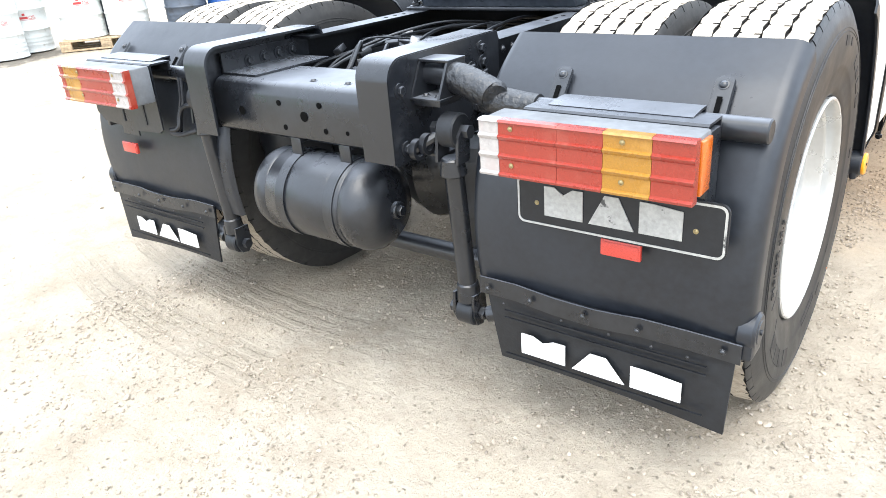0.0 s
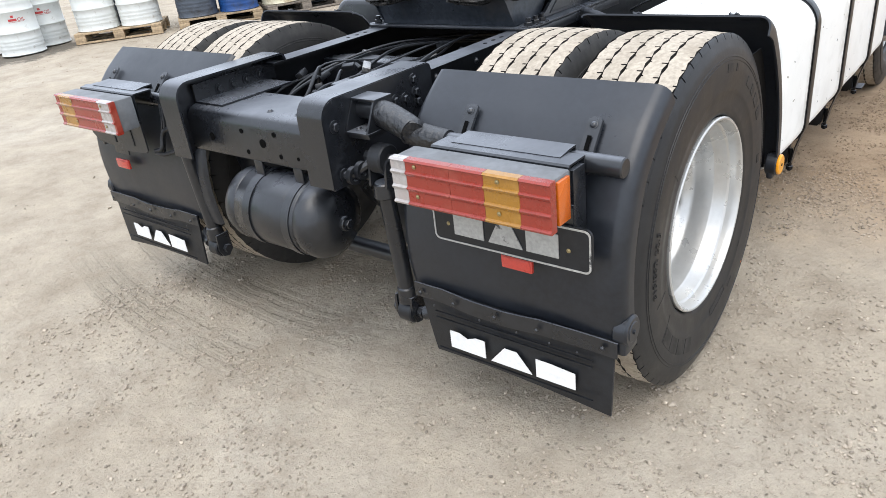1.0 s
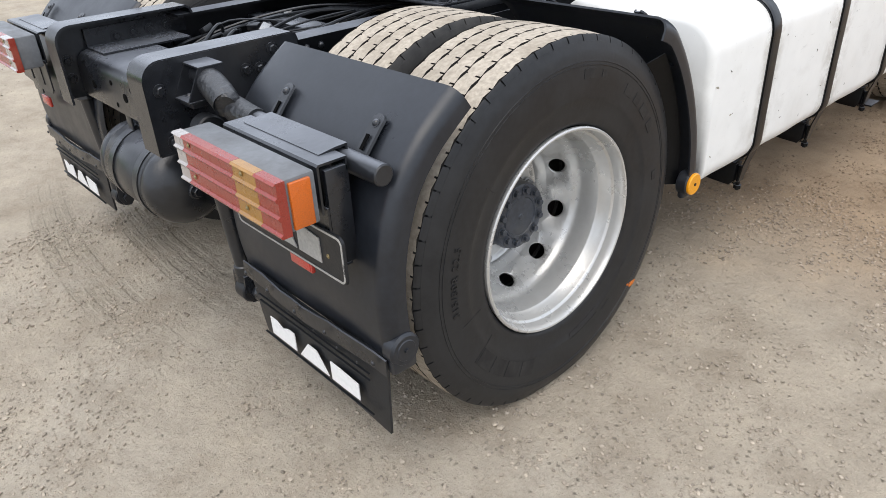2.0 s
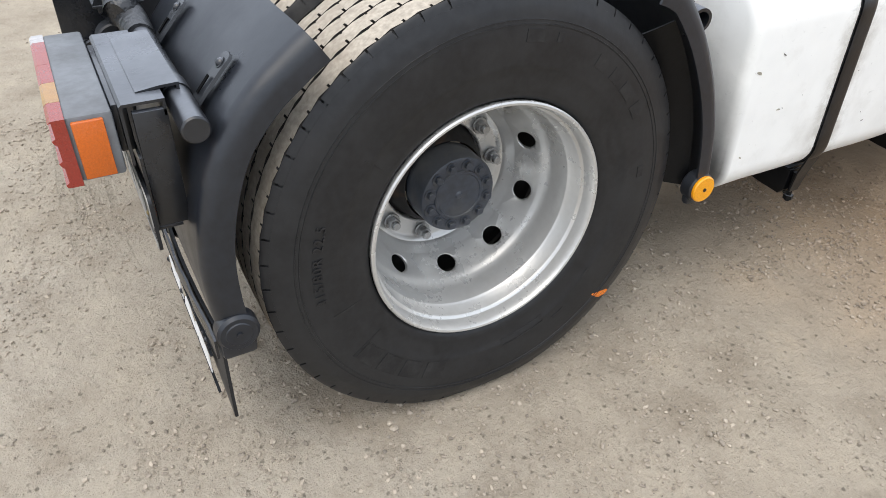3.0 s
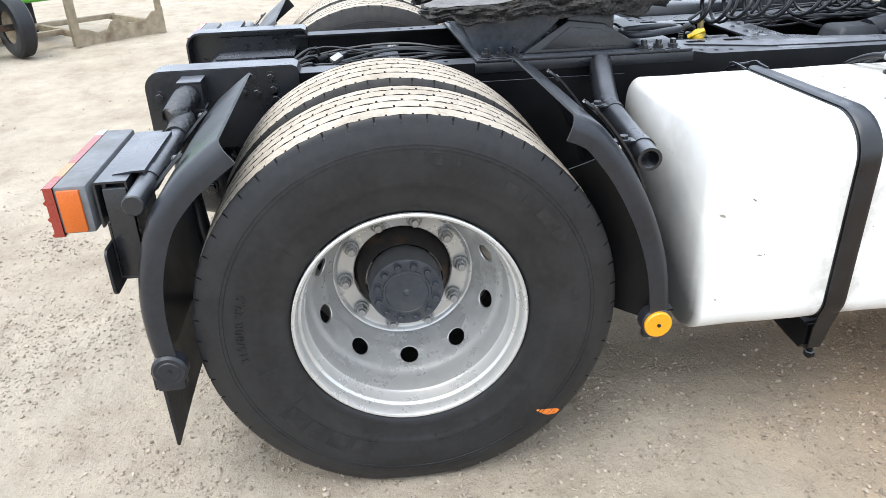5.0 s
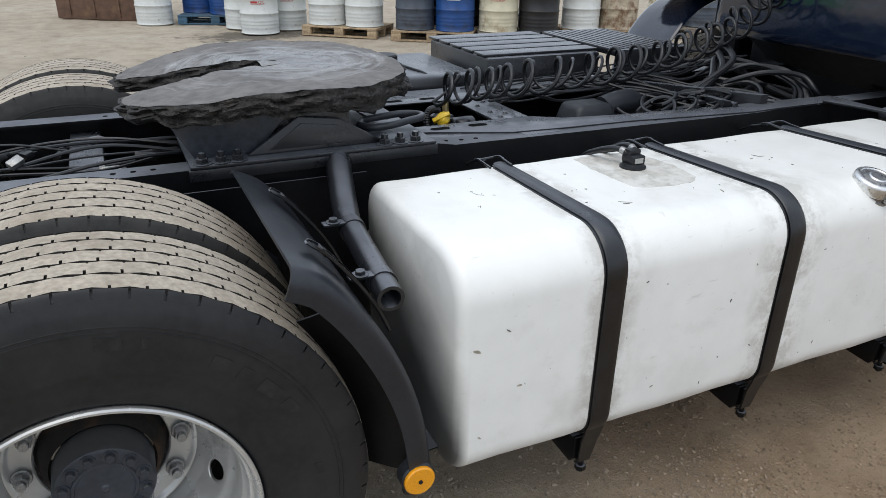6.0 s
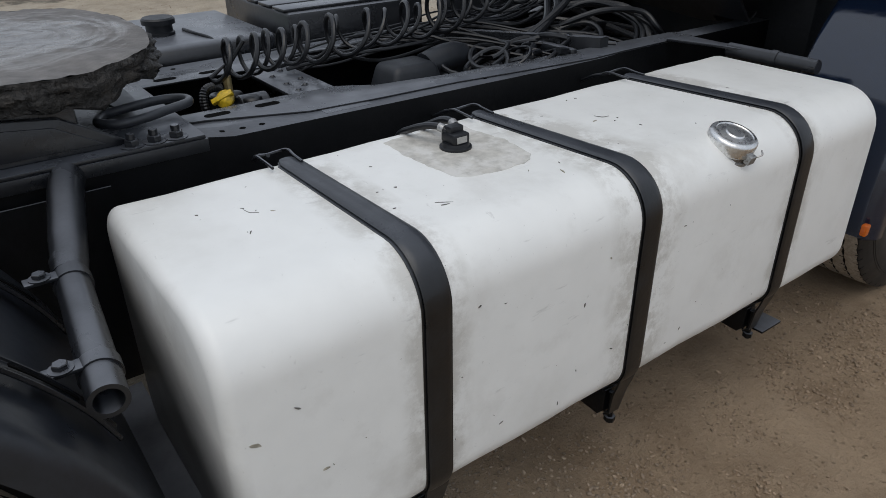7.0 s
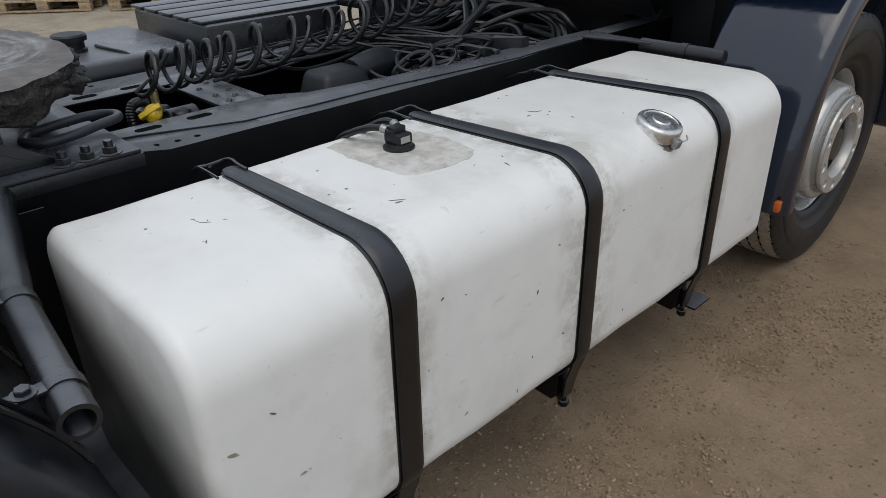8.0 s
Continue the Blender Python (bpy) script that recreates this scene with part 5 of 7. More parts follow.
# tail lamps on tube arms
def tail_lamp(s):
    X = lambda x: s * x
    x0, x1, z0, z1, yf, yb = 0.675, 1.114, 0.780, 0.897, -0.775, -0.684
    if s < 0:
        x0, x1 = 0.70, 1.10
    bm = bmesh.new()
    box(bm, X(x0 + 0.004), X(x1 - 0.004), yf + 0.02, yb, z0 + 0.004, z1, 0.006)
    body = part("tail_lamp", bm, LAMP_GREY, truck, "long rectangular tail lamp with red, amber and clear lenses")
    segs = ((0.0, 0.105, LENS_CLEAR, "clear_lens"), (0.105, 0.40, LENS_RED, "red_lens"), (0.40, 0.615, LENS_RED, "red_lens"), (0.615, 0.825, LENS_AMBER, "amber_lens"), (0.825, 1.0, LENS_RED, "red_lens"))
    if s < 0:
        segs = ((0.0, 0.03, LENS_RED, "red_lens"), (0.03, 0.21, LENS_CLEAR, "clear_lens"), (0.21, 0.70, LENS_RED, "red_lens"), (0.70, 0.93, LENS_AMBER, "amber_lens"), (0.93, 1.0, LENS_RED, "red_lens"))
    h = z1 - z0
    for a, b_, mat, name in segs:
        xa, xb = x0 + (x1 - x0) * a, x0 + (x1 - x0) * b_
        b = bmesh.new()
        prof = [(yf + 0.022, z0), (yf + 0.004, z0)]
        for k in range(3):
            zl, zh = z0 + h * k / 3, z0 + h * (k + 1) / 3
            prof += [(yf - 0.002, zl + 0.001), (yf - 0.004, zl + 0.006), (yf + 0.002, zl + 0.010), (yf + 0.002, zh - 0.003)]
        prof += [(yf - 0.003, z1 - 0.004), (yf + 0.002, z1), (yf + 0.022, z1)]
        grid(b, [[Vector((X(x), y, z)) for y, z in prof] for x in (xa + 0.0004, xb - 0.0004)])
        for x in (xa + 0.0004, xb - 0.0004):
            b.faces.new([b.verts.new(Vector((X(x), y, z))) for y, z in prof])
        part(name, b, mat, body)
    for u, v in ((0.17, 0.22), (0.17, 0.86), (0.70, 0.22), (0.70, 0.86)):
        again("lens_screw", SCREW, Matrix.Translation((X(x0 + (x1 - x0) * u), yf + 0.001, z0 + h * v)) @ FACE["-y"], body)
    b = bmesh.new()
    box(b, X(x1 - 0.006), X(x1 + 0.003), yf + 0.028, yf + 0.076, z0 + 0.010, z1 - 0.008, 0.002)
    part("side_lens", b, LENS_SIDE, body, "orange side marker lens")
    # carrier: folded plate behind the lamp and hanging plate below it
    b = bmesh.new()
    shell(b, [[Vector((X(x), y, z)) for x in (0.72, 0.85, 0.98, 1.10)] for y, z in ((-0.60, 0.868), (-0.60, 0.898), (-0.668, 0.898), (-0.673, 0.894), (-0.673, 0.79))], 0.005)
    hang = [(0.715, 0.80), (0.715, 0.69), (0.735, 0.678), (0.865, 0.672), (0.865, 0.655), (0.96, 0.655), (0.96, 0.682), (1.06, 0.69), (1.10, 0.72), (1.10, 0.80)] if s < 0 else [(0.72, 0.80), (0.72, 0.70), (1.10, 0.66), (1.10, 0.80)]
    prism(b, hang, lambda u, v, d: Vector((X(u), d, v)), *((-0.680, -0.675) if s < 0 else (-0.661, -0.656)))
    if s > 0:
        box(b, 0.74, 1.06, -0.682, -0.658, 0.80, 0.885, 0.002)
    shell(b, [[Vector((X(x), y, z)) for x in (0.76, 1.06)] for y, z in ((-0.640, 0.900), (-0.60, 0.905), (-0.568, 0.906), (-0.568, 0.888))], 0.005)
    box(b, X(1.085), X(1.10), -0.655, -0.60, 0.662, 0.88, 0.001)
    if s > 0:
        box(b, X(1.06), X(1.10), -0.66, -0.615, 0.655, 0.661, 0.001)
    part("lamp_bracket", b, BLACK, body, "bent black steel lamp bracket")
    if s > 0:
        b = bmesh.new()
        prism(b, rounded(0.695, 1.150, 0.637, 0.752, 0.018), lambda u, v, d: Vector((u, d, v)), -0.668, -0.662)
        plate = part("name_plate", b, RUBBER, truck, "black plate with worn white border and grey plain shapes")
        b = bmesh.new()
        o, i = rounded(0.698, 1.147, 0.640, 0.749, 0.016), rounded(0.7025, 1.1425, 0.6445, 0.7445, 0.0125)
        vo, vi = [b.verts.new((u, -0.6695, v)) for u, v in o], [b.verts.new((u, -0.6695, v)) for u, v in i]
        wo, wi = [b.verts.new((u, -0.667, v)) for u, v in o], [b.verts.new((u, -0.667, v)) for u, v in i]
        m = len(o)
        for k in range(m):
            q = (k + 1) % m
            b.faces.new((vo[k], vo[q], vi[q], vi[k]))
            b.faces.new((wo[k], wo[q], vo[q], vo[k]))
            b.faces.new((wi[k], vi[k], vi[q], wi[q]))
        part("plate_border", b, GREY_PRINT, plate)
        brand_shapes(plate, GREY_PRINT, lambda u, v, d: Vector((u, -0.668 - d, v)), 0.765, 1.065, 0.665, 0.732, 0.003)
        for x in (0.745, 1.09):
            again("plate_screw", SCREW, Matrix.Translation((x, -0.668, 0.69)) @ FACE["-y"], plate)
    else:
        for x in (-0.80, -0.93):
            b = bmesh.new()
            box(b, x - 0.004, x + 0.004, -0.6825, -0.6802, 0.70, 0.765)
            part("slot", b, RUBBER, body)
        b = bmesh.new()
        sweep(b, smooth_path([(-0.715, -0.652, 0.682), (-0.685, -0.640, 0.692), (-0.680, -0.628, 0.735), (-0.655, -0.615, 0.760), (-0.58, -0.585, 0.758), (-0.47, -0.54, 0.757)]), 0.0085, 10)
        sweep(b, smooth_path([(-0.715, -0.652, 0.675), (-0.680, -0.640, 0.668), (-0.63, -0.615, 0.680), (-0.57, -0.585, 0.688), (-0.47, -0.54, 0.690)]), 0.0085, 10)
        part("cable", b, HOSE, body)
    if s < 0:
        body.location = (0.082, 0.0, 0.02)
    # tube arm with welded socket and clamp box on the rail
    b = bmesh.new()
    cyl(b, (X(0.55 if s > 0 else 0.39), -0.572, 0.872), (X(1.182), -0.572, 0.868), 0.0240, seg=28, chamfer=0.003)
    if s < 0:
        cyl(b, (-0.55, -0.572, 0.872), (-0.585, -0.572, 0.872), 0.030, seg=28, chamfer=0.003)
        for x in (-0.592, -0.606):
            sweep(b, smooth_path([(x, -0.600, 0.865), (x + 0.004, -0.612, 0.80), (x - 0.012, -0.622, 0.74), (x - 0.022, -0.628, 0.69)], 5), 0.005, 8)
    cyl(b, (X(0.985), -0.572, 0.870), (X(1.035), -0.572, 0.869), 0.0268, seg=28)
    part("tube_arm", b, BLACK, truck, "black steel tube arm of the mudguard")
    if s < 0:
        return
    b = bmesh.new()
    sweep(b, [(X(x), -0.572 - 0.006 * k, z) for k, (x, z) in enumerate(((0.47, 0.925), (0.50, 0.922), (0.54, 0.912), (0.575, 0.903), (0.60, 0.895), (0.605, 0.893)))], [0.036, 0.037, 0.037, 0.036, 0.035, 0.030], 22)
    sweep(b, [(X(x), -0.575, z) for x, z in ((0.56, 0.885), (0.60, 0.878), (0.66, 0.873), (0.70, 0.872))], [0.031, 0.034, 0.032, 0.030], 18)
    part("welded_socket", b, ROUGH_BLACK, truck, "crudely welded tube socket with thick flaking paint")
    b2 = bmesh.new()
    box(b2, X(0.389), X(0.478), -0.64, -0.53, 0.879, 0.885, 0.001)
    box(b2, X(0.389), X(0.478), -0.60, -0.53, 0.962, 0.968, 0.001)
    for xa, xb in ((0.390, 0.396), (0.470, 0.476)):
        prism(b2, [(-0.64, 0.885), (-0.53, 0.885), (-0.53, 0.962), (-0.60, 0.962)], lambda u, v, d: Vector((X(d), u, v)), xa, xb)
    box(b2, X(0.39), X(0.47), -0.545, -0.535, 0.885, 0.962)
    cyl(b2, (X(0.396), -0.565, 0.93), (X(0.47), -0.565, 0.93), 0.028, seg=18)
    clamp = part("clamp_box", b2, BLACK, truck, "open welded steel clamp box on the rail")
    for x in (0.415, 0.452):
        bolt(clamp, (X(x), -0.61, 0.885), "+z", DOME)


tail_lamp(1)
tail_lamp(-1)


# stabiliser links with rubber-bushed eyes
def stabiliser(s):
    X = lambda x: s * x
    bm = bmesh.new()
    cyl(bm, (X(0.486), -0.618, 0.735), (X(0.488), -0.588, 0.35), 0.0245, seg=20)
    cyl(bm, (X(0.486), -0.616, 0.70), (X(0.486), -0.619, 0.745), 0.034, 0.028, seg=20, chamfer=0.004)
    cyl(bm, (X(0.488), -0.592, 0.40), (X(0.488), -0.588, 0.345), 0.029, 0.033, seg=20, chamfer=0.004)
    for dx in (-0.034, 0.026):
        prism(bm, [(-0.642, 0.735), (-0.595, 0.735), (-0.588, 0.80), (-0.61, 0.825), (-0.635, 0.80)], lambda u, v, d: Vector((X(d), u, v)), 0.486 + dx, 0.486 + dx + 0.008)
        prism(bm, [(-0.612, 0.37), (-0.56, 0.37), (-0.555, 0.30), (-0.575, 0.275), (-0.60, 0.28), (-0.615, 0.31)], lambda u, v, d: Vector((X(d), u, v)), 0.486 + dx, 0.486 + dx + 0.008)
    link = part("stabiliser_link", bm, BLACK, truck, "black steel stabiliser link")
    for y, z, r, w in ((-0.61, 0.81, 0.042, 0.024), (-0.585, 0.312, 0.038, 0.026)):
        b = bmesh.new()
        lathe(b, [(-w, 0.012), (-w, r - 0.004), (-w + 0.004, r), (w - 0.004, r), (w, r - 0.004), (w, 0.012)], origin=(X(0.488), y, z), seg=28)
        part("bush", b, RUBBER, link)
        b = bmesh.new()
        cyl(b, (X(0.445), y, z), (X(0.535), y, z), 0.011, seg=12)
        cyl(b, (X(0.522), y, z), (X(0.538), y, z), 0.017, seg=6)
        cyl(b, (X(0.43), y, z), (X(0.446), y, z), 0.017, seg=6)
        part("pin", b, BLACK, link)
    b = bmesh.new()
    sweep(b, smooth_path([(X(0.545), -0.585, 0.315), (X(0.60), -0.56, 0.33), (X(0.62), -0.45, 0.35), (X(0.61), -0.2, 0.40)]), 0.022, 12)
    part("stabiliser_arm", b, BLACK, link)
    # spring shackle and chain-like links by the rail
    for k, (y, z) in enumerate(((-0.655, 0.765), (-0.635, 0.775), (-0.60, 0.79))):
        b = bmesh.new()
        lathe(b, [(-0.008, 0.016), (-0.008, 0.026), (0.008, 0.026), (0.008, 0.016)], origin=(X(0.412 + 0.014 * k), y, z), seg=20, close=True)
        part("ring", b, BLACK, link)
    b = bmesh.new()
    box(b, X(0.391), X(0.46), -0.62, -0.55, 0.74, 0.75, 0.002)
    part("shackle_plate", b, BLACK, link)
    b = bmesh.new()
    box(b, X(0.391), X(0.47), -0.63, -0.54, 0.865, 0.879, 0.002)
    part("shackle_plate", b, BLACK, link)
    b = bmesh.new()
    sweep(b, [(X(0.40), -0.66, 0.762), (X(0.455), -0.61, 0.80)], 0.012)
    part("shackle", b, BLACK, link)


stabiliser(1)
stabiliser(-1)

# axle, springs and tie bars underneath
bm = bmesh.new()
cyl(bm, (-0.86, AXLE_Y, AXLE_Z), (0.86, AXLE_Y, AXLE_Z), 0.085, seg=28)
lathe(bm, [(-0.20, 0.02), (-0.19, 0.09), (-0.12, 0.17), (0, 0.215), (0.12, 0.17), (0.19, 0.09), (0.20, 0.02)], origin=(0, AXLE_Y, AXLE_Z), seg=32)
cyl(bm, (0, 0.15, 0.54), (0, 1.9, 0.68), 0.05, seg=20)
axle = part("rear_axle", bm, BLACK, truck, "black rear axle with differential")
for s in (1, -1):
    for y in (-0.33, 0.40):
        b = bmesh.new()
        lathe(b, [(0.40, 0.02), (0.40, 0.09), (0.43, 0.105), (0.50, 0.125), (0.55, 0.12), (0.58, 0.115), (0.62, 0.125), (0.67, 0.12), (0.70, 0.09), (0.70, 0.02)], origin=(s * 0.40, y, 0), axis="z", seg=28)
        part("air_spring", b, RUBBER, axle)
    b = bmesh.new()
    box(b, s * 0.34, s * 0.46, -0.40, 0.50, 0.37, 0.405, 0.01)
    part("spring_beam", b, BLACK, axle)
b = bmesh.new()
cyl(b, (-0.50, -0.42, 0.375), (0.50, -0.42, 0.375), 0.028, seg=16)
part("stabiliser_bar", b, BLACK, axle)

# cable looms between the rails at the tail
rnd = random.Random(11)
for k in range(9):
    pts = [(-0.30 + 0.05 * k, -0.46, 0.70 + 0.01 * k), (-0.28 + 0.04 * k, -0.36 + 0.02 * k, 0.84 + 0.006 * k), (-0.25 + 0.045 * k, -0.18, 0.875 + 0.016 * (k % 4)), (-0.22 + 0.05 * k, 0.10, 0.90 + 0.016 * (k % 3)), (-0.12 + 0.03 * k, 0.36, 0.90 + 0.01 * (k % 3)), (-0.1 + 0.03 * k, 0.7, 0.84)]
    bm = bmesh.new()
    sweep(bm, smooth_path([Vector(p) + Vector((rnd.uniform(-0.04, 0.04), rnd.uniform(-0.02, 0.02), rnd.uniform(-0.012, 0.012))) for p in pts], 6), rnd.choice((0.0035, 0.0045, 0.006)), 7)
    part("air_line", bm, HOSE, truck, "black air line between the rails")
for k in range(8):
    x = rnd.uniform(-0.2, 0.2)
    bm = bmesh.new()
    sweep(bm, smooth_path([(x, -0.40, 0.74), (x + rnd.uniform(0, 0.1), -0.34, 0.86), (x + 0.02, -0.22, rnd.uniform(0.86, 0.93)), (x - 0.06, -0.18, 0.80), (x - 0.03, -0.1, 0.74)], 6), rnd.choice((0.004, 0.006)), 7)
    part("cable", bm, HOSE, truck)
bm = bmesh.new()
box(bm, 0.02, 0.12, -0.34, -0.26, 0.76, 0.915, 0.012)
box(bm, -0.08, 0.0, -0.32, -0.22, 0.74, 0.85, 0.012)
cyl(bm, (-0.12, -0.26, 0.74), (-0.12, -0.26, 0.86), 0.035, seg=18, chamfer=0.005)
cyl(bm, (-0.08, -0.3, 0.81), (-0.17, -0.34, 0.81), 0.016, seg=12)
cyl(bm, (0.04, -0.36, 0.83), (0.04, -0.42, 0.83), 0.014, seg=12)
valve_block = part("valve_block", bm, BLACK, truck, "black brake valve block")
rnd = random.Random(19)
for k in range(16):
    bm = bmesh.new()
    x, y, z = rnd.uniform(-0.26, 0.26), rnd.uniform(-0.36, 0.25), rnd.uniform(0.86, 0.925)
    if k % 3:
        box(bm, -0.014, 0.014, -0.022, 0.022, -0.010, 0.010, 0.003)
    else:
        cyl(bm, (0, -0.025, 0), (0, 0.025, 0), 0.012, seg=10, chamfer=0.002)
        cyl(bm, (0, 0.02, 0), (0, 0.034, 0), 0.0155, seg=10)
    plug = part("cable_plug", bm, HOSE if k % 4 else NUT, valve_block)
    plug.matrix_basis = pose(x, y, z, rnd.uniform(-30, 30), rnd.uniform(-30, 30), rnd.uniform(0, 180))
bm = bmesh.new()
lathe(bm, [(0.78, 0.001), (0.78, 0.042), (0.785, 0.045), (0.900, 0.045), (0.908, 0.040), (0.912, 0.020), (0.925, 0.018), (0.927, 0.001)], origin=(0.215, -0.30, 0), axis="z", seg=24)
part("filter_can", bm, BLACK, valve_block)
bm = bmesh.new()
box(bm, -0.372, 0.372, 0.0, 0.10, 0.74, 0.90, 0.008)
part("cross_member", bm, BLACK, truck)


# fifth wheel
def fifth_wheel():
    half = smooth_path([(0.0, 0.665, 0), (0.032, 0.645, 0), (0.045, 0.56, 0), (0.068, 0.40, 0), (0.112, 0.225, 0), (0.150, 0.175, 0), (0.25, 0.185, 0), (0.35, 0.27, 0), (0.43, 0.42, 0), (0.462, 0.58, 0), (0.455, 0.72, 0), (0.41, 0.85, 0), (0.31, 0.955, 0), (0.16, 1.005, 0), (0.0, 1.015, 0)], 11)
    ring = [(p.x, p.y) for p in half] + [(-p.x, p.y) for p in half[-2:0:-1]]
    slope = lambda y: 0.0 if y > 0.5 else -0.16 * (0.5 - y)
    bm = bmesh.new()
    face = bm.faces.new([bm.verts.new((x, y, 0)) for x, y in ring])
    bmesh.ops.triangulate(bm, faces=[face])
    for _ in range(3):
        bmesh.ops.subdivide_edges(bm, edges=[e for e in bm.edges if e.calc_length() > 0.045], cuts=1, use_grid_fill=False)
        bmesh.ops.triangulate(bm, faces=bm.faces[:])
    for v in bm.verts:
        x, y, _ = v.co
        v.co.z = 1.162 + slope(y) + 0.006 * noise.noise((x * 7, y * 7, 1)) + 0.004 * noise.noise((x * 19, y * 19, 4)) + 0.0025 * noise.noise((x * 50, y * 50, 6))
    top = part("fifth_wheel", bm, GREASE, truck, "round coupling plate smeared with dried grey grease", sharp=60)
    bm = bmesh.new()
    rows = []
    n = len(ring)
    for k in range(13):
        u = k / 12
        row = []
        for i, (x, y) in enumerate(ring):
            px, py = ring[i - 1]
            qx, qy = ring[(i + 1) % n]
            nrm = Vector((qy - py, px - qx, 0)).normalized()
            bulge = 0.026 * math.sin(math.pi * u) * (0.3 + noise.noise((x * 18, y * 18, u * 4))) + 0.013 * noise.noise((x * 40, y * 40, u * 9)) + 0.007 * noise.noise((x * 85, y * 85, u * 16))
            z = 1.161 + slope(y) + 0.006 * noise.noise((x * 7, y * 7, 1)) + 0.003 * noise.noise((x * 30, y * 30, 8)) - (0.036 + 0.030 * min(1.0, max(0.0, (y - 0.17) / 0.25)) + 0.026 * noise.noise((x * 13, y * 13, 2))) * u
            row.append(Vector((x, y, z)) + nrm * (bulge if k else 0.0))
        rows.append(row)
    vs = grid(bm, rows, closed=True)
    bm.faces.new(vs[-1])
    part("caked_edge", bm, GREASE_SIDE, top, "thick edge caked with black grease", sharp=70)
    # base plate and pedestals
    b = bmesh.new()
    box(b, -0.395, 0.395, 0.31, 1.03, 0.957, 0.967, 0.002)
    base = part("mounting_plate", b, BLACK, truck, "black mounting plate of the coupling")
    for s in (1, -1):
        b = bmesh.new()
        box(b, s * 0.384, s * 0.394, 0.305, 1.035, 0.925, 0.956, 0.001)
        part("plate_flange", b, BLACK, base)
        b = bmesh.new()
        prism(b, [(0.47, 0.967), (0.875, 0.967), (0.868, 0.976), (0.74, 1.052), (0.62, 1.068), (0.48, 0.976)], lambda u, v, d: Vector((s * d, u, v)), 0.335, 0.350, 0.004)
        prism(b, [(0.53, 0.980), (0.82, 0.980), (0.725, 1.036), (0.625, 1.048)], lambda u, v, d: Vector((s * d, u, v)), 0.349, 0.354, 0.002)
        box(b, s * 0.20, s * 0.33, 0.62, 0.78, 0.967, 1.09, 0.01)
        part("pedestal", b, BLACK, base)
        for y in (0.345, 0.395, 0.44, 0.87, 0.92, 0.97):
            again("bolt", BIG_BOLT, Matrix.Translation((s * 0.371, y, 0.967)), base)
    b = bmesh.new()
    shell(b, [[Vector((x, y, z)) for x in (-0.318, -0.1, 0.1, 0.318)] for y, z in ((0.33, 0.97), (0.30, 1.04), (0.27, 1.085), (0.50, 1.10))], 0.006)
    for s in (1, -1):
        prism(b, [(0.33, 0.97), (0.50, 0.97), (0.62, 1.095), (0.265, 1.085)], lambda u, v, d: Vector((s * d, u, v)), 0.318, 0.323)
    part("deflector_sheet", b, STEEL_SHEET, base, "bent galvanised sheet under the plate")
    b = bmesh.new()
    loop = [(0.225, 0.842), (0.262, 0.832), (0.296, 0.868), (0.287, 0.93), (0.258, 0.99), (0.228, 1.052), (0.188, 1.056), (0.162, 1.01), (0.178, 0.925), (0.200, 0.862), (0.225, 0.842)]
    sweep(b, smooth_path([(x, y, 1.0) for x, y in loop], 5), 0.0115, 12)
    part("release_handle", b, BAR_STEEL, top, "bent round-bar release handle")
    b = bmesh.new()
    teeth = [(-0.14, 0.90)] + [(x, 0.90 - 0.010 * (k % 2)) for k, x in enumerate((-0.02, -0.015, 0.01, 0.015, 0.04, 0.045, 0.07, 0.075))] + [(0.155, 0.90), (0.175, 0.955), (-0.14, 0.965)]
    prism(b, teeth, lambda u, v, d: Vector((u, v, d)), 0.988, 0.996)
    part("handle_plate", b, BLACK, top)


fifth_wheel()


# near-side tube arm ahead of the wheel
def front_arm(s):
    X = lambda x: s * x
    b = bmesh.new()
    sweep(b, [(X(0.385), 0.722, 0.935), (X(0.45), 0.703, 0.922), (X(0.60), 0.668, 0.888), (X(0.66), 0.656, 0.876), (X(0.72), 0.643, 0.872)], [0.036, 0.036, 0.035, 0.033, 0.031], 24)
    p0, p1 = Vector((X(0.66), 0.650, 0.876)), Vector((X(1.095), 0.612, 0.855))
    cyl(b, p0, p1, 0.030, seg=28, caps=False)
    u, v, d = frame_of(p1 - p0)
    ring = lambda p, r: [b.verts.new(p + (u * math.cos(a) + v * math.sin(a)) * r) for a in (math.tau * i / 28 for i in range(28))]
    r1, r2, r3 = ring(p1, 0.030), ring(p1, 0.022), ring(p1 - d * 0.12, 0.022)
    for q, w in ((r1, r2), (r2, r3)):
        for i in range(28):
            b.faces.new((q[i], q[(i + 1) % 28], w[(i + 1) % 28], w[i]))
    b.faces.new(r3)
    bmesh.ops.remove_doubles(b, verts=b.verts, dist=0.0002)
    arm = part("support_tube", b, BLACK, truck, "black steel support tube with open end")
    for x, k in ((0.745, 0), (1.02, 1)):
        t = (x - 0.66) / 0.435
        p = p0.lerp(p1, t)
        b = bmesh.new()
        cyl(b, p - d * 0.014, p + d * 0.014, 0.0335, seg=24)
        box(b, p.x - 0.014, p.x + 0.014, p.y - 0.075, p.y - 0.02, p.z + 0.020, p.z + 0.026, 0.001)
        part("clamp", b, BLACK, arm)
        again("bolt", BOLT, Matrix.Translation((p.x, p.y - 0.048, p.z + 0.026)), arm)


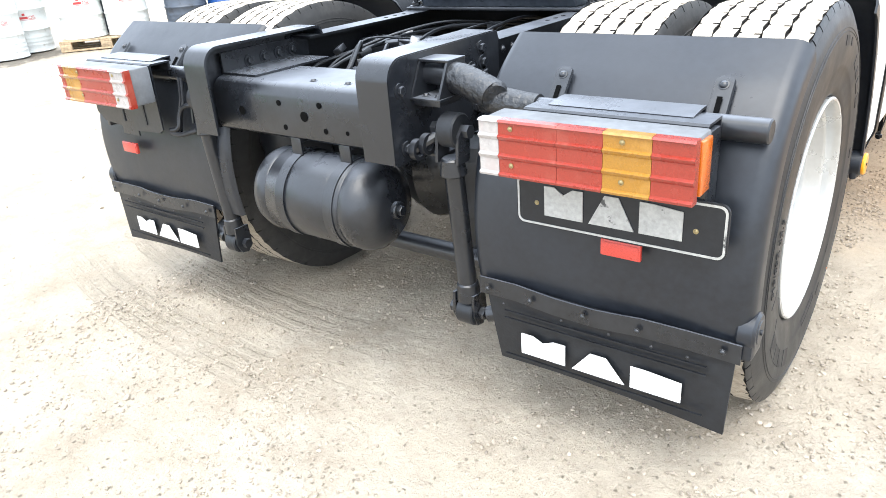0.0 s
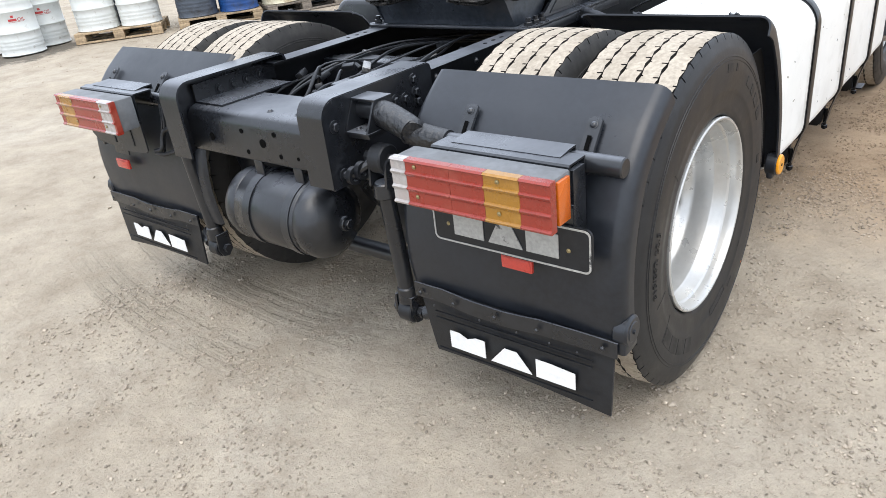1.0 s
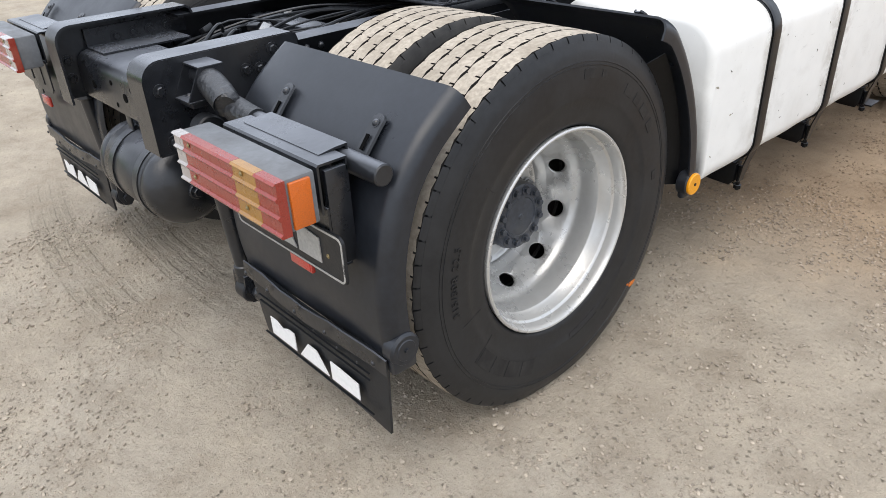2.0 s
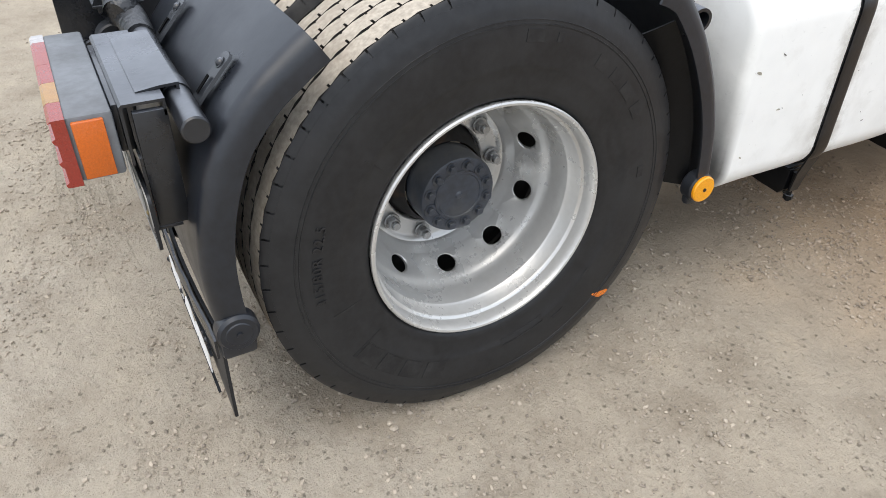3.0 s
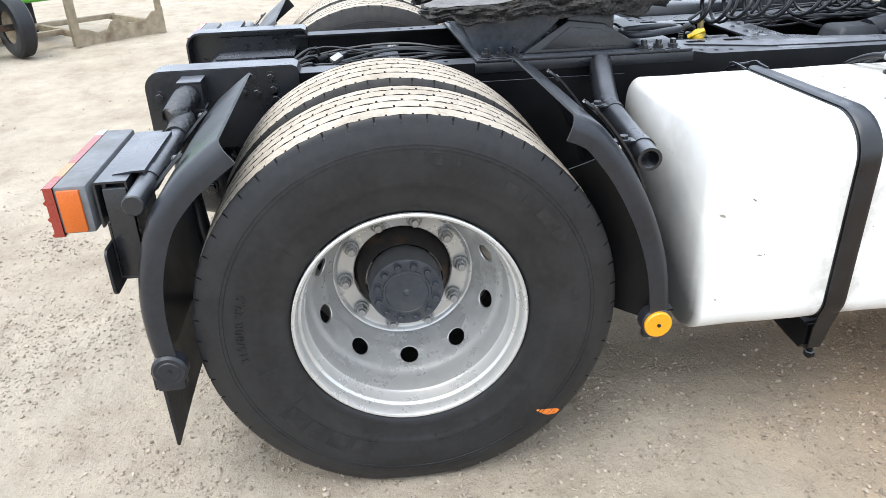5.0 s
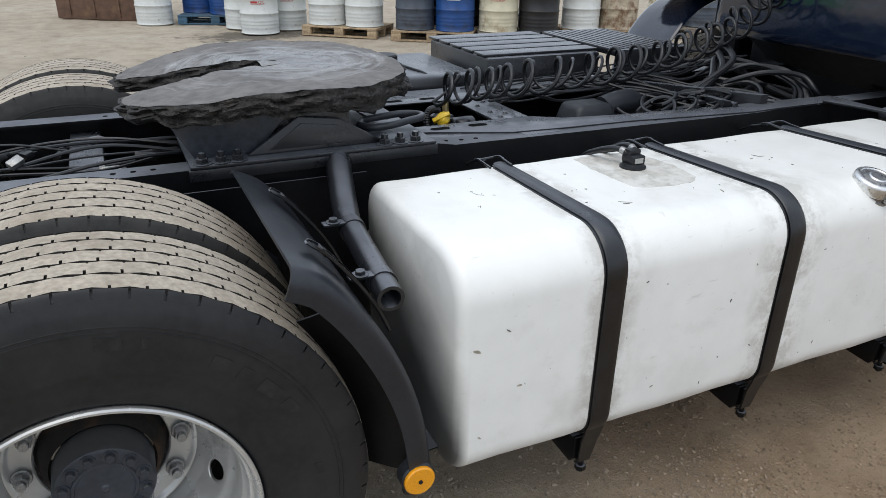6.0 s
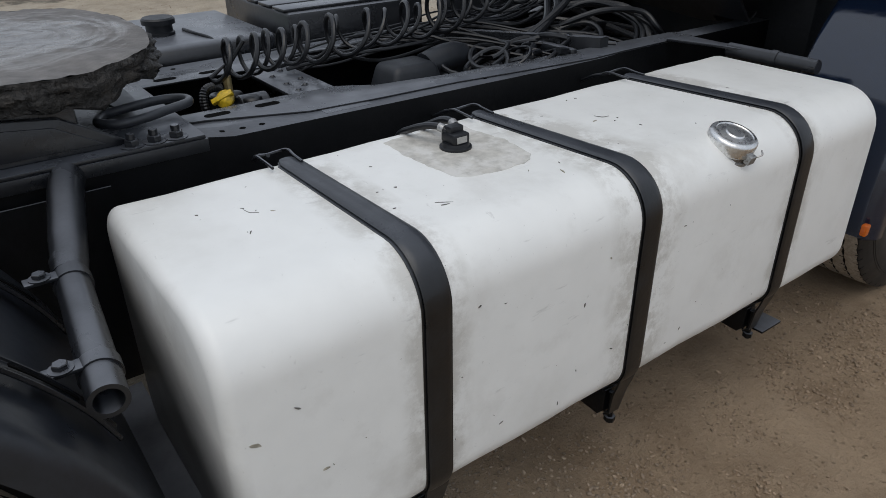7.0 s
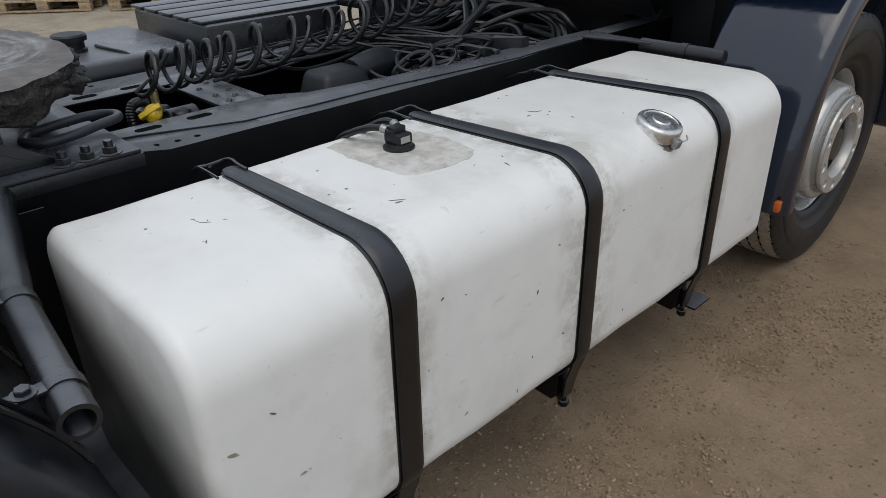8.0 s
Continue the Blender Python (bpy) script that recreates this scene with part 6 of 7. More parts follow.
front_arm(1)
front_arm(-1)
# sheet added to block the lit ground and keep this gap dark
bm = bmesh.new()
shell(bm, [[Vector((x, y, z)) for x in (0.44, 0.7, 0.9, 1.06)] for y, z in ((0.640, 0.405), (0.690, 0.395), (0.752, 0.400))], 0.004)
box(bm, 0.400, 0.406, 0.24, 0.80, 0.395, 0.90)
part("gap_shade_sheet", bm, SHADED_BLACK, truck, "added black sheet that darkens the gap between mudguard and fuel tank")


# fuel tank
TX0, TX1, TZ0, TZ1, TY0, TY1 = 0.555, 1.160, 0.361, 0.938, 0.742, 2.735
TANK_SECTION = rounded(TX0, TX1, TZ0, TZ1, (0.115, 0.07, 0.07, 0.085), 10)


def inset_section(d):
    cx, cz = (TX0 + TX1) / 2, (TZ0 + TZ1) / 2
    fx, fz = 1 - d / ((TX1 - TX0) / 2), 1 - d / ((TZ1 - TZ0) / 2)
    return [(cx + (x - cx) * fx, cz + (z - cz) * fz) for x, z in TANK_SECTION]


def scratch(tank, rnd, r, to3d):
    """A small ragged chip in the paint, drawn out one way."""
    a, n = rnd.uniform(0, math.pi), 7
    long = rnd.uniform(1.0, 3.2)
    pts = []
    for i in range(n):
        q = rnd.uniform(0.5, 1.2)
        u, v = r * q * long * math.cos(math.tau * i / n), r * q * 0.7 * math.sin(math.tau * i / n)
        pts.append((u * math.cos(a) - v * math.sin(a), u * math.sin(a) + v * math.cos(a)))
    b = bmesh.new()
    prism(b, pts, to3d, -0.001, 0.0007)
    part("paint_chip", b, SPOT if r > 0.0033 else SCUFF, tank)


def fuel_tank():
    bm = bmesh.new()
    r = 0.030
    rows = []
    ends = [(0.16, -0.004), (0.09, -0.002), (r, 0.0)] + [(r - r * math.sin(radians(a)), r - r * math.cos(radians(a))) for a in (20, 40, 60, 75, 90)]
    for d, along in ends:
        rows.append([Vector((x, TY0 + along, z)) for x, z in inset_section(d)])
    for k in range(1, 20):
        y = TY0 + r + (TY1 - TY0 - 2 * r) * k / 20
        dent = 0.0012 * math.sin(k * 1.7)
        rows.append([Vector((x, y, z)) for x, z in inset_section(dent)])
    for d, along in ends[::-1]:
        rows.append([Vector((x, TY1 - along, z)) for x, z in inset_section(d)])
    vs = grid(bm, rows, closed=True)
    bm.faces.new(vs[0])
    bm.faces.new(vs[-1])
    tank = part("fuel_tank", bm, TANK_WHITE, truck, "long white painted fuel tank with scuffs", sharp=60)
    # straps
    n = len(TANK_SECTION)
    for y, lean in ((1.142, -0.008), (1.722, -0.042), (2.338, -0.066)):
        outer = inset_section(-0.0055)
        # from the rail, over the top, down the face, under the tank
        path = [(0.600, 0.9435), (0.620, 0.9437)] + [outer[i] for i in range(11, -1, -1)] + [outer[i] for i in range(43, 33, -1)]
        for name, w, t, off in (("strap_lining", 0.033, 0.003, -0.0035), ("strap", 0.028, 0.004, 0.0)):
            b = bmesh.new()
            pts = [Vector((x, 0, z)) for x, z in path]
            rows = []
            for i, p in enumerate(pts):
                dd = (pts[min(i + 1, len(pts) - 1)] - pts[max(i - 1, 0)]).normalized()
                nn = Vector((-dd.z, 0, dd.x))
                if nn.dot(p - Vector((0.83, 0, 0.65))) < 0:
                    nn = -nn
                q = p + nn * off
                ys = y + lean * min(1.0, max(0.0, (1.06 - q.x) / 0.46)) if q.z > 0.6 else y
                wide = w * (0.62, 0.80, 0.92, 1.0)[min(i, 3)]
                rise = (0.005 if q.z > 0.9 else 0.003) if name == "strap" else 0.0
                rows.append([Vector((q.x + nn.x * up * rise, ys + e * wide, q.z + nn.z * up * rise)) for e, up in ((-1.0, 0.0), (-0.86, 0.55), (-0.5, 0.9), (0.0, 1.0), (0.5, 0.9), (0.86, 0.55), (1.0, 0.0))])
            shell(b, rows, t)
            part(name, b, STRAP, tank, "black tank strap", sharp=50)
        # hook at the rail end
        b = bmesh.new()
        sweep(b, smooth_path([(x + 0.138, y + lean - 0.018 + dy * 1.15, z + 0.002) for x, dy, z in ((0.51, -0.03, 0.948), (0.47, -0.03, 0.950), (0.435, -0.032, 0.952), (0.405, -0.026, 0.942), (0.40, 0.0, 0.938), (0.405, 0.026, 0.942), (0.435, 0.032, 0.952), (0.47, 0.03, 0.950), (0.51, 0.03, 0.948))], 4), 0.0035, 7)
        sweep(b, [(0.545, y + lean - 0.018, 0.940), (0.47, y + lean - 0.01, 0.915), (0.40, y + lean, 0.88)], 0.005, 7)
        part("strap_hook", b, BLACK, tank)
        # bracket below
        b = bmesh.new()
        prism(b, [(0.40, 0.70), (0.40, 0.25), (1.02, 0.250), (1.10, 0.250), (1.11, 0.34), (0.55, 0.352), (0.46, 0.352), (0.46, 0.70)], lambda u, v, d: Vector((u, d, v)), y - 0.004, y + 0.004)
        prism(b, [(0.50, 0.338), (0.50, 0.275), (0.90, 0.262), (1.03, 0.250), (1.09, 0.247), (1.108, 0.268), (1.112, 0.338)], lambda u, v, d: Vector((u, d, v)), y - 0.024, y + 0.022, 0.006)
        if y > 2.0:
            box(b, 1.03, 1.15, y + 0.02, y + 0.12, 0.252, 0.259, 0.001)
        box(b, 0.50, 1.11, y - 0.035, y + 0.035, 0.340, 0.348, 0.001)
        cyl(b, (1.118, y - 0.004, 0.232), (1.118, y - 0.004, 0.33), 0.008, seg=8)
        cyl(b, (1.118, y - 0.004, 0.238), (1.118, y - 0.004, 0.252), 0.015, seg=6)
        part("tank_bracket", b, SHADED_BLACK, tank)
        b = bmesh.new()
        shell(b, [[Vector((x, y + e * w, z)) for e in (-1.0, -0.4, 0.4, 1.0)] for x, z, w in ((1.164, 0.47, 0.028), (1.160, 0.42, 0.028), (1.150, 0.378, 0.027), (1.138, 0.340, 0.025), (1.132, 0.305, 0.022), (1.126, 0.268, 0.018), (1.108, 0.254, 0.018))], 0.005)
        part("strap_end", b, STRAP, tank)
    # sender patch, sender and hoses
    b = bmesh.new()
    rnd = random.Random(3)
    outline = []
    for x, y in ((0.64, 1.37), (0.72, 1.36), (0.82, 1.375), (0.90, 1.37), (0.925, 1.40), (0.93, 1.48), (0.925, 1.56), (0.90, 1.60), (0.80, 1.605), (0.70, 1.59), (0.64, 1.60), (0.625, 1.52), (0.63, 1.43)):
        outline.append((x + rnd.uniform(-0.008, 0.008), y + rnd.uniform(-0.008, 0.008)))
    ragged = []
    for (ax, ay), (bx, by) in zip(outline, outline[1:] + outline[:1]):
        for k in range(6):
            f = k / 6
            x, y = ax + (bx - ax) * f, ay + (by - ay) * f
            ragged.append((x + 0.007 * noise.noise((x * 45, y * 45, 1)), y + 0.007 * noise.noise((x * 45, y * 45, 5))))
    prism(b, ragged, lambda u, v, d: Vector((u, v, d)), TZ1 - 0.002, TZ1 + 0.0012)
    part("sealant_patch", b, DIRTY_PATCH, tank, "dirty rectangular sealant patch on the tank top")
    b = bmesh.new()
    lathe(b, [(TZ1, 0.038), (TZ1 + 0.006, 0.038), (TZ1 + 0.008, 0.033), (TZ1 + 0.016, 0.031), (TZ1 + 0.018, 0.001)], origin=(0.765, 1.485, 0), axis="z", seg=24)
    box(b, 0.738, 0.790, 1.462, 1.508, TZ1 + 0.014, TZ1 + 0.040, 0.005)
    box(b, 0.744, 0.772, 1.466, 1.504, TZ1 + 0.036, TZ1 + 0.054, 0.004)
    sender = part("fuel_sender", b, RUBBER, tank, "black boxy fuel sender unit")
    b = bmesh.new()
    box(b, 0.7905, 0.7915, 1.470, 1.498, TZ1 + 0.019, TZ1 + 0.034)
    part("sender_label", b, GREY_PRINT, sender)
    for dy, up, r in ((-0.012, 0.046, 0.0085), (0.012, 0.050, 0.0095)):
        b = bmesh.new()
        curve = smooth_path([(0.752, 1.485 + dy, TZ1 + 0.040), (0.725, 1.482 + dy * 1.6, TZ1 + up), (0.69, 1.475 + dy * 2.0, TZ1 + up - 0.006), (0.64, 1.470 + dy * 2.2, TZ1 + 0.020), (0.58, 1.475 + dy * 2.2, TZ1 - 0.012), (0.53, 1.48 + dy * 2, 0.86)], 7)
        sweep(b, curve, r, 10)
        part("sender_hose", b, HOSE, sender)
        b = bmesh.new()
        sweep(b, curve[3:7], r + 0.0022, 12)
        part("hose_clip", b, NUT, sender)
    # filler cap on the shoulder, tilted outwards
    tilt = pose(1.095, 2.065, 0.893, 0, 18, 0)
    b = bmesh.new()
    lathe(b, [(-0.01, 0.052), (0.018, 0.052)], axis="z", seg=36)
    lathe(b, [(0.016, 0.058), (0.020, 0.060), (0.044, 0.060), (0.048, 0.0585), (0.0515, 0.054), (0.0525, 0.047), (0.0505, 0.045), (0.0515, 0.036), (0.053, 0.024), (0.056, 0.021), (0.057, 0.012), (0.0565, 0.001)], axis="z", seg=48)
    cap = part("filler_cap", b, CHROME, tank, "round chrome fuel filler cap")
    cap.matrix_basis = tilt
    b = bmesh.new()
    lathe(b, [(-0.014, 0.060), (0.004, 0.0605), (0.006, 0.055), (0.016, 0.054)], axis="z", seg=36)
    part("filler_neck", b, NUT, cap)
    b = bmesh.new()
    sweep(b, smooth_path([(0.062, -0.02, 0.02), (0.068, 0.0, 0.015), (0.064, 0.022, 0.018), (0.070, 0.036, 0.026), (0.060, 0.046, 0.03)], 4), 0.0022, 6)
    box(b, 0.055, 0.072, -0.012, 0.012, 0.008, 0.03, 0.002)
    part("cap_latch", b, NUT, cap)
    # scuffs: bare spots in the paint
    spots = ((TX1, 0.786, 0.719, 0.010), (TX1, 1.046, 0.735, 0.007), (TX1, 1.035, 0.742, 0.004), (TX1, 0.90, 0.60, 0.006), (TX1, 0.80, 0.48, 0.006), (TX1, 1.24, 0.80, 0.005), (TX1, 1.44, 0.80, 0.004), (TX1, 1.53, 0.69, 0.005), (TX1, 1.47, 0.45, 0.005), (TX1, 1.60, 0.78, 0.006), (TX1, 1.85, 0.78, 0.004), (TX1, 1.02, 0.50, 0.006))
    for x, y, z, r in spots:
        scratch(tank, rnd, r * 0.55, lambda u, v, d: Vector((x + d, y + u, z + v)))
    for x, y, r in ((0.775, 0.958, 0.004), (0.80, 0.975, 0.003), (0.82, 1.0, 0.005), (0.70, 1.02, 0.003), (0.88, 0.93, 0.004), (0.95, 1.05, 0.004), (1.0, 1.28, 0.004), (0.87, 1.25, 0.004), (1.02, 1.58, 0.005), (0.83, 1.88, 0.006), (0.72, 1.80, 0.004), (0.92, 1.95, 0.003), (0.66, 1.95, 0.004), (0.98, 1.8, 0.003), (0.86, 2.4, 0.004)):
        scratch(tank, rnd, r * 0.7, lambda u, v, d: Vector((x + u, y + v, TZ1 + d)))
    for _ in range(64):
        r = 0.0008 + 0.0022 * rnd.random() ** 2
        if rnd.random() < 0.5:
            y, z = rnd.uniform(0.84, 2.55), rnd.uniform(0.45, 0.80)
            scratch(tank, rnd, r, lambda u, v, d: Vector((TX1 + d, y + u, z + v)))
        else:
            x, y = rnd.uniform(0.62, 1.03), rnd.uniform(0.84, 2.55)
            if 1.35 < y < 1.62 and x < 0.95:
                continue
            scratch(tank, rnd, r, lambda u, v, d: Vector((x + u, y + v, TZ1 + d)))


    # scrapes drawn out over the top
    for pts, w in (([(0.77, 0.957), (0.80, 0.962), (0.815, 0.98), (0.84, 0.985)], 0.0010), ([(0.74, 1.01), (0.75, 1.03), (0.77, 1.033)], 0.0008), ([(0.89, 1.035), (0.92, 1.045)], 0.0009), ([(0.98, 1.27), (1.0, 1.30)], 0.0008), ([(0.80, 1.91), (0.82, 1.92), (0.825, 1.94)], 0.0010)):
        b = bmesh.new()
        path = smooth_path([Vector((x, y, TZ1)) for x, y in pts], 5)
        rows = []
        for k, p in enumerate(path):
            e = w * math.sin(math.pi * (k + 0.4) / (len(path) - 0.2))
            rows.append([Vector((p.x - e, p.y + e, TZ1 + 0.0004)), Vector((p.x + e, p.y - e, TZ1 + 0.0004))])
        shell(b, rows, 0.0008)
        part("paint_scrape", b, SCUFF, tank)


fuel_tank()


# ---- between the rails, ahead of the coupling ----
bm = bmesh.new()
box(bm, -0.372, 0.372, 1.36, 1.50, 0.935, 0.946, 0.002)
box(bm, -0.372, 0.372, 1.42, 1.43, 0.78, 0.935)
# plates lapped over the rails' flanges, running out to their edge further ahead
LAP = [(0.165, 1.037), (0.232, 1.037), (0.24, 1.083), (0.335, 1.33), (0.349, 1.53), (0.356, 1.80), (0.384, 2.05), (0.411, 2.33), (0.403, 2.47), (0.403, 2.85), (0.315, 2.85), (0.295, 2.25), (0.275, 1.86), (0.235, 1.60), (0.172, 1.50), (0.165, 1.36)]
mid_cross = part("cross_member", bm, BLACK, truck, "black cross member with gusset plates")
for s in (1, -1):
    bm = bmesh.new()
    prism(bm, [(s * x, y) for x, y in LAP], lambda u, v, d: Vector((u, v, d)), 0.9455, 0.9505, 0.001)
    part("lapped_plate", bm, BLACK, mid_cross)
    bm = bmesh.new()
    box(bm, s * 0.20, s * 0.35, 1.037, 1.355, 0.936, 0.9445, 0.001)
    part("gusset", bm, BLACK, mid_cross)
for x, y in ((0.214, 1.125), (0.214, 1.265), (-0.214, 1.125), (-0.214, 1.265)):
    bm = bmesh.new()
    prism(bm, [(x + 0.015 * math.cos(a), y + 0.02 * (1 if math.sin(a) > 0 else -1) + 0.015 * math.sin(a)) for a in (math.tau * (i + 0.5) / 20 for i in range(20))], lambda u, v, d: Vector((u, v, d)), 0.9506, 0.9512)
    part("oval_hole", bm, VOID, mid_cross)
for x, y in ((0.13, 1.40), (0.09, 1.44), (0.05, 1.40), (0.02, 1.46), (-0.05, 1.40), (-0.1, 1.45)):
    bolt(mid_cross, (x, y, 0.946), "+z", DOME)

# coupling valve with yellow tap
bm = bmesh.new()
cyl(bm, (0.035, 1.20, 0.86), (0.035, 1.20, 0.95), 0.030, seg=18, chamfer=0.004)
cyl(bm, (0.035, 1.25, 0.90), (0.035, 1.34, 0.90), 0.034, seg=18, chamfer=0.004)
box(bm, -0.02, 0.09, 1.19, 1.30, 0.84, 0.90, 0.01)
valve = part("brake_coupling", bm, BLACK, truck, "black air brake coupling with yellow tap")
bm = bmesh.new()
lathe(bm, [(0, 0.010), (0.004, 0.024), (0.016, 0.027), (0.024, 0.02), (0.03, 0.012), (0.032, 0.001)], axis="z", seg=14)
box(bm, -0.008, 0.008, -0.035, 0.03, 0.018, 0.034, 0.003)
tap = part("yellow_tap", bm, VALVE_YELLOW, valve, "scuffed yellow tap")
tap.matrix_basis = pose(0.066, 1.208, 0.936, 35, 40, 0)
bm = bmesh.new()
cyl(bm, (0.02, 1.235, 0.93), (0.015, 1.235, 0.99), 0.012, seg=10)
part("brass_union", bm, BRASS, valve)


# coiled air lines up to the cab
def coil(axis, radius, turns, phase):
    pts = smooth_path(axis, 24)
    total = len(pts)
    out = []
    n = int(turns * 18)
    for i in range(n + 1):
        u = i / n
        f = u * (total - 1)
        k = min(int(f), total - 2)
        p = pts[k].lerp(pts[k + 1], f - k)
        d = (pts[k + 1] - pts[k]).normalized()
        side = d.cross(Vector((0, 0, 1))).normalized()
        up = side.cross(d)
        a = math.tau * turns * u + phase + 0.9 * math.sin(11 * u + phase)
        rr = radius * (1 + 0.12 * math.sin(7 * u + phase) + 0.08 * math.sin(31 * u))
        out.append(p + side * rr * math.cos(a) + up * rr * math.sin(a) + d * (0.012 * math.sin(a) + 0.016 * math.sin(23 * u + phase)))
    return out


COIL_A = [(0.02, 1.22, 1.035), (0.0, 1.5, 1.045), (-0.02, 1.9, 1.06), (-0.04, 2.3, 1.10), (-0.05, 2.65, 1.19), (-0.05, 2.86, 1.34)]
COIL_B = [(-0.06, 1.30, 1.02), (-0.07, 1.6, 1.035), (-0.08, 2.0, 1.05), (-0.10, 2.35, 1.10), (-0.12, 2.7, 1.21), (-0.12, 2.88, 1.34)]
bm = bmesh.new()
sweep(bm, [(0.015, 1.235, 0.97), (0.014, 1.233, 1.02)] + coil(COIL_A, 0.057, 17, -1.2), 0.0076, 9)
part("coiled_air_hose", bm, HOSE, truck, "black coiled air hose running to the cab")
bm = bmesh.new()
sweep(bm, [(-0.05, 1.26, 0.93), (-0.055, 1.27, 1.0)] + coil(COIL_B, 0.050, 14, 0.6), 0.0064, 8)
part("coiled_air_hose", bm, HOSE, truck, "black coiled air hose running to the cab")

# gearbox and its clutter
ELBOW = material("dull_grey_moulding", (0.014, 0.0165, 0.021), 0.42, grain=30, vary=0.2, stain=(0.024, 0.0265, 0.031), stain_scale=6)
bm = bmesh.new()
lathe(bm, [(1.62, 0.06), (1.66, 0.15), (1.80, 0.18), (2.25, 0.20), (2.40, 0.23), (2.75, 0.25), (2.76, 0.02)], origin=(0.0, 0, 0.66), axis="y", seg=28)
box(bm, -0.14, 0.14, 1.75, 2.25, 0.66, 0.84, 0.03)
gearbox = part("gearbox", bm, BLACK, truck, "dark greasy gearbox between the rails")
bm = bmesh.new()
t = bmesh.new()
bmesh.ops.create_cube(t, size=1)
for v in t.verts:
    top = v.co.z > 0
    v.co = Vector((0.09 + v.co.x * (0.13 if top else 0.18), 1.80 + v.co.y * (0.16 if top else 0.24), 0.885 + v.co.z * 0.15))
bmesh.ops.bevel(t, geom=t.edges[:], offset=0.022, segments=3, affect="EDGES", profile=0.5)
join(bm, t)
sweep(bm, smooth_path([(0.08, 1.88, 0.925), (0.07, 1.96, 0.94), (0.06, 2.03, 0.935), (0.03, 2.10, 0.90)], 5), 0.048, 14)
part("intake_elbow", bm, ELBOW, gearbox, "dull black moulded elbow housing")
rnd = random.Random(21)
for k in range(16):
    x0, y0 = rnd.uniform(-0.25, 0.30), rnd.uniform(1.95, 2.2)
    z0 = rnd.uniform(0.85, 0.91)
    pts = [Vector((x0, y0, z0 - 0.1))]
    for j in range(5):
        pts.append(Vector((x0 + rnd.uniform(-0.12, 0.16), y0 + 0.17 * (j + 1) + rnd.uniform(-0.08, 0.08), z0 + rnd.uniform(-0.03, 0.045))))
    for p in pts:
        p.x = max(-0.33, min(0.33, p.x))
    bm = bmesh.new()
    sweep(bm, smooth_path(pts, 6), rnd.choice((0.006, 0.008, 0.011, 0.014)), 8)
    part("hose", bm, HOSE, gearbox, "black hose over the gearbox")
for k in range(5):
    c = Vector((0.12 + 0.05 * k % 0.15, 2.05 + 0.10 * k, 0.93 + 0.01 * k))
    bm = bmesh.new()
    sweep(bm, [c + Vector((0.10 * math.cos(a), 0.13 * math.sin(a), 0.02 * math.sin(2 * a + k))) for a in (math.tau * i / 26 for i in range(24))], 0.008 + 0.002 * (k % 3), 8)
    part("cable_coil", bm, HOSE, gearbox)
for k in range(3):
    bm = bmesh.new()
    sweep(bm, smooth_path([(0.22 - 0.05 * k, 2.2, 0.93), (0.05, 2.45 + 0.05 * k, 1.00 + 0.03 * k), (-0.10, 2.62, 1.05 + 0.03 * k), (-0.05, 2.80, 0.95), (0.15, 2.85, 0.90)], 8), 0.014, 10)
    part("thick_hose", bm, HOSE, gearbox)
bm = bmesh.new()
sweep(bm, [(-0.30, 1.62, 0.93), (-0.28, 1.9, 0.95), (0.33, 2.52, 0.955)], 0.007, 8)
box(bm, -0.02, 0.33, 2.30, 2.33, 0.935, 0.965, 0.004)
prism(bm, [(-0.25, 2.06), (-0.23, 2.04), (0.33, 2.44), (0.33, 2.48)], lambda u, v, d: Vector((u, v, d)), 0.93, 0.985)
part("cable_tray", bm, BLACK, gearbox)

rnd = random.Random(37)
for k in range(12):
    x0 = -0.30 + 0.022 * k
    z0 = rnd.uniform(0.915, 0.965)
    pts = [Vector((x0 + rnd.uniform(-0.03, 0.03), 1.46 + 0.19 * j, z0 + rnd.uniform(-0.035, 0.03) + 0.012 * j)) for j in range(8)]
    bm = bmesh.new()
    sweep(bm, smooth_path(pts, 5), rnd.choice((0.0035, 0.0045, 0.006)), 7)
    part("cable", bm, HOSE, gearbox)
for k in range(9):
    y0 = 1.98 + 0.045 * k
    pts = [Vector((-0.28 + rnd.uniform(-0.02, 0.02), y0 - 0.16, 0.97)), Vector((-0.10 + rnd.uniform(-0.03, 0.03), y0 - 0.05, 0.985 + rnd.uniform(-0.02, 0.02))), Vector((0.06, y0 + 0.07 + rnd.uniform(-0.02, 0.02), 0.975 + rnd.uniform(-0.02, 0.01))),
           Vector((0.20, y0 + 0.20, 0.955 + rnd.uniform(-0.02, 0.01))), Vector((0.33, y0 + 0.30, 0.925))]
    bm = bmesh.new()
    sweep(bm, smooth_path(pts, 6), rnd.choice((0.0045, 0.006, 0.009)), 8)
    part("cable", bm, HOSE, gearbox)
for k in range(7):
    c = Vector((rnd.uniform(0.02, 0.24), rnd.uniform(1.98, 2.42), rnd.uniform(0.93, 0.965)))
    ra, rb, a0 = rnd.uniform(0.05, 0.11), rnd.uniform(0.06, 0.13), rnd.uniform(0, 6)
    bm = bmesh.new()
    sweep(bm, [c + Vector((ra * math.cos(a + a0), rb * math.sin(a + a0), 0.025 * math.sin(1.5 * a + k))) for a in (0.25 * i for i in range(21))], rnd.choice((0.005, 0.007, 0.0085)), 8)
    part("cable_loop", bm, HOSE, gearbox)
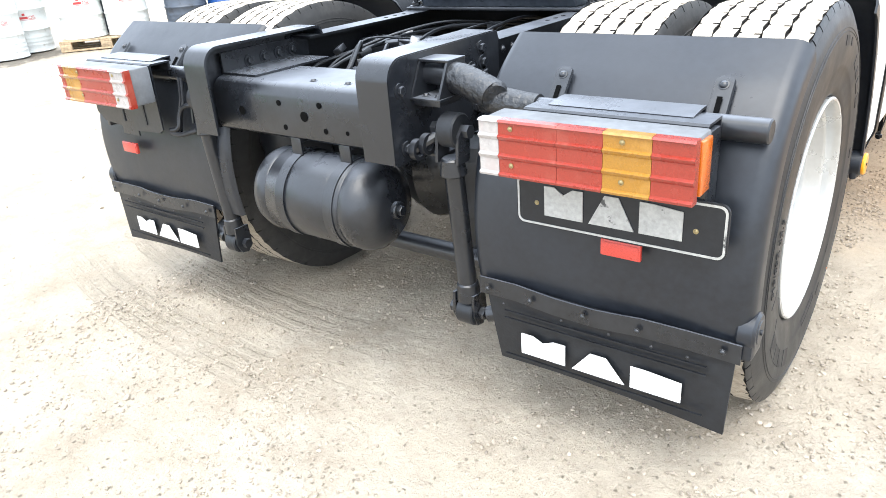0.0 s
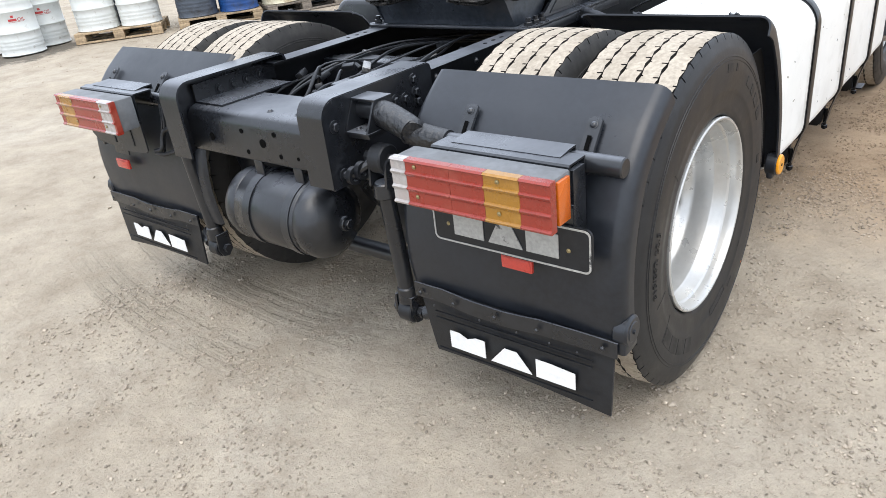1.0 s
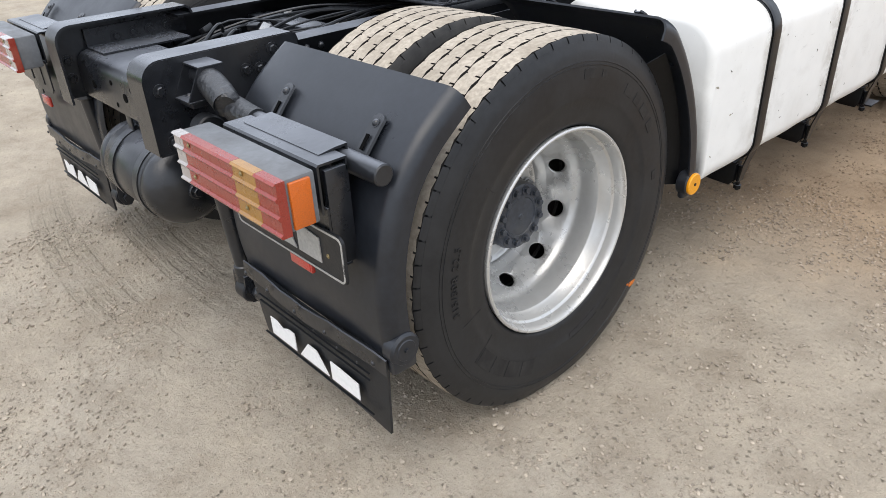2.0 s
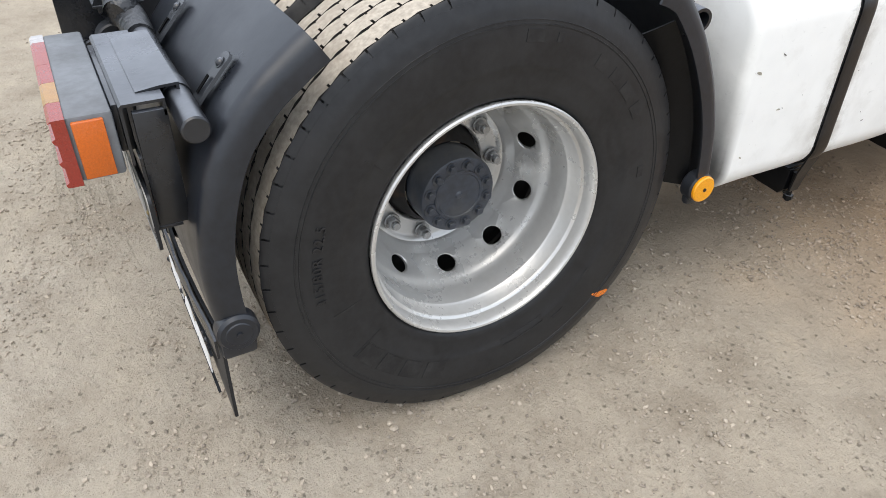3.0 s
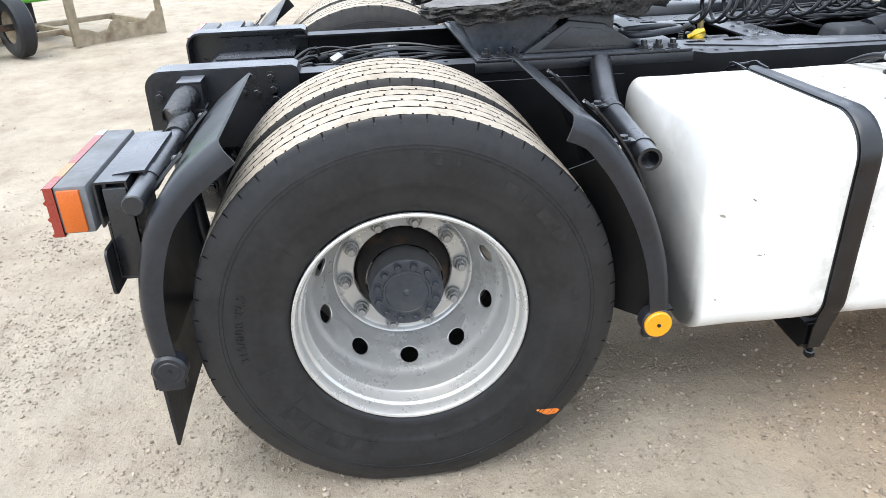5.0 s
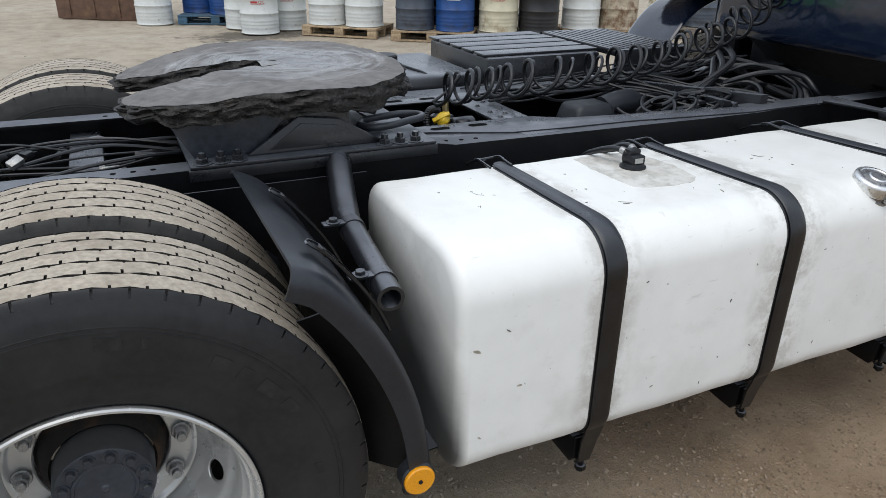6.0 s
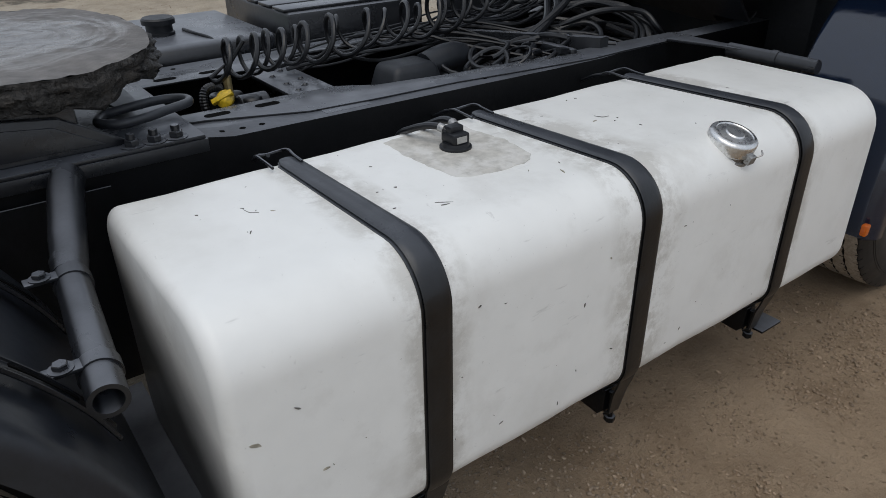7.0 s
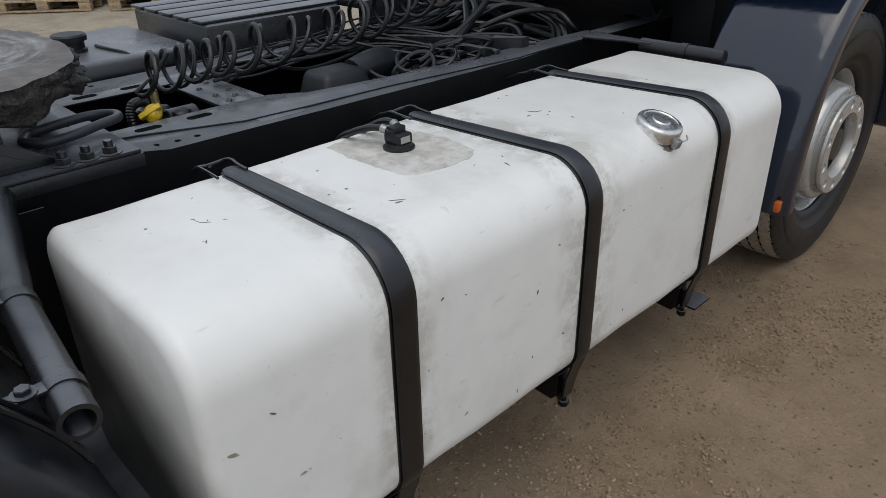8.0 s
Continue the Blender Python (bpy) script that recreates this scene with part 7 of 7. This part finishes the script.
for k in range(5):
    bm = bmesh.new()
    sweep(bm, smooth_path([(-0.25 + 0.08 * k, 2.50, 0.98), (-0.16 + 0.08 * k, 2.62, 1.03 + 0.02 * (k % 2)), (-0.02 + 0.06 * k, 2.74 + 0.03 * (k % 3), 1.02), (0.16 + 0.03 * k, 2.80, 0.97), (0.27, 2.70 + 0.04 * k, 0.92)], 7), 0.008 + 0.003 * (k % 3), 10)
    part("thick_hose", bm, HOSE, gearbox)
# ribbed hose and round valves beside the yellow tap
bm = bmesh.new()
curve = smooth_path([(0.055, 1.165, 0.86), (0.045, 1.150, 0.925), (0.035, 1.160, 0.965), (0.015, 1.195, 0.968), (0.0, 1.215, 0.955)], 12)
sweep(bm, curve, [0.0105 + 0.0022 * (i % 2) for i in range(len(curve))], 10)
part("ribbed_hose", bm, HOSE, valve, sharp=20)
bm = bmesh.new()
for x, y, z, r in ((0.06, 1.285, 0.925, 0.030), (0.02, 1.305, 0.915, 0.026), (-0.03, 1.27, 0.92, 0.024)):
    lathe(bm, [(z - 0.05, r), (z - 0.006, r), (z + 0.004, r * 0.9), (z + 0.010, r * 0.6), (z + 0.012, 0.001)], origin=(x, y, 0), axis="z", seg=18)
part("valve_body", bm, HOSE, valve, sharp=50)

# ---- far side of the chassis ----
bm = bmesh.new()
rows = []
sec = rounded(-1.13, -0.45, 0.34, 0.985, (0.05, 0.10, 0.07, 0.05), 6)
for y, f in ((0.80, 0.92), (0.805, 0.96), (0.83, 1.0), (1.60, 1.0), (1.625, 0.96), (1.63, 0.92)):
    rows.append([Vector((-0.79 + (x + 0.79) * f, y, 0.66 + (z - 0.66) * f)) for x, z in sec])
vs = grid(bm, rows, closed=True)
bm.faces.new(vs[0])
bm.faces.new(vs[-1])
side_tank = part("hydraulic_tank", bm, BLACK, truck, "dark grey painted side tank", sharp=50)
bm = bmesh.new()
lathe(bm, [(0.983, 0.052), (0.995, 0.052), (0.998, 0.046), (1.022, 0.046), (1.024, 0.058), (1.040, 0.058), (1.046, 0.052), (1.048, 0.001)], origin=(-0.70, 1.27, 0), axis="z", seg=30)
part("tank_cap", bm, RUBBER, side_tank, "black round tank cap")
bm = bmesh.new()
sweep(bm, smooth_path([(-0.72, 1.36, 0.989), (-0.62, 1.37, 0.989), (-0.53, 1.39, 0.985), (-0.48, 1.40, 0.965)], 4), 0.006, 8)
part("grab_strip", bm, RUBBER, side_tank)

bm = bmesh.new()
box(bm, -1.13, -0.50, 1.68, 2.28, 0.34, 1.035, 0.012)
battery = part("battery_box", bm, BLACK, truck, "black box with a ribbed lid")
for k in range(5):
    b = bmesh.new()
    x = -1.09 + 0.128 * k
    box(b, x - 0.052, x + 0.052, 1.675, 2.285, 1.036, 1.048, 0.004)
    part("lid_rib", b, BLACK, battery)
bm = bmesh.new()
box(bm, -1.10, -0.42, 2.32, 2.34, 1.02, 1.05, 0.002)
box(bm, -1.10, -0.42, 2.72, 2.74, 1.02, 1.05, 0.002)
for x in (-1.10, -0.44):
    box(bm, x, x + 0.02, 2.32, 2.74, 0.95, 1.05, 0.002)
walkway = part("walkway", bm, BLACK, truck, "black slatted steel walkway")
slat = bmesh.new()
box(slat, -1.08, -0.44, -0.012, 0.012, -0.004, 0.004, 0.001)
slat = to_mesh("slat", slat, BLACK)
for k in range(10):
    again("slat", slat, Matrix.Translation((0, 2.36 + 0.04 * k, 1.046)), walkway)

# ---- cab: wheel-arch panels, rear wall and floor ----
def arch(s):
    arc = [(2.822, 0.435), (2.832, 0.60), (2.862, 0.76), (2.915, 0.92), (3.0, 1.06), (3.12, 1.17), (3.30, 1.24), (3.60, 1.27), (3.95, 1.26)]
    bm = bmesh.new()
    rows = guard_rows(arc, 0.80, 1.20, s, lip=0.07, r=0.05)
    shell(bm, rows, 0.008)
    ob = part("wheel_arch", bm, CAB_BLUE, truck, "glossy dark blue wheel arch panel", sharp=60)
    # wall between arch and chassis, step up to the cab
    bm = bmesh.new()
    box(bm, s * 0.62, s * 0.80, 3.25, 3.30, 0.80, 1.40, 0.02)
    part("inner_panel", bm, RUBBER, ob)
    bm = bmesh.new()
    box(bm, s * 1.170, s * 1.190, 2.785, 2.812, 0.462, 0.500, 0.004)
    part("side_marker", bm, LENS_SIDE, ob, "small orange side marker")
    return ob


arch(1)
arch(-1)
bm = bmesh.new()
cyl(bm, (0.60, 2.785, 0.945), (0.918, 2.785, 0.945), 0.024, seg=20, chamfer=0.003)
prism(bm, [(0.405, 2.70), (0.56, 2.745), (0.66, 2.765), (0.66, 2.80), (0.405, 2.80)], lambda u, v, d: Vector((u, v, d)), 0.952, 0.960, 0.001)
sweep(bm, [(0.76, 2.785, 0.945), (0.785, 2.785, 0.945)], 0.0275, 20)
part("step_tube", bm, BLACK, truck, "black tube beside the fuel tank")
bm = bmesh.new()
box(bm, -1.22, 1.22, 2.93, 5.0, 1.28, 2.9, 0.05, 4)
box(bm, -1.20, 1.20, 4.0, 5.02, 0.45, 1.35, 0.04, 3)
cab = part("cab", bm, CAB_BLUE, truck, "dark blue cab with a sleeper rear wall")
bm = bmesh.new()
rows = []
for x, f in ((-0.45, 0.0), (-0.44, 0.6), (-0.40, 1.0), (0.0, 1.0), (0.40, 1.0), (0.58, 1.0), (0.61, 0.8), (0.62, 0.0)):
    rows.append([Vector((x, 2.96 + (y - 2.96) * (0.6 + 0.4 * f), 1.20 + (z - 1.20) * (0.75 + 0.25 * f))) for y, z in ((3.05, 1.50), (2.915, 1.50), (2.905, 1.30), (2.905, 1.15), (2.912, 1.118), (2.93, 1.102), (2.96, 1.096), (3.05, 1.096))])
grid(bm, rows)
tunnel = part("rear_panel", bm, CAB_BLUE, cab, "glossy dark blue panel low on the cab's rear wall", sharp=60)
bm = bmesh.new()
shell(bm, [[Vector((x, y + dy * abs(x + 0.05), z + dz * (x + 0.30))) for x in (-0.30, -0.1, 0.1, 0.22)] + [Vector((0.30, y + dy * 0.35, z + dz * 0.6 + (0.012 if z < 1.0 else 0.0))), Vector((0.46, y + dy * 0.5, z + dz * 0.7 + (0.07 if z < 1.0 else 0.0)))] for y, z, dy, dz in ((3.00, 1.093, 0.0, 0.0), (3.05, 1.06, 0.0, -0.04), (3.11, 1.02, 0.0, -0.07), (3.15, 0.985, 0.0, -0.08))], 0.012)
part("rubber_flap", bm, RUBBER, tunnel, "black rubber flap under the cab")
for k in range(2):
    b = bmesh.new()
    sweep(b, [(-0.19 + 0.07 * k, 3.058 + 0.035 * (1 - k), 1.062 - 0.028 * (1 - k)), (0.16 + 0.07 * k, 3.066 + 0.035 * (1 - k), 1.044 - 0.028 * (1 - k))], 0.003, 6)
    part("flap_rib", b, LAMP_GREY, tunnel)
bm = bmesh.new()
box(bm, -0.60, 0.60, 3.35, 4.0, 0.45, 1.28, 0.02)
part("engine_housing", bm, RUBBER, cab)

# ---- drums, pallets and machines at the edge of the yard ----
def text_on_drum(word, size, mat, parent, r, z, angle, name="printed_word"):
    cu = bpy.data.curves.new("t", "FONT")
    cu.body, cu.size, cu.align_x, cu.extrude = word, size, "CENTER", 0.0
    tmp = bpy.data.objects.new("t", cu)
    scene.collection.objects.link(tmp)
    me = bpy.data.meshes.new_from_object(tmp.evaluated_get(bpy.context.evaluated_depsgraph_get()))
    bpy.data.objects.remove(tmp)
    bpy.data.curves.remove(cu)
    bm = bmesh.new()
    bm.from_mesh(me)
    bpy.data.meshes.remove(me)
    for v in bm.verts:
        a = angle + v.co.x / r
        v.co = Vector(((r + 0.003) * math.cos(a), (r + 0.003) * math.sin(a), z + v.co.y))
    ob = new(name, to_mesh(name, bm, mat))
    ob.parent = parent
    return ob


def wrapped_bar(parent, mat, r, z0, z1, a0, a1, name):
    bm = bmesh.new()
    shell(bm, [[Vector((r * math.cos(a), r * math.sin(a), z)) for a in (a0 + (a1 - a0) * i / 8 for i in range(9))] for z in (z0, z1)], 0.002)
    return part(name, bm, mat, parent)


DRUM_PROFILE = [(0.0, 0.001), (0.0, 0.272), (0.004, 0.288), (0.012, 0.292), (0.020, 0.288), (0.024, 0.2845)]
for base in (0.10, 0.15, 0.20):
    DRUM_PROFILE += [(base - 0.012, 0.2845), (base, 0.2885), (base + 0.012, 0.2845)]
DRUM_PROFILE += [(0.285, 0.2845), (0.293, 0.292), (0.302, 0.295), (0.311, 0.292), (0.319, 0.2845), (0.56, 0.2845), (0.568, 0.292), (0.577, 0.295), (0.586, 0.292), (0.594, 0.2845)]
for base in (0.68, 0.73, 0.78):
    DRUM_PROFILE += [(base - 0.012, 0.2845), (base, 0.2885), (base + 0.012, 0.2845)]
DRUM_PROFILE += [(0.856, 0.2845), (0.862, 0.289), (0.87, 0.293), (0.878, 0.289), (0.880, 0.280), (0.868, 0.276), (0.866, 0.001)]


def drum_mesh(mat):
    bm = bmesh.new()
    lathe(bm, DRUM_PROFILE, axis="z", seg=40)
    return to_mesh("drum_body", bm, mat, 50)


DRUM_MESH = {}


def drum(mat, label, x, y, z=0.0, logo=False, word="", logo_mat=None):
    d = thing("oil_drum", label, "drum", "drums in the yard", Matrix.Translation((x, y, z)))
    if mat.name not in DRUM_MESH:
        DRUM_MESH[mat.name] = drum_mesh(mat)
    again("drum_body", DRUM_MESH[mat.name], Matrix(), d)
    bung = bmesh.new()
    cyl(bung, (0.17, 0.08, 0.866), (0.17, 0.08, 0.882), 0.03, seg=12)
    part("bung", bung, mat, d)
    face = math.atan2(-0.6 - y, 1.8 - x)
    if logo:
        lm = logo_mat or DRUM_PRINT_RED
        wrapped_bar(d, lm, 0.2865, 0.455, 0.485, face - 0.34, face + 0.02, "logo_block")
        wrapped_bar(d, lm, 0.2865, 0.50, 0.53, face - 0.20, face - 0.08, "logo_block")
        wrapped_bar(d, lm, 0.2865, 0.44, 0.444, face - 0.34, face + 0.34, "logo_line")
    if word:
        text_on_drum(word, 0.062, logo_mat or DRUM_PRINT_RED, d, 0.2845, 0.45, face + 0.22)
    return d


def pallet(x, y, ang, wood, label):
    p = thing("pallet", label, "pallet", "pallets in the yard", Matrix.Translation((x, y, 0.0)) @ Matrix.Rotation(ang, 4, "Z"))
    bm = bmesh.new()
    box(bm, 0, 1.2, 0, 0.10, 0, 0.022, 0.003)
    runner = to_mesh("board", bm, wood)
    bm = bmesh.new()
    box(bm, 0, 1.2, 0, 0.145, 0.122, 0.144, 0.003)
    deck = to_mesh("board", bm, wood)
    bm = bmesh.new()
    box(bm, 0, 0.145, 0, 0.10, 0.022, 0.10, 0.003)
    block = to_mesh("block", bm, wood)
    bm = bmesh.new()
    box(bm, 0, 0.145, 0, 0.8, 0.10, 0.122, 0.003)
    cross_board = to_mesh("board", bm, wood)
    for yy in (0, 0.35, 0.70):
        again("board", runner, Matrix.Translation((0, yy, 0)), p)
        for xx in (0, 0.5275, 1.055):
            again("block", block, Matrix.Translation((xx, yy, 0)), p)
    for xx in (0, 0.5275, 1.055):
        again("board", cross_board, Matrix.Translation((xx, 0, 0)), p)
    for yy in (0, 0.164, 0.3275, 0.491, 0.655):
        again("board", deck, Matrix.Translation((0, yy, 0)), p)
    return p


def on_pallet(x, y, ang, u, v):
    c, s = math.cos(ang), math.sin(ang)
    return x + c * u - s * v, y + s * u + c * v


WHITE_LABEL, BLUE_LABEL, DARK_LABEL = "scuffed white steel oil drum with red print", "blue steel oil drum with white print", "dark steel oil drum"
PALLETS = [
    ((-8.83, 2.95), 50, WOOD, "pale wooden pallet carrying white drums", [(DRUM_WHITE, WHITE_LABEL, 0.30, 0.32, True, "OIL", None), (DRUM_WHITE, WHITE_LABEL, 0.90, 0.32, True, "OIL", None), (DRUM_GREY, DARK_LABEL, 0.6, 0.95, False, "", None)]),
    ((-7.84, 4.02), 57, WOOD, "pale wooden pallet carrying grey and blue drums", [(DRUM_GREY, "slate grey steel oil drum with pale print", 0.30, 0.32, False, "", None), (DRUM_BLUE, BLUE_LABEL, 0.90, 0.32, True, "", WHITE_PRINT), (DRUM_BLACK, DARK_LABEL, 0.3, 0.95, False, "", None), (DRUM_BLACK, DARK_LABEL, 0.92, 0.95, False, "", None)]),
    ((-7.17, 5.12), 66, GREY_WOOD, "grey weathered pallet carrying cream and black drums", [(DRUM_CREAM, "cream steel oil drum with rust and red print", 0.30, 0.32, True, "OIL", None), (DRUM_BLACK, "black steel oil drum", 0.90, 0.32, False, "", None), (DRUM_BLACK, DARK_LABEL, 0.35, 0.95, False, "", None), (DRUM_GREY, DARK_LABEL, 0.95, 0.95, False, "", None)]),
    ((-7.02, 6.52), 72, WOOD, "pale wooden pallet carrying white and rusty drums", [(DRUM_WHITE, WHITE_LABEL, 0.30, 0.32, False, "", None), (DRUM_RUSTY, "rust-streaked cream oil drum", 0.90, 0.32, False, "", None), (DRUM_BLACK, DARK_LABEL, 0.5, 0.95, False, "", None)]),
    ((-10.62, 1.35), 70, BLUE_WOOD, "blue painted pallet carrying blue drums", [(DRUM_BLUE, BLUE_LABEL, 0.75, 0.34, False, "", None), (DRUM_BLUE, BLUE_LABEL, 0.25, 0.6, False, "", None)]),
    ((-6.75, 8.0), 78, GREY_WOOD, "grey weathered pallet carrying drums", [(DRUM_CREAM, "cream steel oil drum with rust", 0.30, 0.32, False, "", None), (DRUM_GREY, DARK_LABEL, 0.90, 0.32, False, "", None)]),
]
for (px, py), deg, wood, label, load in PALLETS:
    pallet(px, py, radians(deg), wood, label)
    for mat, dl, u, v, logo, word, lm in load:
        dx, dy = on_pallet(px, py, radians(deg), u, v)
        if v > 0.8:
            drum(mat, dl, dx, dy, 0.0)
        else:
            drum(mat, dl, dx, dy, 0.145, logo, word, lm)
drum(DRUM_WHITE, WHITE_LABEL, -9.28, 2.42, 0, True, "OIL")
drum(DRUM_WHITE, WHITE_LABEL, -9.62, 2.95, 0, True, "OIL")
drum(DRUM_WHITE, WHITE_LABEL, -10.85, 1.02, 0, True, "")
drum(DRUM_WHITE, WHITE_LABEL, -9.95, 2.3, 0, False, "")

# brown steel box
bm = bmesh.new()
box(bm, 0, 1.45, 0, 1.2, 0.0, 1.0, 0.015)
box(bm, -0.02, 1.47, -0.02, 1.22, 0.94, 1.02, 0.01)
crate = thing("steel_bin", "brown rusty painted steel bin", "bin", at=Matrix.Translation((-12.05, -0.45, 0)) @ Matrix.Rotation(radians(57), 4, "Z"))
part("bin_body", bm, BROWN_BOX, crate)
bm = bmesh.new()
for x in (0.25, 0.7, 1.15):
    box(bm, x - 0.02, x + 0.02, -0.018, 0.0, 0.05, 0.93, 0.004)
part("bin_rib", bm, BROWN_BOX, crate)

# pale steel stand with a wavy cut panel
stand = thing("steel_stand", "pale weathered steel stand with wavy cut panel", "stand", at=Matrix.Translation((-6.02, -3.12, 0)) @ Matrix.Rotation(radians(133.6), 4, "Z"))
wave = [(0, 0.0), (1.13, 0.0), (1.13, 0.30), (1.06, 0.27), (0.98, 0.26), (0.90, 0.19), (0.80, 0.165), (0.68, 0.17), (0.60, 0.22), (0.54, 0.24), (0.46, 0.22), (0.40, 0.14), (0.28, 0.12), (0.16, 0.17), (0.0, 0.2)]
bm = bmesh.new()
prism(bm, wave, lambda u, v, d: Vector((u, d, v)), -0.012, 0.0)
part("panel", bm, PALE_STEEL, stand)
for x0, x1 in ((0.0, 0.09), (1.07, 1.13)):
    bm = bmesh.new()
    box(bm, x0, x1, 0.0, 0.06, 0.0, 1.15, 0.004)
    part("post", bm, PALE_STEEL, stand)
for x in (0.02, 0.95):
    bm = bmesh.new()
    box(bm, x, x + 0.06, 0.06, 1.0, 0.10, 0.17, 0.004)
    part("beam", bm, PALE_STEEL, stand)
bm = bmesh.new()
box(bm, -0.75, 0.0, 0.22, 0.28, 0.12, 0.18, 0.004)
box(bm, -0.75, 1.0, 0.9, 0.96, 0.12, 0.18, 0.004)
part("rail", bm, PALE_STEEL, stand)

# green machine with a road wheel
machine = thing("green_machine", "bright green wheeled farm machine", "machine", at=Matrix.Translation((-5.60, -3.52, 0)) @ Matrix.Rotation(radians(133.6), 4, "Z"))
bm = bmesh.new()
lathe(bm, [(-0.08, 0.17), (-0.09, 0.22), (-0.085, 0.28), (-0.06, 0.31), (0.06, 0.31), (0.085, 0.28), (0.09, 0.22), (0.08, 0.17)], origin=(0, 0, 0.31), axis="x", seg=36, close=True)
w = part("road_wheel", bm, RUBBER, machine, "small black road wheel")
bm = bmesh.new()
lathe(bm, [(-0.06, 0.172), (-0.02, 0.15), (-0.02, 0.04), (0.03, 0.03), (0.03, 0.001)], origin=(0, 0, 0.31), axis="x", seg=24)
part("wheel_disc", bm, PALE_STEEL, w)
bm = bmesh.new()
box(bm, -1.0, 0.75, 1.0, 2.4, 0.62, 1.3, 0.05, 3)
box(bm, -0.2, 0.92, 0.9, 1.6, 0.42, 0.95, 0.04, 3)
part("machine_body", bm, GREEN_PAINT, machine)
bm = bmesh.new()
box(bm, -1.3, 0.05, -0.03, 0.03, 0.28, 0.34)
box(bm, -0.6, -0.3, -0.02, 2.0, 0.3, 0.66, 0.02)
box(bm, 0.1, 0.8, 1.4, 1.5, 0.0, 0.45, 0.01)
part("machine_axle", bm, RUST, machine)
